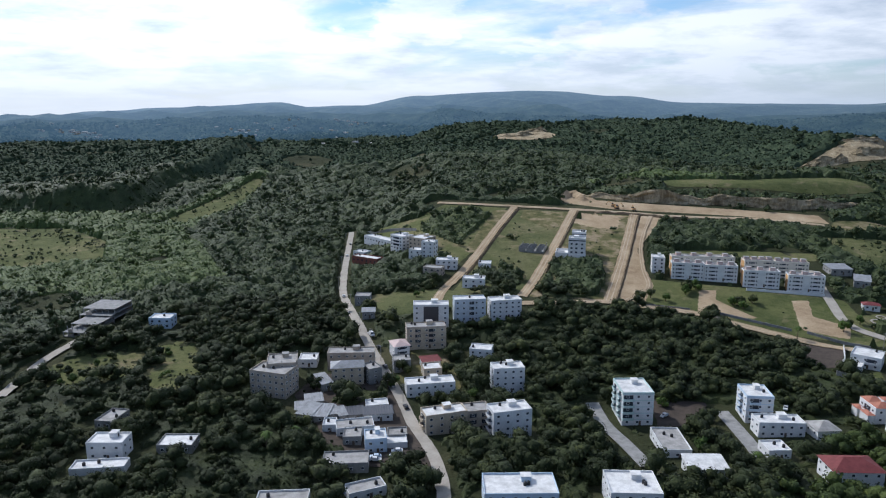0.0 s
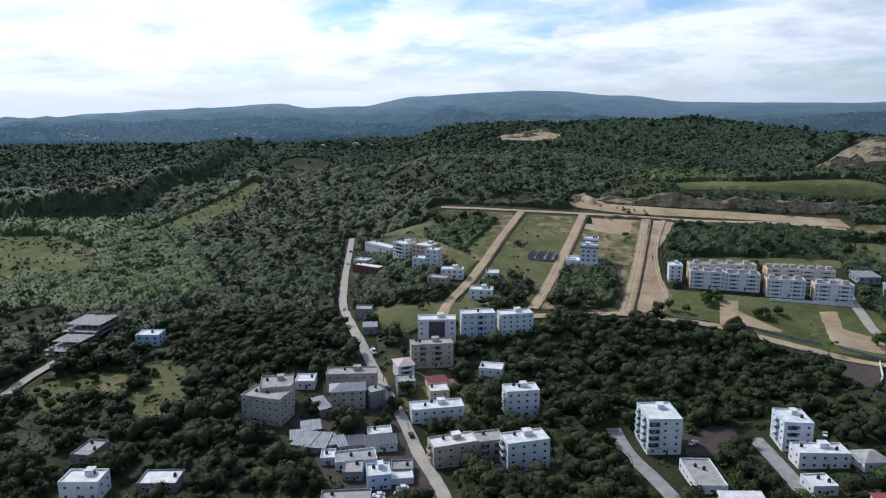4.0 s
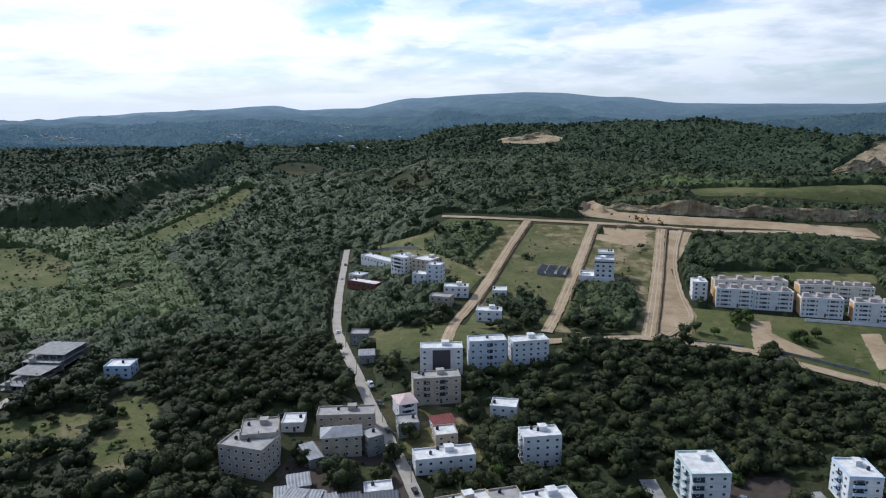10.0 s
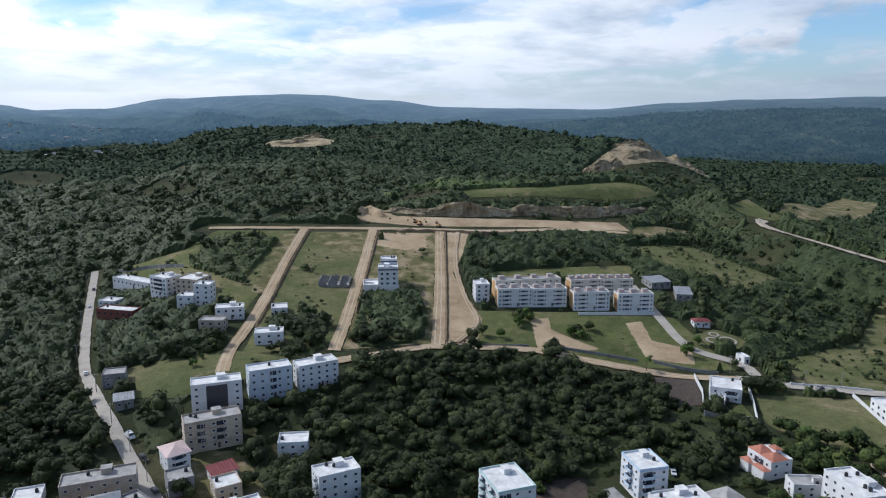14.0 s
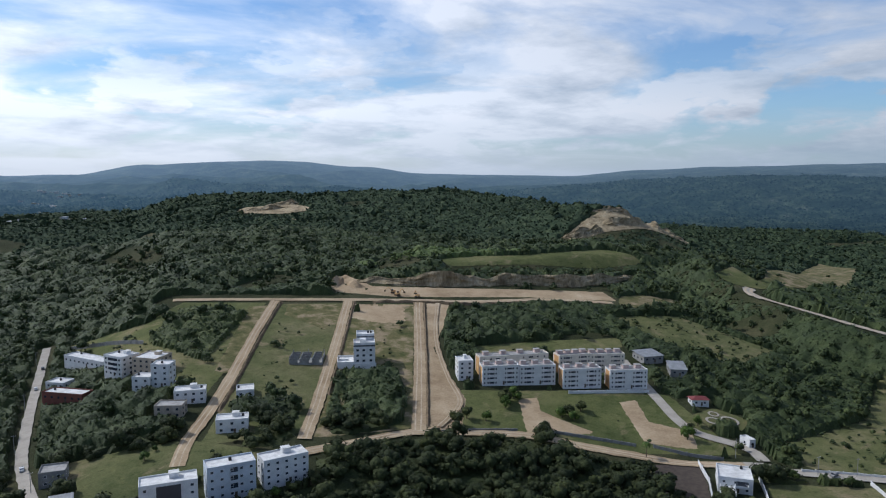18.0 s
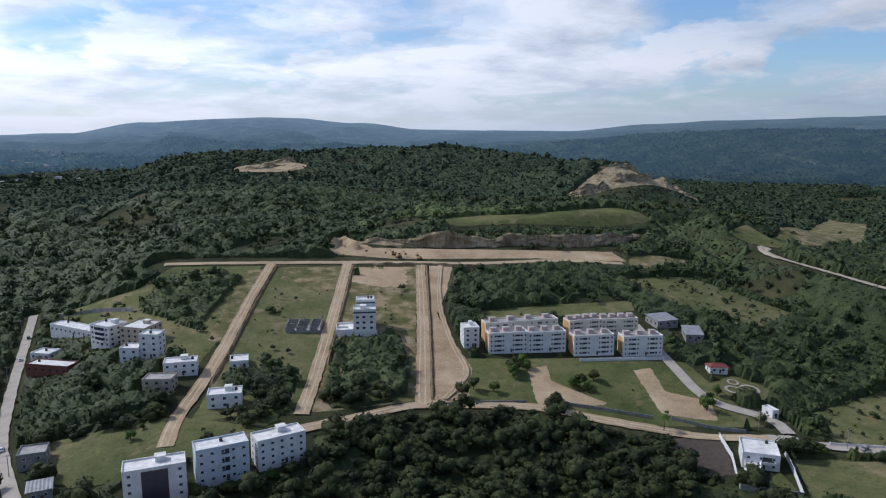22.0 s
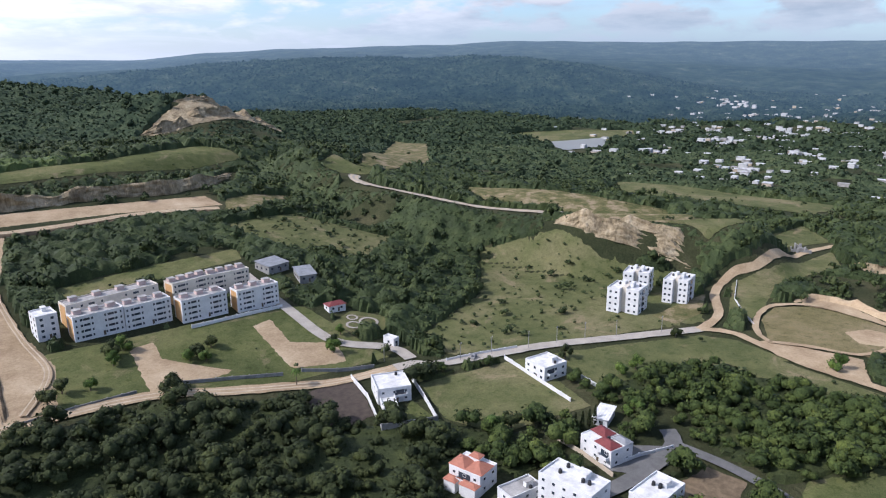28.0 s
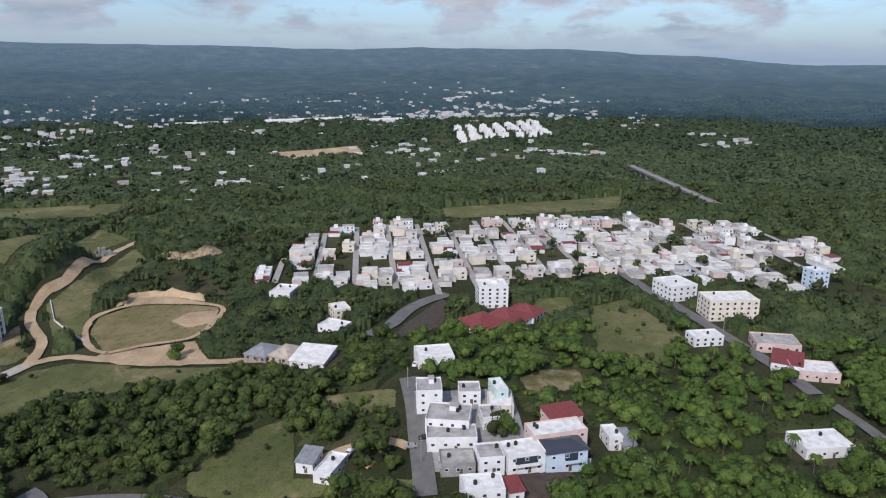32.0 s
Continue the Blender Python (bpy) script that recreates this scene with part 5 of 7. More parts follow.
lone_house(91.5, 490.5, -13)
house("apartment_block", "white four-storey housing block with orange stair walls", 163.1, 454.7, -11.2, 20.6, 8.5, 10.8, 4, columns=APT, hut=3, tanks=0, category="apartment block", group="housing estate blocks", win=(1.2, 1.0), hut_wall=PINK, ends=ORANGE, roof=ROOF_GREY)
house("apartment_block", "white four-storey housing block with orange stair walls", 183.6, 450.6, -11.2, 20.6, 8.5, 10.8, 4, columns=APT, hut=3, tanks=0, category="apartment block", group="housing estate blocks", win=(1.2, 1.0), hut_wall=PINK, ends=ORANGE, roof=ROOF_GREY)
house("apartment_block", "white four-storey housing block with orange stair walls", 206.0, 440.6, -11.5, 22.0, 8.5, 10.8, 4, columns=APT, hut=3, tanks=0, category="apartment block", group="housing estate blocks", win=(1.2, 1.0), hut_wall=PINK, ends=ORANGE, roof=ROOF_GREY)
house("apartment_block", "white four-storey housing block with orange stair walls", 231.2, 432.9, -13.9, 21.5, 8.5, 10.8, 4, columns=APT, hut=3, tanks=0, category="apartment block", group="housing estate blocks", win=(1.2, 1.0), hut_wall=PINK, ends=ORANGE, roof=ROOF_GREY)
house("apartment_block", "cream four-storey housing block behind the front row", 177.3, 467.2, -7.1, 41.4, 8.5, 10.8, 4, columns=APT, hut=4, tanks=0, hut_wall=PINK, ends=ORANGE, roof=ROOF_GREY, wall=CREAM, category="apartment block", group="housing estate blocks", win=(1.2, 1.0))
house("apartment_block", "cream four-storey housing block behind the front row", 212.6, 459.8, -5.5, 19.8, 8.5, 10.8, 4, columns=APT, hut=4, tanks=0, hut_wall=PINK, ends=ORANGE, roof=ROOF_GREY, wall=CREAM, category="apartment block", group="housing estate blocks", win=(1.2, 1.0))
house("apartment_block", "cream four-storey housing block behind the front row", 232.9, 456.3, -13.8, 20.9, 8.5, 10.8, 4, columns=APT, hut=4, tanks=0, hut_wall=PINK, ends=ORANGE, roof=ROOF_GREY, wall=CREAM, category="apartment block", group="housing estate blocks", win=(1.2, 1.0))
house("apartment_block", "white end block of the housing estate", 147.0, 466.3, -11.1, 8.3, 10.3, 10.8, 4, hut=1, tanks=0, category="apartment block", group="housing estate blocks")
house("shelter", "open shelter with grey sheet roof", 268.7, 463.1, -3.0, 13.8, 12.2, 4.0, 1, wall=CONCRETE, roof=METAL_ROOF, style="shed")
house("shelter", "open shelter with grey sheet roof", 273.4, 442.0, -28.8, 9.2, 14.0, 4.0, 1, wall=CONCRETE, roof=METAL_ROOF, style="shed")
house("pavilion", "round-edged pavilion with red roof", 257.0, 404.0, -20, 9.0, 6.0, 3.3, 1, roof=RED_TILE, style="hip", category="pavilion")
house("gatehouse", "small white gatehouse beside the drive", 249.6, 361.5, -2.7, 3.5, 6.5, 4.0, 1, tanks=0, category="gatehouse")
house("house", "white two-storey house with walled yard", 212.0, 330.5, -38.6, 13.3, 13.7, 6.4, 2, tanks=1, balcony=[(0, 0.18, 5.0, 1.6)])
house("garage", "low white annex with terrace roof", 202.6, 323.6, -38.6, 5.6, 8.6, 3.4, 1, tanks=0, category="garage")
house("house", "white two-storey villa with grey terrace roof", 263.3, 289.0, -110.7, 12.0, 12.2, 6.4, 2, hut=1, balcony=[(1, -0.2, 4, 1.4)])
house("house", "white villa with red hipped roofs", 219.6, 243.9, -111.7, 13.9, 10.0, 6.4, 2, parapet=0.4, tanks=1, balcony=[(0, 0.3, 4, 1.5)], hips=[(-0.26, 0.2, 0.46, 0.5, 0.0, RED_TILE), (0.2, -0.22, 0.5, 0.5, 0.0, RED_TILE), (0.3, 0.3, 0.4, 0.34, 0.3, METAL_ROOF)])
house("house", "white villa with terracotta hipped roofs", 182.2, 272.5, -91.9, 11.8, 9.3, 7.0, 2, parapet=0.4, tanks=1, balcony=[(0, 0, 5, 1.4)], hips=[(-0.27, -0.12, 0.5, 0.66, 0.0, ORANGE_TILE), (0.25, -0.08, 0.5, 0.72, 0.0, ORANGE_TILE), (-0.02, 0.26, 0.3, 0.3, 1.6, ORANGE_TILE), (-0.3, -0.68, 0.36, 0.32, -3.4, ORANGE_TILE), (0.25, -0.66, 0.5, 0.3, -3.2, ORANGE_TILE)])
house("house", "white house with dark roof terraces", 182.9, 256.0, -111.3, 6.8, 12.0, 5.0, 2, roof=ROOF_GREY, hut=1)
house("apartment_block", "bright white four-storey block with roof tanks", 186.1, 240.1, -98.2, 18.0, 10.2, 12.0, 4, hut=1, tanks=4, category="apartment block")
house("apartment_block", "white three-storey house with flat roof", 199.6, 220.1, -101.4, 9.4, 15.1, 8.0, 3, hut=1, tanks=3, category="apartment block")


def stepped_block(x, y, turn, w, d, h):
    """White four-storey block of two staggered wings with a stair core between them."""
    FOOT.append((x, y, radians(turn), w / 2 + 2, d / 2 + 2))
    t = thing("apartment_block", "white stepped apartment block with dark balconies in the meadow", "apartment block", pose(x, y, ground_z(x, y), 0, 0, turn), "meadow apartment blocks")
    fh = h / 4
    for x0, x1, y0, y1, k in ((-w / 2, -w * 0.08, -d / 2, d * 0.36, 0), (w * 0.08, w / 2, -d * 0.36, d / 2, 1)):
        part("wall", Shape().box(x0, y0, -1.5, x1, y1, h), WHITE, t)
        part("roof", Shape().box(x0 + 0.25, y0 + 0.25, h, x1 - 0.25, y1 - 0.25, h + 0.1), ROOF_WHITE, t)
        part("parapet", ring_wall((x1 - x0) / 2, (y1 - y0) / 2, 0.2, h + 0.003, h + 0.8), WHITE, t, "", pose((x0 + x1) / 2, (y0 + y1) / 2, 0))
        for f in range(4):
            z = f * fh + fh * 0.55
            for u in (0.28, 0.72):
                window(t, pose(x0 + (x1 - x0) * u, y0, z), 1.1, 1.1)
            side = x1 if k else x0
            for v in (0.18, 0.8):
                window(t, pose(side, y0 + (y1 - y0) * v, z, 0, 0, 90 if k else -90), 1.1, 1.1)
            e = 1 if k else -1
            m = (y0 + y1) / 2
            part("balcony_door", Shape().box(side - 0.05, m - 1.9, f * fh + 0.15, side + 0.05, m + 1.9, f * fh + fh * 0.85), GLASS, t)
            if f:
                b = Shape().box(min(side, side + e * 1.2), m - 2.1, f * fh - 0.15, max(side, side + e * 1.2), m + 2.1, f * fh)
                b.box(side + e * 1.1 - 0.06, m - 2.1, f * fh + 0.003, side + e * 1.1 + 0.06, m + 2.1, f * fh + 0.95)
                part("balcony", b, WHITE, t)
    part("stair_core", Shape().box(-w * 0.079, -d * 0.3, -1.5, w * 0.079, d * 0.3, h + 1.2), CREAM, t)
    part("stair_head", Shape().box(-w * 0.2, -d * 0.05, h + 0.11, -w * 0.082, d * 0.2, h + 2.6), WHITE, t)
    part("stair_head", Shape().box(w * 0.082, -d * 0.05, h + 0.11, w * 0.2, d * 0.2, h + 2.6), WHITE, t)
    for a, b in ((-0.3, 0.1), (0.34, 0.2)):
        c, q = math.cos(radians(turn)), math.sin(radians(turn))
        tank(x + c * a * w - q * b * d, y + q * a * w + c * b * d, ground_z(x, y) + h + 0.1)


stepped_block(356.4, 289.9, -89.6, 16.0, 16.2, 12.6)
stepped_block(386.9, 295.5, -82, 13.5, 15.4, 12.6)
stepped_block(386.7, 272.7, -88.1, 12.5, 17.0, 12.6)
house("house", "low house with grey sheet roof", 228.8, 149.1, -122.1, 5.7, 8.3, 3.6, 1, roof=METAL_ROOF, style="shed")
house("house", "low white house with solar panels on the roof", 222.2, 143.5, -129.0, 5.8, 12.4, 3.6, 1, panel=0)
house("house", "white three-storey street house with grey roof", 241.6, 104.6, -106.5, 8.9, 10.4, 9.0, 3, roof=ROOF_GREY, hut=1)
house("house", "white two-storey houses joined in a row", 227.8, 102.2, -116.4, 14.5, 12.1, 6.0, 2, roof=ROOF_GREY, hut=1, tanks=2)
house("house", "low pale house with flat roof", 219.0, 104.6, -108.1, 16.2, 8.5, 5.0, 1, roof=ROOF_GREY, tanks=2)
house("house", "low grey-roofed house beside the street", 208.2, 106.8, -105.8, 10.7, 8.5, 4.0, 1, wall=CONCRETE, roof=ROOF_GREY)
house("house", "grey-white two-storey house beside the street", 205.3, 97.2, -101.2, 7.9, 8.5, 6.0, 2, roof=ROOF_GREY)
house("house", "white two-storey house with open balcony", 203.0, 87.0, -96.4, 12.1, 8.5, 7.0, 2, balcony=[(0, 0.0, 8, 1.4)], tanks=2)
house("house", "pale blue house with dark tiled roof", 200.9, 74.1, -96.1, 13.6, 8.5, 7.0, 2, wall=PALE_BLUE, roof=DARK_PANEL, style="hip", balcony=[(0, 0.1, 5, 1.4)])
house("apartment_house", "long pink-white three-storey house", 208.6, 72.3, -95.3, 18.6, 8.5, 8.5, 3, wall=PINK, tanks=2)
house("house", "pink house with dull red sheet roof", 218.7, 64.5, -91.8, 11.8, 8.5, 7.0, 2, roof=RED_TILE, style="shed", wall=PINK)
house("house", "white two-storey house with red annex roof", 192.7, 104.9, -103.4, 12.2, 8.5, 6.0, 2, tanks=2)
house("house", "white villa with stepped roofs among trees", 184.7, -16.0, -103.7, 17.4, 11.9, 4.0, 1, tanks=1)
house("apartment_block", "white five-storey block at the town edge", 355.5, 30.3, -104.4, 15.6, 14.0, 12.0, 5, hut=1, category="apartment block")
house("school_wing", "school wing with red hipped roof", 322.2, 50.2, -160.1, 19.4, 19.8, 3.4, 1, roof=RED_TILE, style="hip", category="school", group="school wings")
house("school_wing", "school wing with red hipped roof", 326.4, 34.4, -150.8, 18.9, 19.9, 3.4, 1, roof=RED_TILE, style="hip", category="school", group="school wings")
house("school_wing", "school wing with red hipped roof", 331.9, 21.7, -141.7, 16.3, 14.9, 3.4, 1, roof=RED_TILE, style="hip", category="school", group="school wings")
house("apartment_block", "cream four-storey block beside the street", 298.6, -77.1, -105.6, 25.8, 14.8, 11.0, 4, wall=CREAM, roof=ROOF_WHITE, per=3.4, category="apartment block")
house("apartment_block", "white three-storey block beside the street", 333.8, -71.4, -91.9, 16.4, 17.9, 9.0, 3, category="apartment block")
house("apartment_block", "pale blue four-storey block at the town edge", 321.0, -160.4, -97.2, 10.6, 9.3, 11.0, 4, wall=PALE_BLUE, category="apartment block")
house("house", "white house with flat roof at the street corner", 273.4, -41.8, -101.4, 14.5, 8.8, 5.0, 2)
house("house", "low house with weathered roof", 258.0, -68.5, -119.2, 19.1, 13.8, 4.5, 1, wall=PINK, roof=ROOF_GREY)
house("house", "low pink house with pale roofs", 229.4, -60.6, -121.5, 18.1, 12.3, 4.5, 1, wall=PINK)
house("house", "low house with red sheet roof", 239.4, -57.0, -138.0, 11.8, 13.1, 4.0, 1, roof=RED_TILE, style="shed")
house("house", "white house with red porch and solar panels", 277.1, 90.4, -99.8, 14.7, 13.2, 5.0, 1, tanks=1)
house("house", "low house with pale roof beside the street", -25.9, 211.9, 24.1, 12.9, 6.5, 3.5, 1, roof=ROOF_GREY)
house("house", "white three-storey house with pale blue top", 24.9, 206.3, 0.9, 23.6, 12.7, 8.0, 3, wall=PALE_BLUE, hut=1, tanks=3)
house("house", "white two-storey house with stair head", 61.9, 207.8, -2.1, 16.5, 14.2, 8.0, 3, hut=1, tanks=2)
house("house", "white house with dull red roof", 142.3, 223.0, -1.7, 17.0, 11.3, 6.0, 2, roof=RED_TILE, style="hip")
house("house", "low house with weathered grey roof", -51.7, 205.0, 4.1, 16.6, 6.5, 3.5, 1, roof=ROOF_GREY)
house("house", "white house with grey sheet roof", 242.2, 89.1, -108.4, 7.7, 8.5, 5.0, 2, roof=ROOF_GREY)
house("house", "narrow pale green two-storey house", 239.3, 79.0, -96.0, 4.6, 9.5, 7.0, 2, wall=AQUA)
house("house", "cream house with roof terrace", 234.0, 80.5, -110.2, 8.8, 10.7, 4.0, 1, wall=CREAM)
house("house", "white two-storey house with grey roof", 225.9, 87.9, -102.4, 6.7, 8.9, 5.0, 2, roof=ROOF_GREY)
house("house", "small white house among trees", 208.2, 51.1, -100.7, 4.8, 8.5, 5.0, 2)
house("shed", "grey sheet-roofed shed among trees", 206.1, 47.2, -102.1, 4.5, 9.5, 3.0, 1, roof=METAL_ROOF, style="shed", wall=CONCRETE)
house("house", "low annex with dull red roof", 190.9, 95.8, -94.4, 4.3, 6.9, 4.0, 1, roof=RED_TILE, style="shed")
house("house", "wide white house with stepped roofs", 409.2, 133.0, -120.4, 12.0, 15.0, 3.6, 1, tanks=2)
house("house", "low white house behind trees", 343.6, 117.8, -135.4, 13.0, 10.0, 3.6, 1)
house("house", "cream house with flat roof", 363.7, 111.3, -85.5, 8.6, 11.0, 5.6, 2, wall=CREAM)
house("shed", "open shed with grey roof beside the lane", 324.4, 153.3, -131.2, 11.1, 13.0, 3.0, 1, roof=METAL_ROOF, style="hip", wall=CONCRETE)
house("shed", "shed with brown thatched roof", 317.9, 143.9, -132.6, 10.2, 13.1, 3.0, 1, roof=TAN, style="hip", wall=TAN)
house("shed", "long pale roofed stand beside the lane", 307.4, 134.3, -122.4, 15.2, 15.3, 3.0, 1, roof=ROOF_WHITE, style="shed")
house("shed", "low house with grey sheet roof", -54.6, 300.3, 30.1, 4.8, 10.6, 4.0, 1, wall=CONCRETE, roof=METAL_ROOF, style="shed", seen=(0,))
house("shed", "low house with grey sheet roof", -55.8, 282.7, 15.3, 7.2, 7.1, 3.0, 1, wall=CONCRETE, roof=METAL_ROOF, style="shed", seen=(0,))
house("shed", "low house with grey sheet roof", -58.9, 274.9, 11.8, 6.3, 6.5, 3.0, 1, wall=CONCRETE, roof=METAL_ROOF, style="shed", seen=(0,))
house("shed", "low house with grey sheet roof", -42.2, 270.5, 21.2, 3.1, 7.5, 3.0, 1, wall=CONCRETE, roof=METAL_ROOF, style="shed", seen=(0,))
house("house", "low house with dark sheet roof", -36.6, 271.5, 12.0, 6.7, 6.7, 3.0, 1, wall=CONCRETE, roof=DARK_PANEL, style="shed", seen=(0,))
house("garage", "flat white car port beside the lawn", -18.0, 248.4, 9.4, 8.1, 6.5, 2.8, 1, tanks=0, seen=())
house("house", "low house with wide weathered grey roof", -34.8, 230.2, 4.0, 16.3, 9.2, 4.0, 1, wall=CONCRETE, roof=ROOF_GREY, tanks=1)
house("house", "house with pale hipped roof", 152.0, 259.2, 3.8, 9.0, 8.7, 4.0, 1, roof=ROOF_GREY, style="hip")
house("terrace", "white tiled terrace with black tanks", -121.0, 225.7, 6.4, 18.5, 6.5, 3.0, 1, tanks=2, seen=(), category="terrace")
house("shed", "low shed with white sheet roof", 240.8, 253.5, -83.9, 5.2, 9.5, 3.0, 1, roof=ROOF_WHITE, style="shed")


# ---- the town ----


def cabin_meshes():
    """Meshes for the small town houses, shared by all that look alike."""
    kinds = []
    for k, (w, d, h, wall, roof) in enumerate([(9.0, 8.4, 3.0, WHITE, TOWN_ROOF), (8.2, 9.2, 3.0, TOWN_WALL, ROOF_GREY), (8.8, 7.4, 5.6, TOWN_WALL, TOWN_ROOF), (8.0, 8.4, 5.7, CREAM, TOWN_ROOF),
                                               (7.2, 7.6, 2.8, CONCRETE, ROOF_GREY), (9.4, 8.4, 3.1, PINK, TOWN_ROOF), (8.4, 8.8, 5.7, TOWN_WALL, ROOF_GREY), (8.2, 7.2, 2.8, WHITE, RED_TILE),
                                               (8.8, 8.8, 8.2, TOWN_WALL, TOWN_ROOF), (7.4, 7.6, 2.9, PALE_BLUE, TOWN_ROOF)]):
        w, d = w * 0.84, d * 0.84
        body = Shape().box(-w / 2, -d / 2, -1.5, w / 2, d / 2, h)
        slab = Shape().box(-w / 2 - 0.15, -d / 2 - 0.15, h, w / 2 + 0.15, d / 2 + 0.15, h + 0.22)
        rim = ring_wall(w / 2 + 0.1, d / 2 + 0.1, 0.2, h + 0.2, h + 0.55)
        pent = Shape().box(-1.6, -0.6, h + 0.22, 1.4, 2.4, h + 2.2)
        pane = Shape().box(-0.65, -0.06, -0.55, 0.65, 0.04, 0.55).mesh("window", GLASS)
        kinds.append((w, d, h, body.mesh("wall", wall), slab.mesh("roof", roof), rim.mesh("parapet", wall), pent.mesh("stair_head", wall), pane))
    return kinds


CABINS = cabin_meshes()
CABIN_WORDS = ["low white town house with white roof", "low white town house with weathered roof", "two-storey white town house with white roof", "two-storey cream town house with white roof",
               "low bare concrete town house", "low pink town house with white roof", "two-storey white town house with grey roof", "low white town house with red roof",
               "three-storey white town house with flat roof", "low pale blue town house with white roof"]


def cabin(x, y, turn, k, rng, group="houses of the town", wide=8.4):
    w, d, h, body, slab, rim, pent, pane = CABINS[k]
    FOOT.append((x, y, radians(turn), w / 2 - 2.6, d / 2 - 2.6))
    t = thing("town_house", CABIN_WORDS[k], "house", pose(x, y, ground_z(x, y), 0, 0, turn) @ Matrix.Diagonal((wide / w, rng.uniform(7.4, 9.2) / d, 1, 1)), group)
    part("wall", body, None, t)
    part("roof", slab, None, t)
    if k in (0, 2, 6, 8):
        part("parapet", rim, None, t)
    if rng.random() < 0.16:
        part("stair_head", pent, None, t)
    for z in ([1.5] if h < 5 else [1.5, 4.2] if h < 8 else [1.5, 4.2, 6.9]):
        for u in (-0.2,):
            part("window", pane, None, t, "", pose(-w / 2, u * d, z, 0, 0, -90))
    return t


def town_plots():
    """Plots in rows along the town's streets, houses wall to wall and back to back."""
    rng = random.Random(8)
    ax, ay = 0.972, -0.235
    bx, by = 0.235, 0.972
    out = []
    for row in range(-30, 23):
        # two rows of houses back to back, then a street
        v = (row // 2) * 23.5 + (0.0 if row % 2 == 0 else 9.6)
        u = -40 + rng.uniform(-4, 4)
        n = 0
        while u < 330:
            w = rng.choice([6.2, 6.8, 7.4, 8.2, 9.4])
            n += 1
            if n % 9 == 0:
                u += 6.5
            x = 330 + ax * (u + w / 2) + bx * v
            y = 95 + ay * (u + w / 2) + by * v
            gap = noise.noise((x * 0.03, y * 0.03, 3)) > 0.15 or rng.random() < 0.13
            u += w + rng.choice([0.0, 0.3, 0.8, 2.0])
            if gap or not inside(x, y, TOWN_OUTLINE):
                continue
            x, y = x + rng.uniform(-1.2, 1.2), y + rng.uniform(-2.2, 2.2)
            if any(abs(x - p) + abs(y - q) < a + b + 8 for p, q, _, a, b in FOOT[:140] if abs(x - p) < 40):
                continue
            out.append((math.hypot(x - 20, y - 170), x, y, w, row % 2, rng.random()))
    return sorted(out)


def town():
    rng = random.Random(9)
    turn = math.degrees(math.atan2(-0.235, 0.972))
    plots = town_plots()
    rest = Shape()
    for n, (_, x, y, w, side, pick) in enumerate(plots):
        k = int(pick * 18)
        k = [0, 0, 0, 1, 1, 0, 3, 4, 5, 6, 7, 5, 9, 0, 2, 0, 1, 5][k]
        a = turn + rng.uniform(-7, 7) + 180 * side
        if n < 250:
            cabin(x, y, a, k, rng, wide=w)
            continue
        d, h = rng.uniform(7.4, 9.2), rng.choice([2.9, 2.9, 3.0, 3.1, 3.2, 5.6, 5.8])
        FOOT.append((x, y, radians(a), w / 2 - 2.6, d / 2 - 2.6))
        z = ground_z(x, y)
        m = pose(x, y, z, 0, 0, a)
        b = Shape().box(-w / 2, -d / 2, -1.5, w / 2, d / 2, h, rng.choice([0, 0, 1, 2, 3]))
        b.box(-w / 2 - 0.15, -d / 2 - 0.15, h, w / 2 + 0.15, d / 2 + 0.15, h + 0.25, rng.choice([4, 4, 5]))
        if rng.random() < 0.35:
            c = rng.uniform(-0.3, 0.2) * w
            b.box(c - 1.4, -1.5, h + 0.25, c + 1.4, 1.5, h + 2.4, 0)
        if rng.random() < 0.4:
            b.drum(rng.uniform(-0.3, 0.3) * w, 2.2, h + 0.25, h + 1.5, 0.55, 8, slot=6)
        for f in range(max(1, int(h / 2.8))):
            for c in (-0.3, 0.05, 0.3):
                b.box(-w / 2 - 0.05, c * d - 0.55, 0.9 + f * 2.8, -w / 2 + 0.03, c * d + 0.55, 2.1 + f * 2.8, 7)
                b.box(c * w - 0.55, -d / 2 - 0.05, 0.9 + f * 2.8, c * w + 0.55, -d / 2 + 0.03, 2.1 + f * 2.8, 7)
        q = len(rest.v)
        rest.v.extend((m @ Vector(p))[:] for p in b.v)
        rest.f.extend(tuple(i + q for i in f) for f in b.f)
        rest.m.extend(b.m)
    ob = new("town_quarter", rest.mesh("town_quarter", WHITE, TOWN_WALL, CREAM, PINK, TOWN_ROOF, ROOF_GREY, TANK, GLASS))
    tagged(ob, "farther rows of small white and cream town houses", "houses", kind="stuff")


town()


# ---- the far plain: villages, works, bridge ----
VILLAGES = [(1259, 506), (1252, 330), (1180, 192), (1464, 646), (983, 368), (868, 123), (1529, 544), (1458, 60), (1049, -219), (1053, -383), (1534, -784), (1260, -800),
            (1017, -666), (1057, -777), (1135, -173), (1109, 543), (1323, 515), (1336, 423), (1184, 337), (1007, 390), (1548, 336), (1500, -560), (1600, -250), (-529, 1700)]
NORTH_VILLAGES = [(-480, 1690), (-208, 1640), (-121, 1660), (-700, 1500), (-640, 1640), (-300, 1700), (90, 1700)]

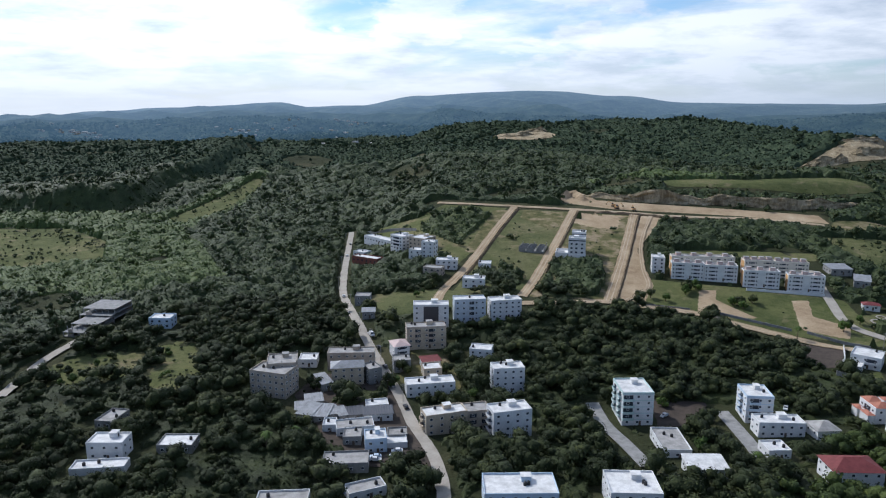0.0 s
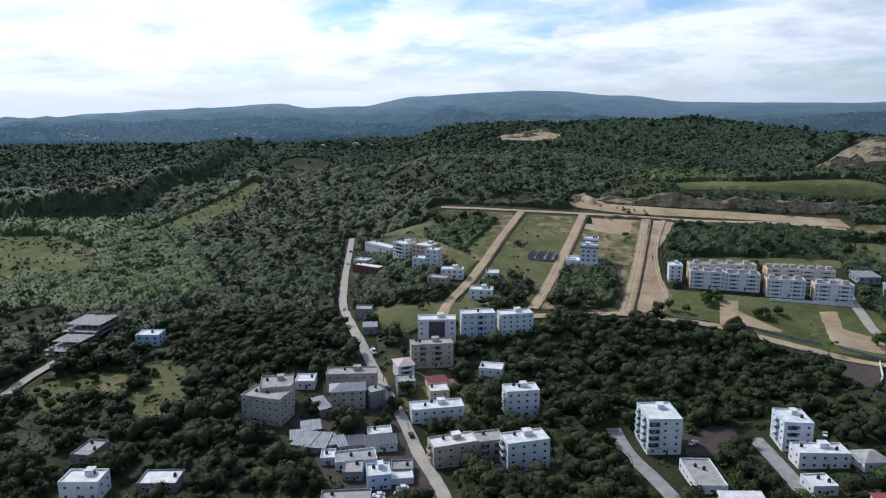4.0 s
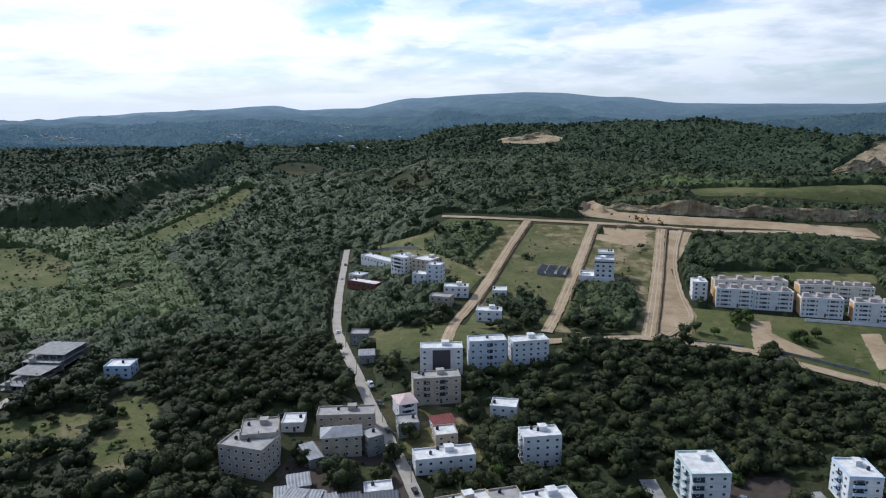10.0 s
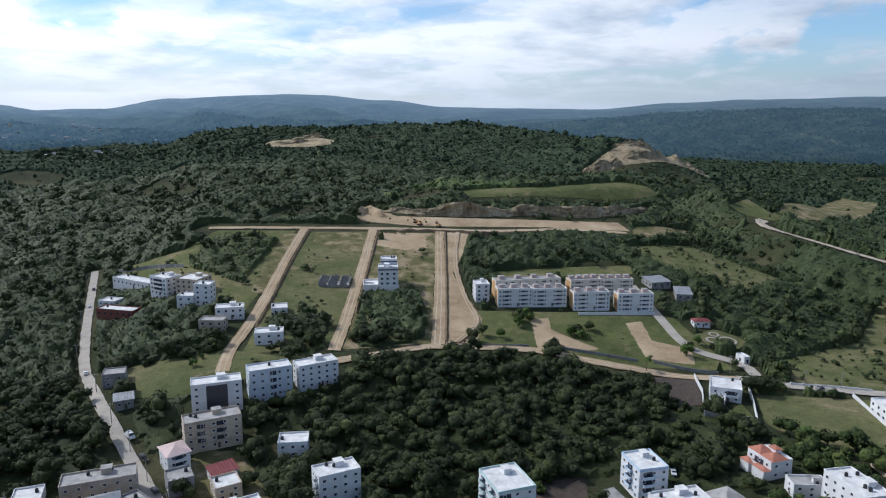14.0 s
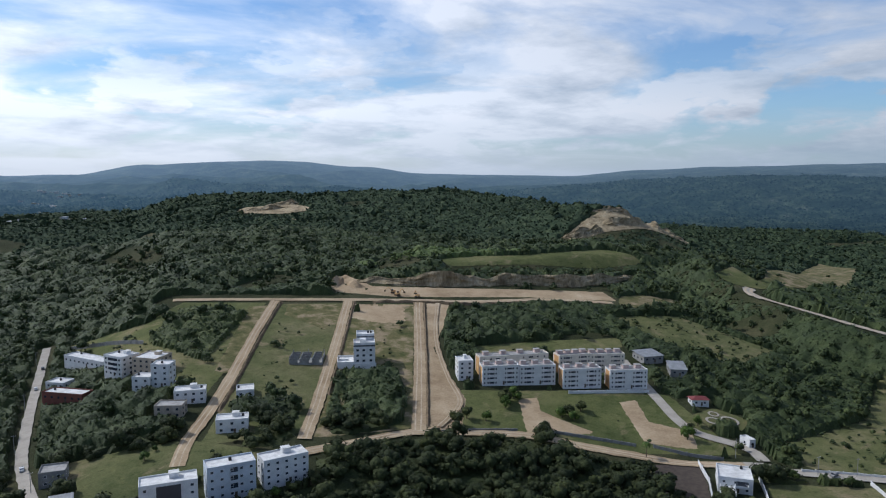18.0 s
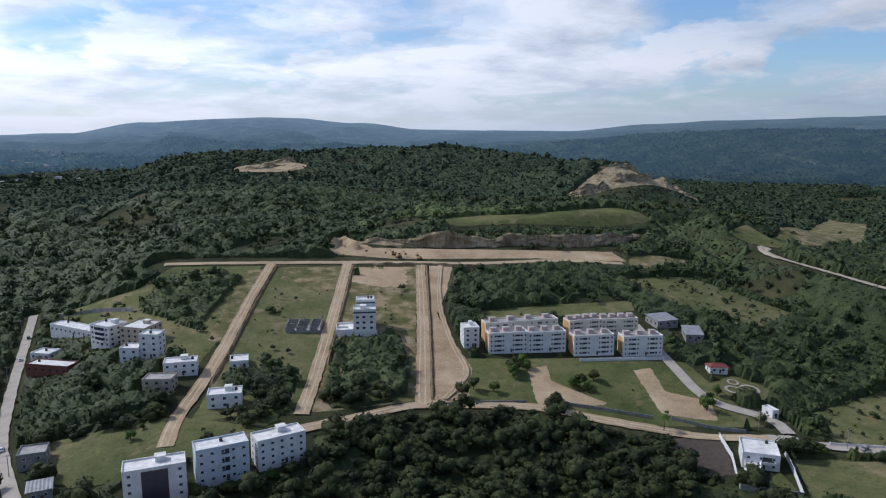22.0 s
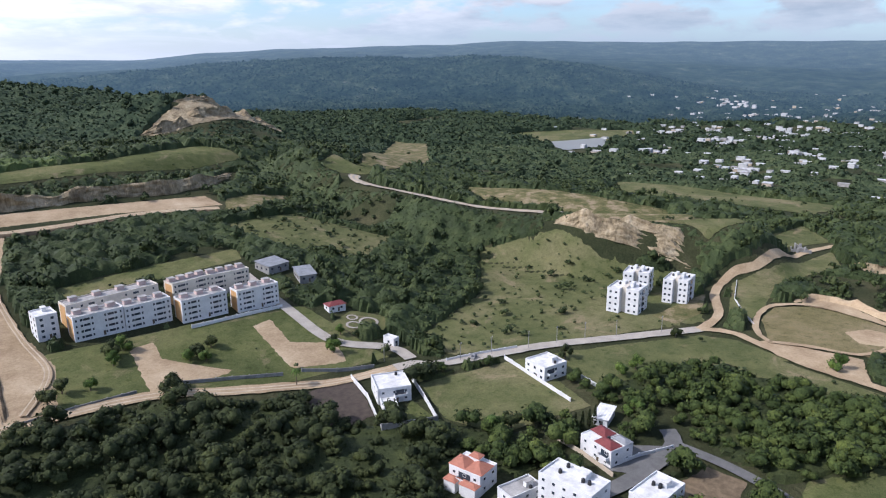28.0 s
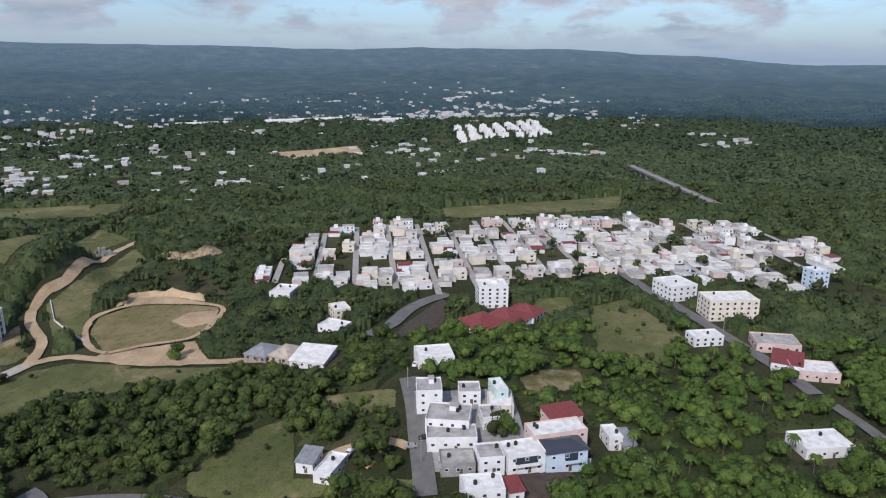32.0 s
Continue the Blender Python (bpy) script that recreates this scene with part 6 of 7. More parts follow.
BLOCKS = [(2330, -700), (2350, -730), (2250, -1010), (2240, -1040), (1960, -560), (1900, -520)]  # taller white blocks
DISTANT = [(1900, -430), (1800, -520), (1760, -640), (1700, -760), (2000, -800), (1850, -250), (1600, 420), (1450, 420), (1700, 250), (1977, 500), (2218, 300), (2075, -643), (2249, -1079), (1934, -101), (2500, 100), (2400, -300), (2700, -900), (2100, 650), (-633, 2200), (-1082, 2068), (-300, 2400)]


def far_houses():
    rng = random.Random(3)
    s = Shape()
    body = [Shape().box(-0.5, -0.5, -0.5, 0.5, 0.5, 1.0).mesh("wall", m) for m in (FAR_WALL, ROOF_GREY, BEIGE)]
    lid = [Shape().box(-0.53, -0.53, 1.0, 0.53, 0.53, 1.1).mesh("roof", m) for m in (FAR_WALL, ROOF_GREY)]
    single = 0
    for centres, many, reach in ((VILLAGES, 20, 150), (NORTH_VILLAGES, 16, 90), (DISTANT, 40, 260)):
        for cx, cy in centres:
            for _ in range(many):
                a = rng.uniform(0, math.tau)
                q = reach * abs(rng.gauss(0, 0.62))
                x, y = cx + q * math.cos(a), cy + q * math.sin(a) * 1.2
                w, d, h = rng.uniform(6, 12), rng.uniform(6, 12), rng.choice([3.2, 3.4, 3.6, 4.0, 5.8])
                z = ground_z(x, y)
                wide = 14 if math.hypot(x, y) > 1650 else 4
                FOOT.append((x - 2, y, 0.0, w / 2 + wide, d / 2 + wide / 2))
                k = rng.choice([0, 0, 0, 0, 1, 2])
                if single < 100 and x < 1120 and y > -400:
                    single += 1
                    t = thing("village_house", "small pale flat-roofed house of a far village", "house", pose(x, y, z) @ Matrix.Diagonal((w, d, h, 1)), "far village houses")
                    part("wall", body[k], None, t)
                    part("roof", lid[rng.choice([0, 0, 1])], None, t)
                    continue
                s.box(x - w / 2, y - d / 2, z - 2, x + w / 2, y + d / 2, z + h, k)
                s.box(x - w / 2 - 0.3, y - d / 2 - 0.3, z + h, x + w / 2 + 0.3, y + d / 2 + 0.3, z + h + 0.4, rng.choice([0, 0, 1]))
    for cx, cy in BLOCKS:
        for _ in range(4):
            x, y = cx + rng.uniform(-40, 40), cy + rng.uniform(-40, 40)
            z = ground_z(x, y)
            s.box(x - 9, y - 8, z - 3, x + 9, y + 8, z + rng.uniform(8, 13), 0)
    ob = new("far_village", s.mesh("far_village", FAR_WALL, ROOF_GREY, BEIGE))
    tagged(ob, "scattered white houses of far villages", "houses", kind="stuff")


far_houses()


def estate():
    """White blocks of a far housing estate."""
    rng = random.Random(4)
    body = Shape().box(-9, -7, -3, 9, 7, 11).mesh("wall", WHITE)
    top = Shape().box(-9.2, -7.2, 11, 9.2, 7.2, 11.6).box(-2, -2, 11.6, 2, 2, 14).mesh("roof", ROOF_WHITE)
    for i in range(7):
        for j in range(6):
            u, v = i / 6, j / 5
            x = 1205 + 205 * v + 25 * u + rng.uniform(-3, 3)
            y = -285 - 70 * v - 185 * u + rng.uniform(-3, 3)
            t = thing("far_block", "white block of a far housing estate", "apartment block", pose(x, y, ground_z(x, y), 0, 0, -20), "far estate blocks")
            FOOT.append((x, y, radians(-20), 12, 10))
            part("wall", body, None, t)
            part("roof", top, None, t)


estate()


def works(x, y, turn, w, d, h, label):
    t = thing("warehouse", label, "warehouse", pose(x, y, ground_z(x, y), 0, 0, turn))
    FOOT.append((x, y, radians(turn), w / 2 + 8, d / 2 + 8))
    part("wall", Shape().box(-w / 2, -d / 2, -4, w / 2, d / 2, h), WHITE, t)
    n = 8
    for k in range(n):
        a, b = -w / 2 + w * k / n, -w / 2 + w * (k + 0.96) / n
        r = Shape()
        r.face([(a, -d / 2, h), (b, -d / 2, h), (b, 0, h + 2.5), (a, 0, h + 2.5)])
        r.face([(a, 0, h + 2.5), (b, 0, h + 2.5), (b, d / 2, h), (a, d / 2, h)])
        r.face([(a, -d / 2, h), (a, 0, h + 2.5), (a, d / 2, h)])
        r.face([(b, d / 2, h), (b, 0, h + 2.5), (b, -d / 2, h)])
        part("roof_bay", r, ROOF_WHITE, t)


works(1700, -90, 98, 190, 40, 8, "long white factory hall in the far plain")
works(1690, -260, 98, 120, 36, 8, "long white factory hall in the far plain")
works(1690, 140, 95, 120, 40, 7, "pale factory hall among far trees")


def bridge():
    a, b = Vector((847, -395)), Vector((525, -268))
    run = (b - a).length
    m = (a + b) / 2
    za, zb = ground_z(*a) + 5, ground_z(*b) + 4
    t = thing("bridge", "long grey concrete road bridge over the river woods", "bridge",
              pose(m.x, m.y, (za + zb) / 2, 0, math.degrees(math.atan2(za - zb, run)), math.degrees(math.atan2(b.y - a.y, b.x - a.x))))
    FOOT.append((m.x, m.y, math.atan2(b.y - a.y, b.x - a.x), run / 2, 3))
    part("deck", Shape().box(-run / 2, -4, -1.2, run / 2, 4, 0), CONCRETE, t)
    for s in (-1, 1):
        part("parapet", Shape().box(-run / 2, s * 4 - 0.2, 0.003, run / 2, s * 4 + 0.2, 1.1), CONCRETE, t)
    n = 12
    for k in range(n):
        x = -run / 2 + run * (k + 0.5) / n
        part("pier", Shape().box(x - 1, -3.5, -22, x + 1, 3.5, -1.203), CONCRETE, t)


bridge()


# ---- walls, banks, poles, vehicles ----


def wall_line(label, line, h, mat, thick=0.25, bay=6.0):
    """A garden wall that follows the land, bay by bay, with posts."""
    root = thing("garden_wall", label, "wall", pose(*line[0], ground_z(*line[0])))
    ox, oy = line[0]
    oz = ground_z(ox, oy)
    for (ax, ay), (bx, by) in zip(line, line[1:]):
        n = max(1, round(math.hypot(bx - ax, by - ay) / bay))
        for k in range(n):
            p = Vector((ax + (bx - ax) * k / n, ay + (by - ay) * k / n))
            q = Vector((ax + (bx - ax) * (k + 1) / n, ay + (by - ay) * (k + 1) / n))
            d = (q - p).normalized()
            s = Vector((-d.y, d.x)) * thick / 2
            zp, zq = ground_z(*p) - oz, ground_z(*q) - oz
            b = Shape()
            c = [p - s, q - s, q + s, p + s]
            zz = [zp, zq, zq, zp]
            lo = [(v.x - ox, v.y - oy, z - 0.6) for v, z in zip(c, zz)]
            hi = [(v.x - ox, v.y - oy, z + h) for v, z in zip(c, zz)]
            b.face(hi), b.face(lo[::-1])
            for i in range(4):
                j = (i + 1) % 4
                b.face([lo[i], lo[j], hi[j], hi[i]])
            part("wall_bay", b, mat, root)
            part("post", Shape().box(p.x - ox - 0.2, p.y - oy - 0.2, zp - 0.6, p.x - ox + 0.2, p.y - oy + 0.2, zp + h + 0.25), mat, root)
    return root


def bank(label, line, off, h, wide, mat=None):
    """A long heap of dug earth beside a road."""
    pts = smooth_line(line, 3.0)
    s = Shape()
    prof = [(-0.5, -0.3), (-0.25, 0.55), (0.0, 1.0), (0.22, 0.6), (0.5, -0.3)]
    for i, (x, y) in enumerate(pts):
        ax, ay = pts[max(i - 1, 0)]
        bx, by = pts[min(i + 1, len(pts) - 1)]
        q = math.hypot(bx - ax, by - ay)
        nx, ny = -(by - ay) / q, (bx - ax) / q
        end = min(1.0, i / 3, (len(pts) - 1 - i) / 3)
        for u, v in prof:
            o = off + u * wide * (1 + 0.4 * noise.noise((x * 0.2, y * 0.2, 6)))
            px, py = x + nx * o, y + ny * o
            lump = 1 + 0.7 * noise.noise((x * 0.17, y * 0.17, u * 3))
            s.v.append((px, py, ground_z(px, py) + 0.1 + v * h * lump * end))
    n = len(prof)
    s.f = [(i * n + k, i * n + k + 1, (i + 1) * n + k + 1, (i + 1) * n + k) for i in range(len(pts) - 1) for k in range(n - 1)]
    s.m = [0] * len(s.f)
    return tagged(new("earth_bank", s.mesh("earth_bank", mat or SOIL_BANK)), label, "earth bank", kind="structure")


def pole(x, y, h=9.0, turn=0.0):
    t = thing("utility_pole", "grey utility pole with crossarm beside the road", "pole", pose(x, y, ground_z(x, y), 0, 0, turn), "utility poles")
    part("shaft", Shape().drum(0, 0, -0.5, h, 0.16, 8, 0.1), POLE, t)
    part("crossarm", Shape().box(-1.0, -0.06, h - 0.7, 1.0, 0.06, h - 0.55), POLE, t)
    for a in (-0.85, 0.0, 0.85):
        part("insulator", Shape().drum(a, 0, h - 0.55, h - 0.35, 0.06, 6), WHITE, t)


def car(x, y, turn, paint, label, name="car", scale=(1.0, 1.0, 1.0)):
    L, B, H = 4.3 * scale[0], 1.75 * scale[1], 1.45 * scale[2]
    t = thing(name, label, name, pose(x, y, ground_z(x, y) + 0.62, 0, 0, turn), "parked vehicles")
    b = Shape()
    prof = [(-L / 2, 0.3), (-L / 2, 0.75), (-L * 0.26, 0.9), (-L * 0.12, H), (L * 0.26, H), (L * 0.4, 0.95), (L / 2, 0.9), (L / 2, 0.3)]
    for s in (-1, 1):
        face = [(u, s * B / 2 * (0.88 if v > 1 else 1.0), v) for u, v in prof]
        b.face(face if s < 0 else face[::-1])
    for (u0, v0), (u1, v1) in zip(prof, prof[1:] + prof[:1]):
        i0, i1 = (0.88 if v0 > 1 else 1.0), (0.88 if v1 > 1 else 1.0)
        b.face([(u0, -B / 2 * i0, v0), (u0, B / 2 * i0, v0), (u1, B / 2 * i1, v1), (u1, -B / 2 * i1, v1)])
    part("body", b, paint, t)
    part("windscreen", Shape().box(-L * 0.24, -B * 0.4, 0.97, -L * 0.14, B * 0.4, H - 0.06), GLASS, t)
    part("rear_window", Shape().box(L * 0.27, -B * 0.4, 1.0, L * 0.36, B * 0.4, H - 0.08), GLASS, t)
    for a in (-0.31, 0.31):
        for s in (-1, 1):
            w = Shape().drum(0, 0, -0.11, 0.11, 0.32, 12)
            part("wheel", w, TANK, t, "black tyre", pose(a * L, s * B * 0.44, 0.32, 90))


def palm(x, y, h, k):
    rng = random.Random(k)
    t = thing("palm", "tall palm with drooping green fronds", "palm tree", pose(x, y, ground_z(x, y), 0, 0, rng.uniform(0, 360)), "palms")
    s = Shape()
    lean = rng.uniform(-0.5, 0.5)
    for i in range(6):
        z0, z1 = h * i / 6, h * (i + 1) / 6
        s.drum(lean * (i / 6) ** 2, 0, z0 - (0.4 if i == 0 else 0), z1, 0.2 - 0.012 * i, 8, 0.19 - 0.012 * i)
    part("trunk", s, BARK, t)
    n = 15
    for i in range(n):
        a = i * math.tau / n + rng.uniform(-0.15, 0.15)
        up = rng.uniform(0.1, 0.9)
        L = rng.uniform(2.3, 3.2)
        f = Shape()
        d = Vector((math.cos(a), math.sin(a), 0))
        w = Vector((-d.y, d.x, 0))
        prev = None
        for q in range(5):
            r = q / 4
            c = Vector((lean, 0, h)) + d * L * r + Vector((0, 0, up * 1.6 * r - 2.6 * r * r))
            half = 0.42 * math.sin(math.pi * min(r * 0.9 + 0.12, 1)) + 0.03
            row = (c - w * half - Vector((0, 0, 0.25 * half)), c, c + w * half - Vector((0, 0, 0.25 * half)))
            if prev:
                f.face([prev[0], prev[1], row[1], row[0]])
                f.face([prev[1], prev[2], row[2], row[1]])
            prev = row
        part("frond", f, LEAF_LIGHT, t)



wall_line("low pale wall along the earth road", [(108.9, 407.8), (127.0, 405.8), (147.7, 401.5)], 1.2, CONCRETE)
wall_line("low pale wall along the green lots", [(158.0, 398.9), (179.0, 385.4), (195.5, 374.2)], 1.6, CONCRETE)
wall_line("low pale wall along the green lots", [(203.0, 371.2), (213.7, 361.5), (226.6, 351.9)], 1.6, CONCRETE)
wall_line("white wall at the foot of the housing blocks", [(194.2, 432.2), (215.8, 427.7), (239.0, 422.3)], 1.8, WHITE)
wall_line("white wall beside the gravel road", [(249.4, 330.1), (263.9, 321.8), (279.3, 311.8)], 1.5, WHITE)
wall_line("white yard wall of the road house", [(212.5, 352.1), (204.2, 336.1), (188.6, 315.4)], 2.2, WHITE)
wall_line("white yard wall of the road house", [(226.8, 331.9), (217.0, 318.1), (204.8, 302.3)], 2.2, WHITE)
wall_line("tall grey wall at the foot of the yard", [(188.6, 315.4), (197.0, 308.5), (204.8, 302.3)], 3.2, CONCRETE)
wall_line("white yard wall of the villa", [(266.0, 310.5), (254.0, 285.6), (246.5, 269.5)], 1.8, WHITE)
wall_line("white yard wall of the villa", [(268.1, 275.9), (262.5, 264.3)], 1.8, WHITE)
wall_line("white fence wall of the red-roofed villa", [(212.8, 239.4), (224.1, 234.2), (235.7, 226.3)], 1.6, WHITE)
wall_line("pale wall beside the lane", [(219.3, 261.9), (215.4, 250.5), (208.8, 236.9)], 1.6, BEIGE)
wall_line("white wall in front of the bare plot", [(313.7, 101.4), (308.3, 79.0)], 1.8, WHITE)
wall_line("street front wall with white posts", [(201.9, 91.1), (200.8, 79.9), (199.9, 64.0)], 1.3, WHITE)
wall_line("grey wall beside the villas", [(-77.2, 624.0), (-44.5, 590.1), (-21.8, 562.6)], 2.5, CONCRETE)
bank("heap of dark dug earth beside the dirt road", [(63.9, 620.6), (43.9, 560.9), (23.6, 495.4), (10.5, 454.6)], 4.6, 1.3, 2.6)
bank("heap of dark dug earth beside the dirt road", [(115.0, 610.7), (88.8, 532.2), (65.0, 461.3)], 4.6, 1.3, 2.6)
bank("heap of dark dug earth beside the dirt road", [(165.3, 599.4), (129.6, 493.2), (102.0, 413.8)], 4.6, 1.3, 2.6)
bank("heap of dug earth along the terrace edge", [(133.7, 612.2), (168.5, 603.4), (202.6, 591.7), (268.9, 583.5), (311.8, 567.3)], -6.0, 1.6, 3.4)
bank("heap of pale earth on the terrace", [(108.3, 646.7), (123.3, 666.9), (132.2, 642.8)], 0.0, 5.0, 12.0, DIRT)
pole(-84.2, 594.5)
pole(-76.4, 513.1)
pole(-70.1, 453.9)
pole(-55.3, 403.7)
pole(-46.0, 371.0)
pole(-37.8, 349.8)
pole(-30.9, 329.6)
pole(-23.5, 307.6)
pole(-17.5, 287.6)
pole(252.9, 325.1)
pole(266.8, 317.7)
pole(281.6, 307.2)
pole(294.2, 299.3)
pole(305.9, 290.6)
pole(317.5, 279.9)
pole(334.4, 264.0)
pole(233.8, 352.4)
pole(238.7, 110.6)
pole(256.2, 107.9)
pole(214.0, 116.6)
pole(227.7, 79.0)
pole(279.9, -58.7)
car(-17.2, 241.5, 5, WHITE, "white saloon parked in a yard", "car")
car(-23.1, 302.2, -72, POLE, "grey car on the main street", "car")
car(-33.4, 344.4, -70, TANK, "black car on the main street", "car")
car(-28.1, 322.6, -70, DARK_PANEL, "dark car on the main street", "car")
car(-16.0, 281.6, -72, TANK, "black car on the main street", "car")
car(-24.8, 236.5, 8, PALE_BLUE, "pale car under trees", "car")
car(-38.8, 359.8, -65, WHITE, "white delivery van on the main street", "van", (1.5, 1.15, 1.5))
car(-63.4, 431.9, -80, WHITE, "white car on the main street", "car")
car(258.2, 321.7, 15, POLE, "grey pick-up on the gravel road", "car")
car(275.1, 99.0, -30, WHITE, "white car in a yard", "car")
car(224.0, 112.0, -100, TANK, "black car in the street", "car")
car(221.8, 117.5, -100, POLE, "grey car in the street", "car")
car(227.8, 136.5, -40, WHITE, "white car beside a house", "car")
car(218.8, 131.7, -60, ORANGE, "rusty car in the grass", "car")
car(-76.6, 545.3, -80, WHITE, "white car on the main street", "car")
car(-79.0, 583.6, -80, DARK_PANEL, "dark car on the main street", "car")
palm(194.1, 364.8, 7.2, 1)
palm(246.6, -9.0, 7.9, 2)
palm(254.8, -11.1, 8.6, 3)
palm(249.7, -26.0, 9.3, 4)
palm(225.1, 14.4, 7.0, 5)
palm(244.3, -77.2, 7.7, 6)
palm(210.4, -16.0, 8.4, 7)
palm(189.9, 20.1, 9.1, 8)
palm(195.3, 38.3, 6.8, 9)
palm(185.0, 37.5, 7.5, 10)
palm(181.5, 46.7, 8.2, 11)
palm(202.6, 18.7, 8.9, 12)
palm(185.9, 51.7, 6.6, 13)
palm(179.6, 20.2, 7.3, 14)
palm(172.6, -0.2, 8.0, 15)
palm(200.9, 47.5, 8.7, 16)
palm(182.6, -1.2, 9.4, 17)
palm(210.2, -57.9, 7.1, 18)
palm(230.1, -1.3, 7.8, 19)
palm(-56.0, 244.2, 8.5, 20)
palm(-65.3, 238.1, 9.2, 21)
palm(-20.0, 339.6, 6.9, 22)
palm(112.7, 230.4, 7.6, 23)
palm(208.1, 281.6, 8.3, 24)


def shell(x, y, turn, w, d):
    """Bare block walls of a house begun and left."""
    t = thing("building_shell", "dark grey block walls of an unfinished house", "building shell", pose(x, y, ground_z(x, y) + 0.2, 0, 0, turn))
    FOOT.append((x, y, radians(turn), w / 2 + 1, d / 2 + 1))
    part("floor_slab", Shape().box(-w / 2, -d / 2, -1.2, w / 2, d / 2, 0.25), CONCRETE, t)
    for u in (-0.5, -0.18, 0.2, 0.5):
        part("wall", Shape().box(u * w - 0.12, -d / 2, 0.253, u * w + 0.12, d / 2, 2.6), CONCRETE, t)
    for v in (-0.5, -0.1, 0.25, 0.5):
        for u0, u1 in ((-0.49, -0.24), (-0.17, 0.1), (0.21, 0.42)):
            part("wall", Shape().box(u0 * w + 0.13, v * d - 0.12 * (1 if v < 0.4 else 2), 0.253, u1 * w, v * d + 0.12, 2.5), CONCRETE, t)
    for u in (-0.48, 0.0, 0.48):
        for v in (-0.45, 0.45):
            part("column", Shape().box(u * w - 0.2, v * d - 0.2, 2.6, u * w + 0.2, v * d + 0.2, 4.2), CONCRETE, t)




def excavator(x, y, turn, k):
    t = thing("excavator", "orange tracked excavator working on the earth terrace", "excavator", pose(x, y, ground_z(x, y) + 0.5, 0, 0, turn), "excavators")
    for s in (-1, 1):
        part("track", Shape().box(-1.9, s * 1.15 - 0.3, 0.1, 1.9, s * 1.15 + 0.3, 0.9).box(-1.5, s * 1.15 - 0.3, 0, 1.5, s * 1.15 + 0.3, 0.1), TANK, t)
    part("body", Shape().box(-1.8, -1.3, 1.0, 1.6, 1.3, 2.1).box(-1.8, -1.3, 2.1, -0.6, 1.3, 2.4), ORANGE, t)
    part("cab", Shape().box(0.1, 0.2, 2.103, 1.5, 1.25, 3.1), GLASS, t)
    arm = Shape()
    for (x0, z0), (x1, z1) in (((1.2, 2.0), (4.0, 4.6)), ((4.0, 4.6), (6.4, 2.6))):
        arm.face([(x0, -0.25, z0 - 0.3), (x1, -0.25, z1 - 0.2), (x1, -0.25, z1 + 0.2), (x0, -0.25, z0 + 0.3)])
        arm.face([(x0, 0.25, z0 + 0.3), (x1, 0.25, z1 + 0.2), (x1, 0.25, z1 - 0.2), (x0, 0.25, z0 - 0.3)])
        arm.face([(x0, -0.25, z0 + 0.3), (x1, -0.25, z1 + 0.2), (x1, 0.25, z1 + 0.2), (x0, 0.25, z0 + 0.3)])
        arm.face([(x0, 0.25, z0 - 0.3), (x1, 0.25, z1 - 0.2), (x1, -0.25, z1 - 0.2), (x0, -0.25, z0 - 0.3)])
    part("boom", arm, ORANGE, t)
    part("bucket", Shape().box(5.8, -0.6, 1.2, 6.9, 0.6, 2.5), SOIL_BANK, t)





def ruin(x, y):
    """Pale grey standing walls and pillars of a ruin in the grass."""
    rng = random.Random(2)
    t = thing("ruin", "cluster of pale grey ruined walls and pillars in dry grass", "ruin", pose(x, y, ground_z(x, y), 0, 0, 20))
    FOOT.append((x, y, 0.3, 9, 6))
    for k in range(16):
        a, b, h = rng.uniform(-8, 8), rng.uniform(-4.5, 4.5), rng.uniform(1.2, 4.2)
        w, d = rng.choice([(0.5, 0.5), (0.4, 2.2), (1.8, 0.4), (0.6, 0.6)])
        part("pillar" if w == d else "wall", Shape().box(a - w, b - d, -0.5, a + w, b + d, h), CONCRETE, t)


def ring_path(x, y, r, wide):
    s = Shape()
    n = 28
    for q in (r - wide / 2, r + wide / 2):
        for i in range(n):
            px, py = x + q * math.cos(i * math.tau / n), y + q * math.sin(i * math.tau / n)
            s.v.append((px, py, ground_z(px, py) + 0.62))
    s.f = [(i, (i + 1) % n, n + (i + 1) % n, n + i) for i in range(n)]
    s.m = [0] * n
    tagged(new("garden_path", s.mesh("garden_path", PALE_ROAD)), "pale curved garden path round a flower bed", "path", kind="structure")


patch("lawn", [(244, 394), (262, 398), (270, 382), (258, 371), (245, 378)], GRASS, "small ornamental garden beside the drive", lift=0.2, cell=1, rag=0.5)
ring_path(250.5, 385.5, 3.2, 1.2)
ring_path(258.5, 383.0, 4.2, 1.3)
ring_path(256.0, 391.5, 2.4, 1.0)
wall_line("low white wall along the curved road", [(437, 254), (405, 247.5), (386, 239), (370, 230)], 1.1, WHITE)
bank("pale heap of earth behind the ball field", [(420, 222), (430, 210), (428, 192), (412, 172)], 0.0, 3.0, 7.0, DIRT)
rock_face("pale rock face at the edge of the ravine", [(512, 206), (500, 192), (498, 174), (508, 158)], 9, lean=0.5, seed=41)
ruin(532, 236)
excavator(154.7, 616.7, 20, 0)
excavator(168.2, 609.7, 90, 1)
excavator(153.4, 623.6, 160, 2)
shell(67.1, 509.7, -16.7, 18.5, 16.0)
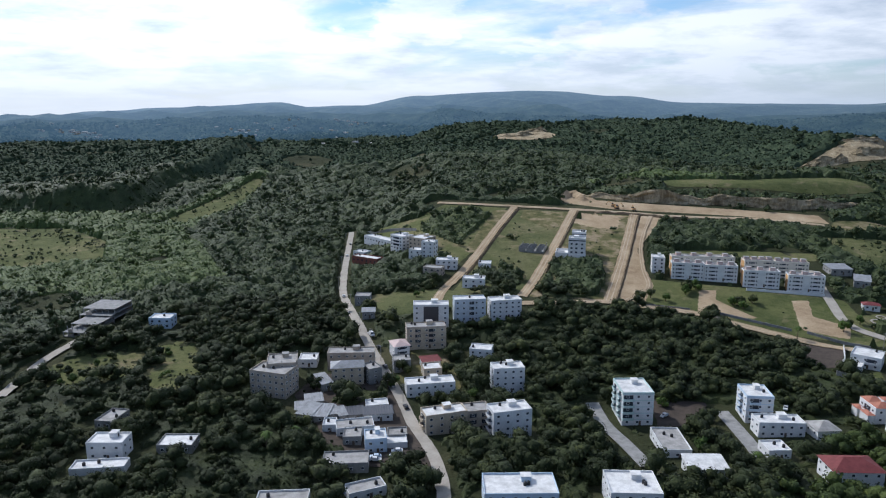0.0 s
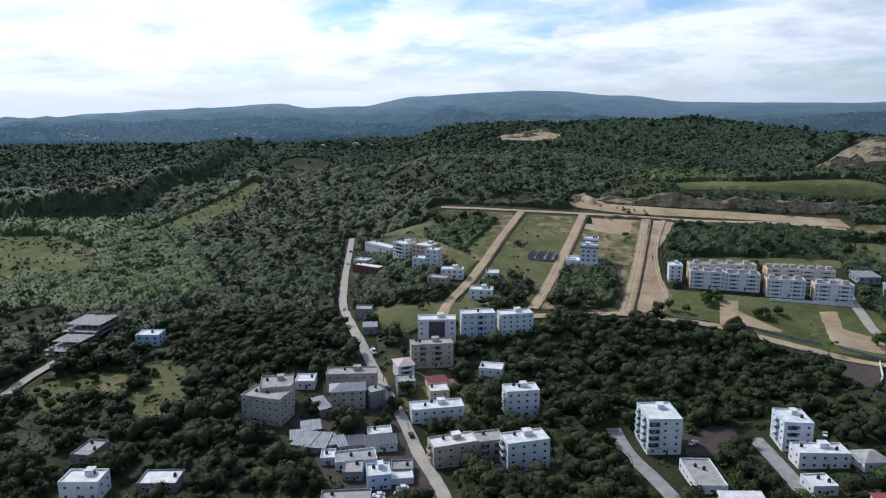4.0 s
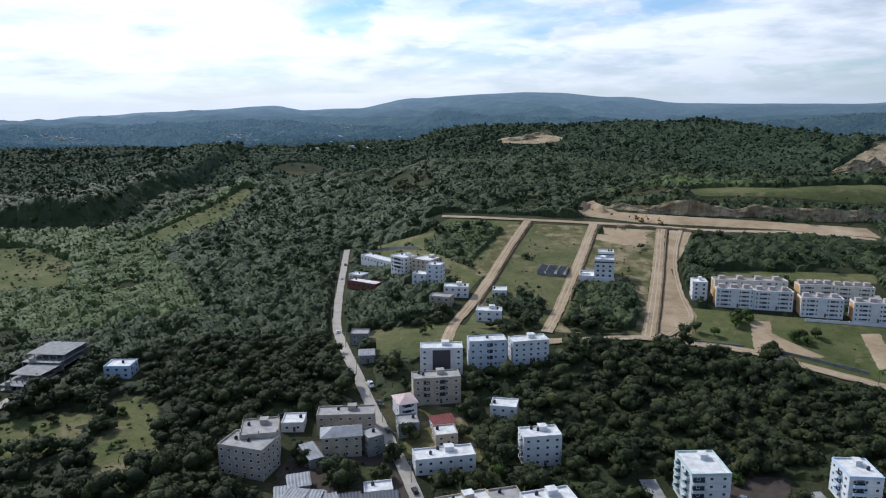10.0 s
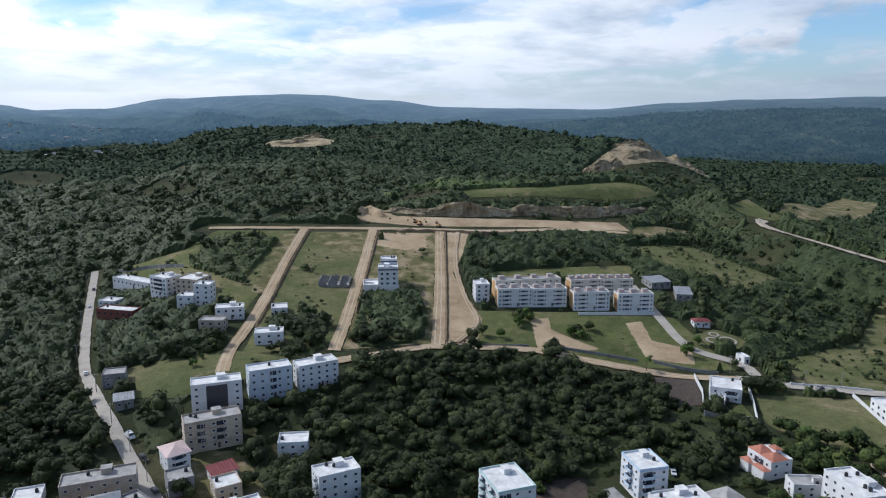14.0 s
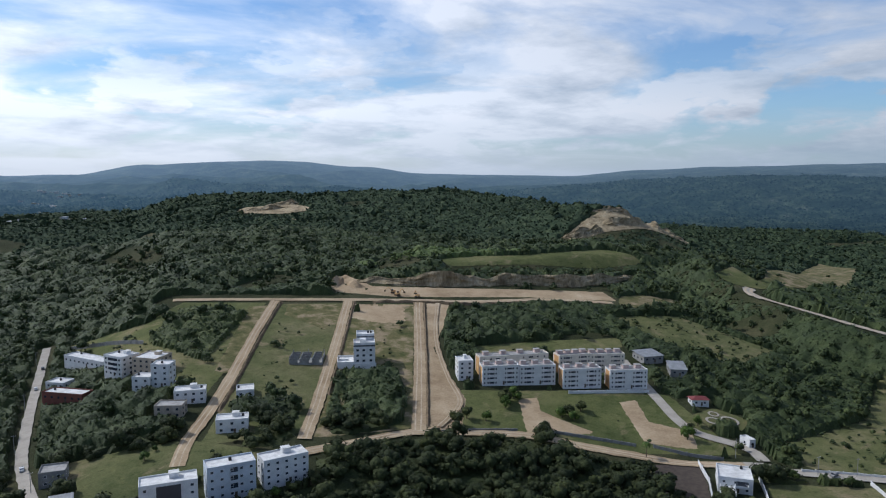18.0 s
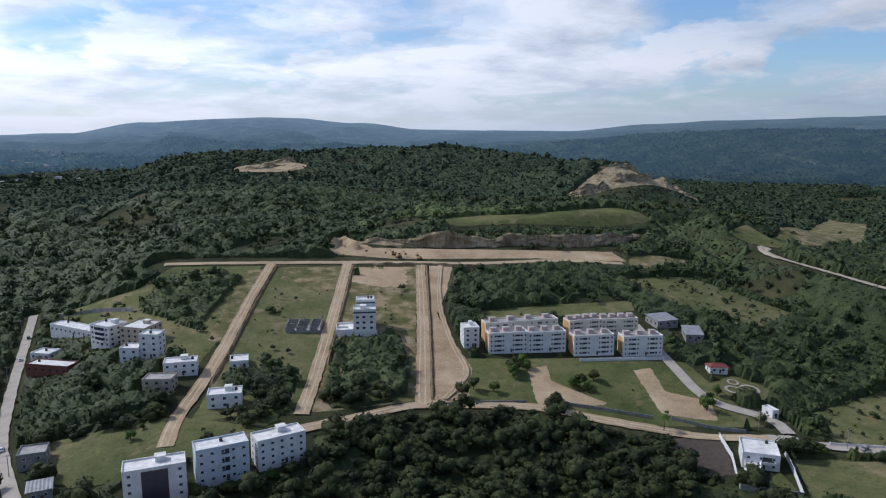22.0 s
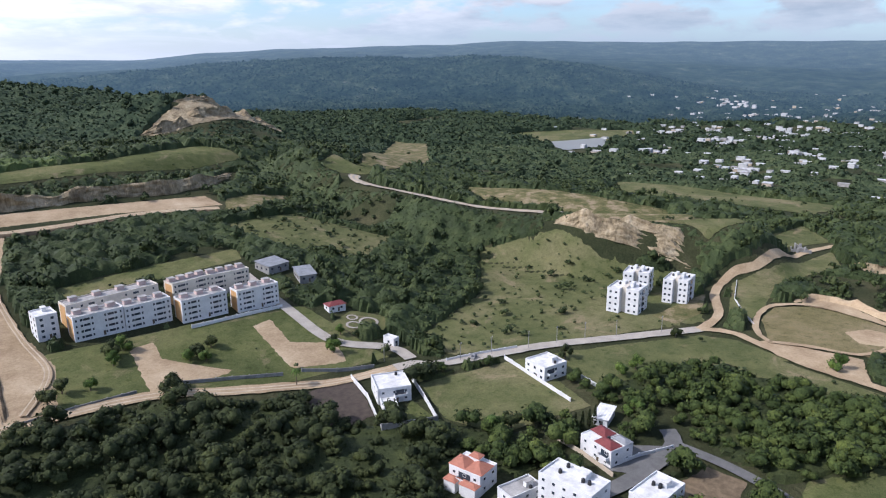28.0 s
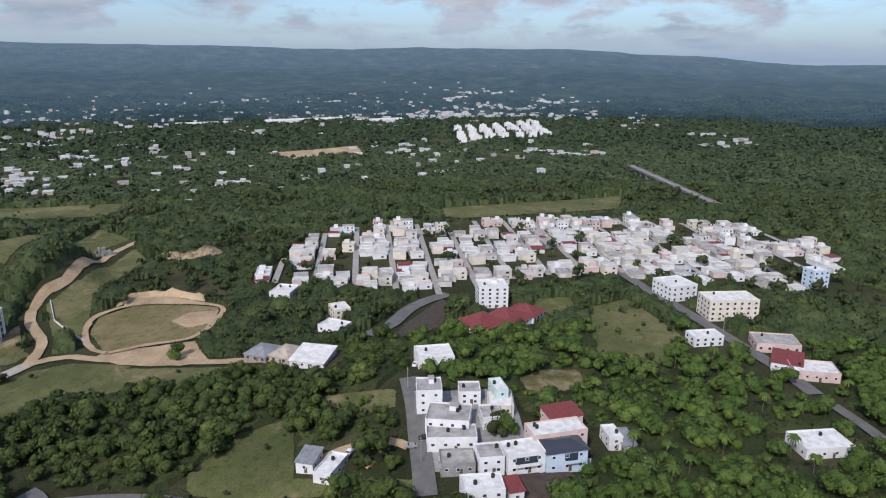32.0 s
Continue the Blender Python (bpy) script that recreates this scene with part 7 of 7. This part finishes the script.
THICKETS = [[(78.3, 487.7), (112.8, 489.8), (109.2, 452.2), (89.0, 398.7), (60.6, 406.4), (61.3, 433.3)], [(18.2, 470.2), (37.5, 481.1), (53.7, 454.3), (45.6, 412.7), (34.0, 410.1), (19.1, 445.6)], [(-61.9, 511.7), (-30.5, 500.0), (-0.6, 466.5), (-4.8, 418.9), (-38.0, 424.5), (-60.7, 473.6)], [(109.9, 613.1), (119.2, 586.7), (97.6, 559.4)], [(1.4, 615.3), (44.6, 601.0), (11.3, 516.2), (-21.8, 562.6)]]
SINGLE_TREES = [(30.0, 368.0), (37.0, 369.5), (44.0, 371.5), (24.0, 366.0), (16.0, 364.5), (8.0, 362.5), (136.9, 414.0), (152.6, 425.1), (120.7, 412.5), (159.8, 395.9), (162.0, 433.4), (179.5, 410.6), (189.3, 412.2), (224.2, 373.3), (239.0, 383.3), (128.7, 418.5), (155.6, 430.7), (175.8, 408.7), (159.0, 394.2), (229.9, 379.1), (279.5, 262.1), (288.1, 259.3), (288.8, 253.4), (281.6, 288.9), (336.1, 189.9), (332.7, 256.7), (218.1, 89.7), (219.5, 86.0), (217.8, 83.7), (222.6, 85.6), (224.9, 69.4), (227.1, 66.0), (237.4, 19.4), (310.1, 78.3), (300.1, 76.5), (307.8, 66.8), (304.4, 44.1), (310.6, 35.2), (180.6, 404.1), (180.8, 409.2), (155.2, 392.2), (223.6, 260.7), (209.3, 282.3), (216.4, 278.4), (245.4, 242.2), (250.2, 246.1), (-60.2, 301.4), (-56.6, 297.8), (-46.1, 291.7), (-42.9, 294.5), (-40.0, 290.6), (-25.4, 301.0), (-23.2, 303.8), (1.7, 318.7), (-18.9, 317.5), (13.4, 293.9), (99.1, 244.9), (101.0, 239.8)]
CYPRESSES = [(227.3, 258.6), (229.7, 257.1), (232.5, 255.7), (224.2, 259.9), (235.8, 255.0)]
car(-17.7, 237.6, 170, WHITE, "white parked car beside a house")
car(-24.6, 234.3, 175, WHITE, "white parked car beside a house")
car(95.3, 279.6, 40, WHITE, "white parked car beside a house")
car(148.8, 282.8, 60, WHITE, "white parked car beside a house")


# ---- woods ----


def ball(sub):
    bm = bmesh.new()
    bmesh.ops.create_icosphere(bm, subdivisions=sub, radius=1.0)
    v = np.array([p.co[:] for p in bm.verts])
    bm.verts.index_update()
    f = np.array([[q.index for q in p.verts] for p in bm.faces])
    bm.free()
    return v, f


def leafy_tree(rng, lobes, cards, leaf, flat, core=0.62, fine=1):
    """A crown of leaf sprays gathered in uneven tiers round a dark core; about one metre in radius, its foot at 0."""
    bv, bf = ball(fine)
    V, F, n = [], [], 0
    tiers = []
    for k in range(lobes):
        a = k * 2.4 + rng.uniform(-0.6, 0.6)
        q = 0.0 if k == 0 else rng.uniform(0.35, 0.66)
        c = np.array([q * math.cos(a), q * math.sin(a), 0.66 + rng.uniform(-0.26, 0.2) + (0.26 if k == 0 else 0)])
        r = rng.uniform(0.34, 0.56)
        tiers.append((c, r))
        wob = 1 + np.array([rng.uniform(-0.36, 0.26) for _ in bv])[:, None]
        V.append(bv * wob * np.array([r, r, r * flat]) * core + c)
        F.append(bf + n)
        n += len(bv)
    for k in range(cards):
        c, r = tiers[k % lobes]
        u = np.array([rng.gauss(0, 1), rng.gauss(0, 1), rng.gauss(0.45, 0.75)])
        u /= np.linalg.norm(u)
        p = c + u * r * (rng.uniform(0.6, 1.22) if fine == 1 else rng.uniform(0.8, 1.26)) * np.array([1, 1, flat])
        s = leaf * rng.uniform(0.6, 1.3)
        w = u * 1.2 + np.array([rng.gauss(0, 0.5), rng.gauss(0, 0.5), rng.gauss(0.35, 0.4)])
        w /= np.linalg.norm(w)
        e1 = np.cross(w, [rng.gauss(0, 1), rng.gauss(0, 1), rng.gauss(0, 1)])
        e1 /= max(np.linalg.norm(e1), 1e-6)
        e2 = np.cross(e1, w)
        V.append(np.array([p - e1 * s - e2 * s * 0.45, p + e1 * s * 0.35 - e2 * s * 0.9, p + e1 * s + e2 * s * 0.35, p - e1 * s * 0.4 + e2 * s * 0.8]))
        F.append(np.array([[0, 1, 2], [0, 2, 3]]) + n)
        n += 4
    return np.concatenate(V), np.concatenate(F), lobes * len(bf)


rng = random.Random(5)
NEAR_TREES = [leafy_tree(rng, 6, 400, 0.062, 0.8, 0.86) for _ in range(7)]
FLANK_TREES = [leafy_tree(rng, 5, 220, 0.075, 0.8, 0.88) for _ in range(7)]
MID_TREES = [leafy_tree(rng, 3, 70, 0.13, 0.7, 0.8) for _ in range(8)]
FAR_TREES = [leafy_tree(rng, 1, 14, 0.22, 0.7, 1.1) for _ in range(6)]


def inside_many(P, poly):
    hit = np.zeros(len(P), bool)
    x, y = P[:, 0], P[:, 1]
    for (ax, ay), (bx, by) in zip(poly, poly[1:] + poly[:1]):
        if ay != by:
            hit ^= ((ay > y) != (by > y)) & (x < (bx - ax) * (y - ay) / (by - ay) + ax)
    return hit


def within(P, poly):
    """Indices of the points of P that lie in the outline."""
    q = np.array(poly)
    near = np.where(((P > q.min(0)) & (P < q.max(0))).all(1))[0]
    return near[inside_many(P[near], poly)] if len(near) else near


def blocked(P, roads=2.5, walls=4.6):
    """True where a road or a building stands; and the share of trees kept on open ground."""
    bad = np.zeros(len(P), bool)
    for pts, half in CLEAR:
        q = np.array(pts)
        lo, hi = q.min(0) - half - roads, q.max(0) + half + roads
        near = np.where(((P > lo) & (P < hi)).all(1))[0]
        if len(near):
            d = np.sqrt(((P[near, None, :] - q[None]) ** 2).sum(2)).min(1)
            bad[near[d < half + roads]] = True
    order = np.argsort(P[:, 0])
    xs = P[order, 0]
    for x, y, a, hw, hd in FOOT:
        r = math.hypot(hw, hd) + walls
        i = order[np.searchsorted(xs, x - r):np.searchsorted(xs, x + r)]
        dx, dy = P[i, 0] - x, P[i, 1] - y
        u, v = dx * math.cos(a) + dy * math.sin(a), dy * math.cos(a) - dx * math.sin(a)
        bad[i[(np.abs(u) < hw + walls) & (np.abs(v) < hd + walls)]] = True
    keep = np.ones(len(P))
    for poly, share in BARE:
        i = within(P, poly)
        keep[i] = np.minimum(keep[i], share)
    return bad, keep


def grid_points(x0, x1, y0, y1, step, seed):
    g = np.random.RandomState(seed)
    X, Y = np.meshgrid(np.arange(x0, x1, step), np.arange(y0, y1, step))
    P = np.stack([X.ravel(), Y.ravel()], 1)
    return P + g.uniform(-0.42, 0.42, P.shape) * step, g


def forest(name, label, protos, P, size, tall, mat, g):
    """One joined wood: a crown from protos at each point of P."""
    which = g.randint(0, len(protos), len(P))
    turn, s = g.uniform(0, math.tau, len(P)), size * (0.55 + 0.9 * g.uniform(0, 1, len(P)) ** 1.4)
    z = ground_zs(P)
    V, F, S, n = [], [], [], 0
    for k, (pv, pf, core) in enumerate(protos):
        i = np.where(which == k)[0]
        if not len(i):
            continue
        c, sn = np.cos(turn[i])[:, None], np.sin(turn[i])[:, None]
        h = (s[i] * tall)[:, None]
        v = np.stack([s[i][:, None] * (pv[:, 0] * c - pv[:, 1] * sn) + P[i, 0:1], s[i][:, None] * (pv[:, 0] * sn + pv[:, 1] * c) + P[i, 1:2], h * pv[:, 2] + z[i][:, None] - 0.2], 2)
        V.append(v.reshape(-1, 3))
        F.append((pf[None] + (np.arange(len(i)) * len(pv))[:, None, None]).reshape(-1, 3) + n)
        S.append(np.tile(np.arange(len(pf)) < core, len(i)))
        n += len(i) * len(pv)
    ob = new(name, raw_mesh(name, np.concatenate(V), np.concatenate(F), mat))
    ob.data.polygons.foreach_set("use_smooth", np.concatenate(S))
    return tagged(ob, label, "trees", kind="stuff")


def bearing_of(P, cx=0.0, cy=110.0):
    return np.degrees(np.arctan2(P[:, 0] - cx, P[:, 1] - cy)), np.hypot(P[:, 0] - cx, P[:, 1] - cy)


def in_view(P):
    b, r = bearing_of(P)
    return (b > -75) & (b < 158) & (r > 50)


def woods(x0, x1, y0, y1, step, seed, near, far, density):
    P, g = grid_points(x0, x1, y0, y1, step, seed)
    b, r = bearing_of(P)
    P = P[in_view(P) & (r >= near) & (r < far)]
    bad, keep = blocked(P)
    wob = np.array([noise.noise((x * 0.012, y * 0.012, 4)) for x, y in P])
    u = g.uniform(0, 1, len(P))
    for poly in FRONTS:
        keep[within(P, poly)] = 0.06
    i = within(P, TOWN_OUTLINE)
    keep[i[keep[i] > 0.5]] = 0.9
    for poly in THICKETS:
        i = within(P, poly)
        keep[i[keep[i] < 0.5]] = 0.89
    ok = ~bad & (u < keep * np.clip(density + wob * 0.75, 0.1, 1.0))
    open_ground = keep < 0.5
    return P[ok & ~open_ground], P[ok & open_ground], g


def crowns_at(P, gap, seed):
    """Height, 0 to 1, of a closed roof of round crowns about gap metres apart."""
    K = np.floor(P / gap)
    best = np.zeros(len(P))
    for di in (-1, 0, 1):
        for dj in (-1, 0, 1):
            a, b = K[:, 0] + di, K[:, 1] + dj
            n = np.abs(np.sin(a * 127.1 + b * 311.7 + seed) * 43758.55) % 1
            m = np.abs(np.sin(a * 269.5 + b * 183.3 + seed) * 24634.63) % 1
            q = np.abs(np.sin(a * 419.2 + b * 371.9 + seed) * 34217.19) % 1
            d = ((P[:, 0] / gap - a - n) ** 2 + (P[:, 1] / gap - b - m) ** 2) / (0.5 + 0.45 * q) ** 2
            best = np.maximum(best, (0.5 + 0.5 * q) * np.sqrt(np.clip(1 - d, 0, 1)))
    return best


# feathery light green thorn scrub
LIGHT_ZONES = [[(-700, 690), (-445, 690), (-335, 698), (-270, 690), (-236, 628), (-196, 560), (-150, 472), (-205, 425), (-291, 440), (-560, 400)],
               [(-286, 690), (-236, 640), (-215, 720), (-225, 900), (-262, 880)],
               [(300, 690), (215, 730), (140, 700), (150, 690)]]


def canopy(label, near, far, cell, high, gap, mat, seed, rough=0.2, light=None, spray=0.9, name="canopy", kind="stuff"):
    """The closed leafy top of a wood, sinking into the ground where the wood ends."""
    g = np.random.RandomState(seed)
    cols = int(radians(233) * (near + far) / 2 / cell)
    rows = int((far - near) / cell)
    A, R = np.meshgrid(radians(-75) + radians(233) * np.arange(cols) / (cols - 1), near + (far - near) * np.arange(rows) / (rows - 1))
    P = np.stack([(R * np.sin(A)).ravel(), (R * np.cos(A)).ravel() + 110], 1) + g.uniform(-0.36, 0.36, (rows * cols, 2)) * cell
    bad, keep = blocked(P, 1.2, 2.0)
    i = within(P, TOWN_OUTLINE)
    keep[i] *= 0.45
    for poly in THICKETS:
        keep[within(P, poly)] = 1.0
    low = np.array([noise.noise((x * 0.014, y * 0.014, 4)) for x, y in P])
    h = high * (crowns_at(P, gap, seed) * 1.1 + rough * g.uniform(-1, 1, len(P))) * np.clip(0.9 + low * 0.9, 0.35, 1.5)
    for poly in FRONTS:
        i = within(P, poly)
        h[i] = np.minimum(h[i], g.uniform(-0.6, 1.1, len(i)))
    sunk = bad | (keep < 0.5) | (low < -0.42)
    sunk.reshape(rows, cols)[[0, -1]] = True
    for _ in range(2):
        up = np.pad(~sunk.reshape(rows, cols), 1).astype(int)
        round_about = sum(up[1 + a:rows + 1 + a, 1 + b:cols + 1 + b] for a in (-1, 0, 1) for b in (-1, 0, 1))
        sunk |= round_about.ravel() < 6
    z = ground_zs(P) + np.where(sunk, -2.0, h)
    k = (np.arange(rows - 1)[:, None] * cols + np.arange(cols - 1)[None]).ravel()
    Q = np.stack([k, k + 1, k + cols + 1, k + cols], 1)
    Q = Q[~sunk[Q].all(1)]
    T = np.concatenate([Q[:, [0, 1, 2]], Q[:, [0, 2, 3]]])
    used = np.unique(T)
    at = np.zeros(len(P), int)
    at[used] = np.arange(len(used))
    # loose sprays of leaves over the closed roof
    i = np.where(~sunk)[0]
    s = spray * g.uniform(0.55, 1.25, (len(i), 1))
    c = np.column_stack([P[i] + g.uniform(-0.45, 0.45, (len(i), 2)) * cell, z[i] + g.uniform(0.0, 0.55, len(i)) * s[:, 0]])
    w = g.normal(0, 0.55, (len(i), 3)) + (0, 0, 0.75)
    w /= np.linalg.norm(w, axis=1, keepdims=True)
    e1 = np.cross(w, g.normal(0, 1, (len(i), 3)))
    e1 /= np.linalg.norm(e1, axis=1, keepdims=True)
    e2 = np.cross(e1, w)
    leaf = np.stack([c - e1 * s - e2 * s * 0.45, c + e1 * s * 0.35 - e2 * s * 0.9, c + e1 * s + e2 * s * 0.35, c - e1 * s * 0.4 + e2 * s * 0.8], 1).reshape(-1, 3)
    k = len(used) + 4 * np.arange(len(i))[:, None]
    both = np.concatenate([at[T], k + [0, 1, 2], k + [0, 2, 3]])
    me = raw_mesh(name, np.concatenate([np.column_stack([P, z])[used], leaf]), both, mat)
    flat_rim = sunk[T].any(1)
    me.polygons.foreach_set("use_smooth", np.concatenate([~flat_rim, np.zeros(2 * len(i), bool)]))
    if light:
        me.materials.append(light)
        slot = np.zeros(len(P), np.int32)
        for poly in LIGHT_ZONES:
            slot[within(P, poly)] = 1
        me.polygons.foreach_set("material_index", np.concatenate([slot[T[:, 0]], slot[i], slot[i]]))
    tagged(new(name, me), label, "trees" if kind == "stuff" else "hills", kind=kind)


# the dark leaf tone here paints in the shade of gaps between crowns
canopy("dense undergrowth between the trees, darkened for shade", 62, 330, 2.4, 2.2, 6.0, LEAF, 31, spray=0.7)
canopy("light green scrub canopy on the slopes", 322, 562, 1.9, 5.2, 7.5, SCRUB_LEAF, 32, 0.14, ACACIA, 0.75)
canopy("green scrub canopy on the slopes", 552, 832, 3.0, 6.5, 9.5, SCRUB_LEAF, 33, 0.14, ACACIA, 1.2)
canopy("far green canopy of the hills", 818, 1206, 4.2, 5.6, 11.0, HAZED_LEAF, 34, 0.12, spray=1.8)
canopy("far green canopy of the plain", 1186, 1770, 6.5, 10.0, 17.0, HAZED_LEAF, 35, 0.12, spray=2.8)
canopy("far hazy woods of the plain and hills", 1735, 2700, 10.0, 8.0, 24.0, HAZED_HILLS, 36, 0.12, spray=3.5, name="backdrop", kind="structure")

close, lone_close, g1 = woods(-330, 420, -220, 470, 7.4, 11, 60, 210, 1.0)
# cloud shadow and frontal sun put into leaf colour, split by bearing
b = bearing_of(close)[0]
forest("woodland", "bright green broadleaf trees with palms among them", NEAR_TREES, close[b > 92], 5.0, 1.15, LEAF_LIGHT, g1)
forest("woodland", "green broadleaf trees round the villas and meadows", NEAR_TREES, close[(b > 48) & (b <= 92)], 5.1, 1.15, LEAF_SUNLIT, g1)
forest("woodland", "dense green woodland in the valley, darkened for cloud shadow", NEAR_TREES, close[b <= 48], 5.2, 1.15, LEAF, g1)
flank, lone_flank, g1 = woods(-330, 420, -220, 470, 7.4, 11, 210, 330, 1.0)
b = bearing_of(flank)[0]
forest("woodland", "bright green broadleaf trees with palms among them", FLANK_TREES, flank[b > 92], 5.0, 1.1, LEAF_LIGHT, g1)
forest("woodland", "green broadleaf trees round the villas and meadows", FLANK_TREES, flank[(b > 48) & (b <= 92)], 5.1, 1.1, LEAF_SUNLIT, g1)
forest("woodland", "dense green woodland in the valley, darkened for cloud shadow", FLANK_TREES, flank[b <= 48], 5.2, 1.1, LEAF, g1)
lone_close = np.concatenate([lone_close, lone_flank])
mid, lone_mid, g2 = woods(-800, 1000, -500, 900, 12.0, 12, 330, 820, 0.8)
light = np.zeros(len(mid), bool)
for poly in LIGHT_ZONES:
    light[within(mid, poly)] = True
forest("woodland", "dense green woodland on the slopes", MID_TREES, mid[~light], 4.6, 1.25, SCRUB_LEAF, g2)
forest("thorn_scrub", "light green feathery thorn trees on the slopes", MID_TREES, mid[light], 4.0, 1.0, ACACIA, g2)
far_w, lone_far, g3 = woods(-1500, 1800, -1400, 1850, 26.0, 13, 820, 1750, 0.45)
forest("far_woods", "far green woodland on the hills", FAR_TREES, far_w, 7.5, 1.1, HAZED_LEAF, g3)
_, scrub_near, g4 = woods(-800, 1000, -500, 900, 6.6, 21, 110, 820, 1.4)
forest("bushes", "low round bushes on open grass", FAR_TREES, scrub_near, 1.9, 1.0, SCRUB_LEAF, g4)
forest("bushes", "scattered bushes on open ground", MID_TREES, np.concatenate([lone_mid, lone_far]) if len(lone_far) else lone_mid, 3.0, 0.95, SCRUB_LEAF, g2)

# single trees on open ground
crowns = [raw_mesh("crown", v * np.array([3.2, 3.2, 4.4]), f, LEAF_LIGHT if k % 3 == 0 else LEAF) for k, (v, f, core) in enumerate(NEAR_TREES)]


def trunk_mesh():
    s = Shape()
    s.drum(0, 0, -0.5, 2.6, 0.28, 8, 0.17)
    for k in range(4):
        a = k * math.tau / 4 + 0.4
        b = Vector((math.cos(a), math.sin(a), 0))
        p, q = Vector((0, 0, 1.8)), Vector((0, 0, 3.4)) + b * 1.3
        n = b.cross(Vector((0, 0, 1))) * 0.08
        s.face([p - n, p + n, q + n * 0.4, q - n * 0.4])
        s.face([p - b * 0.08, p + b * 0.08, q + b * 0.04, q - b * 0.04])
    return s.mesh("trunk", BARK)


trunk = trunk_mesh()
singles = SINGLE_TREES + [tuple(p) for p in lone_close][:230]
for k, (x, y) in enumerate(singles):
    s = 0.9 + 0.5 * ((k * 37) % 100) / 100 if k < len(SINGLE_TREES) else 0.45 + 0.5 * ((k * 37) % 100) / 100
    t = thing("tree", "small green tree standing in open grass", "tree", pose(x, y, ground_z(x, y), 0, 0, (k * 67) % 360) @ Matrix.Scale(s, 4), "meadow trees")
    part("trunk", trunk, None, t)
    part("crown", crowns[k % len(crowns)], None, t)


def cypress_mesh():
    r = random.Random(9)
    s = Shape()
    for k in range(260):
        z = r.uniform(0.3, 7.5)
        q = 0.75 * math.sin(min(1.0, (7.8 - z) / 5.5) * 1.5) * r.uniform(0.75, 1.1)
        a = r.uniform(0, math.tau)
        p = Vector((q * math.cos(a), q * math.sin(a), z))
        n = Vector((-math.sin(a), math.cos(a), 0)) * 0.22
        u = Vector((0.1 * math.cos(a), 0.1 * math.sin(a), 0.55))
        s.face([p - n, p + n, p + u])
    return s.mesh("crown", LEAF)


cypress_crown = cypress_mesh()
for x, y in CYPRESSES:
    t = thing("cypress", "slender dark green cypress beside the villa", "tree", pose(x, y, ground_z(x, y)), "cypress row")
    part("crown", cypress_crown, None, t)
    part("trunk", trunk, None, t, "", Matrix.Scale(0.6, 4))
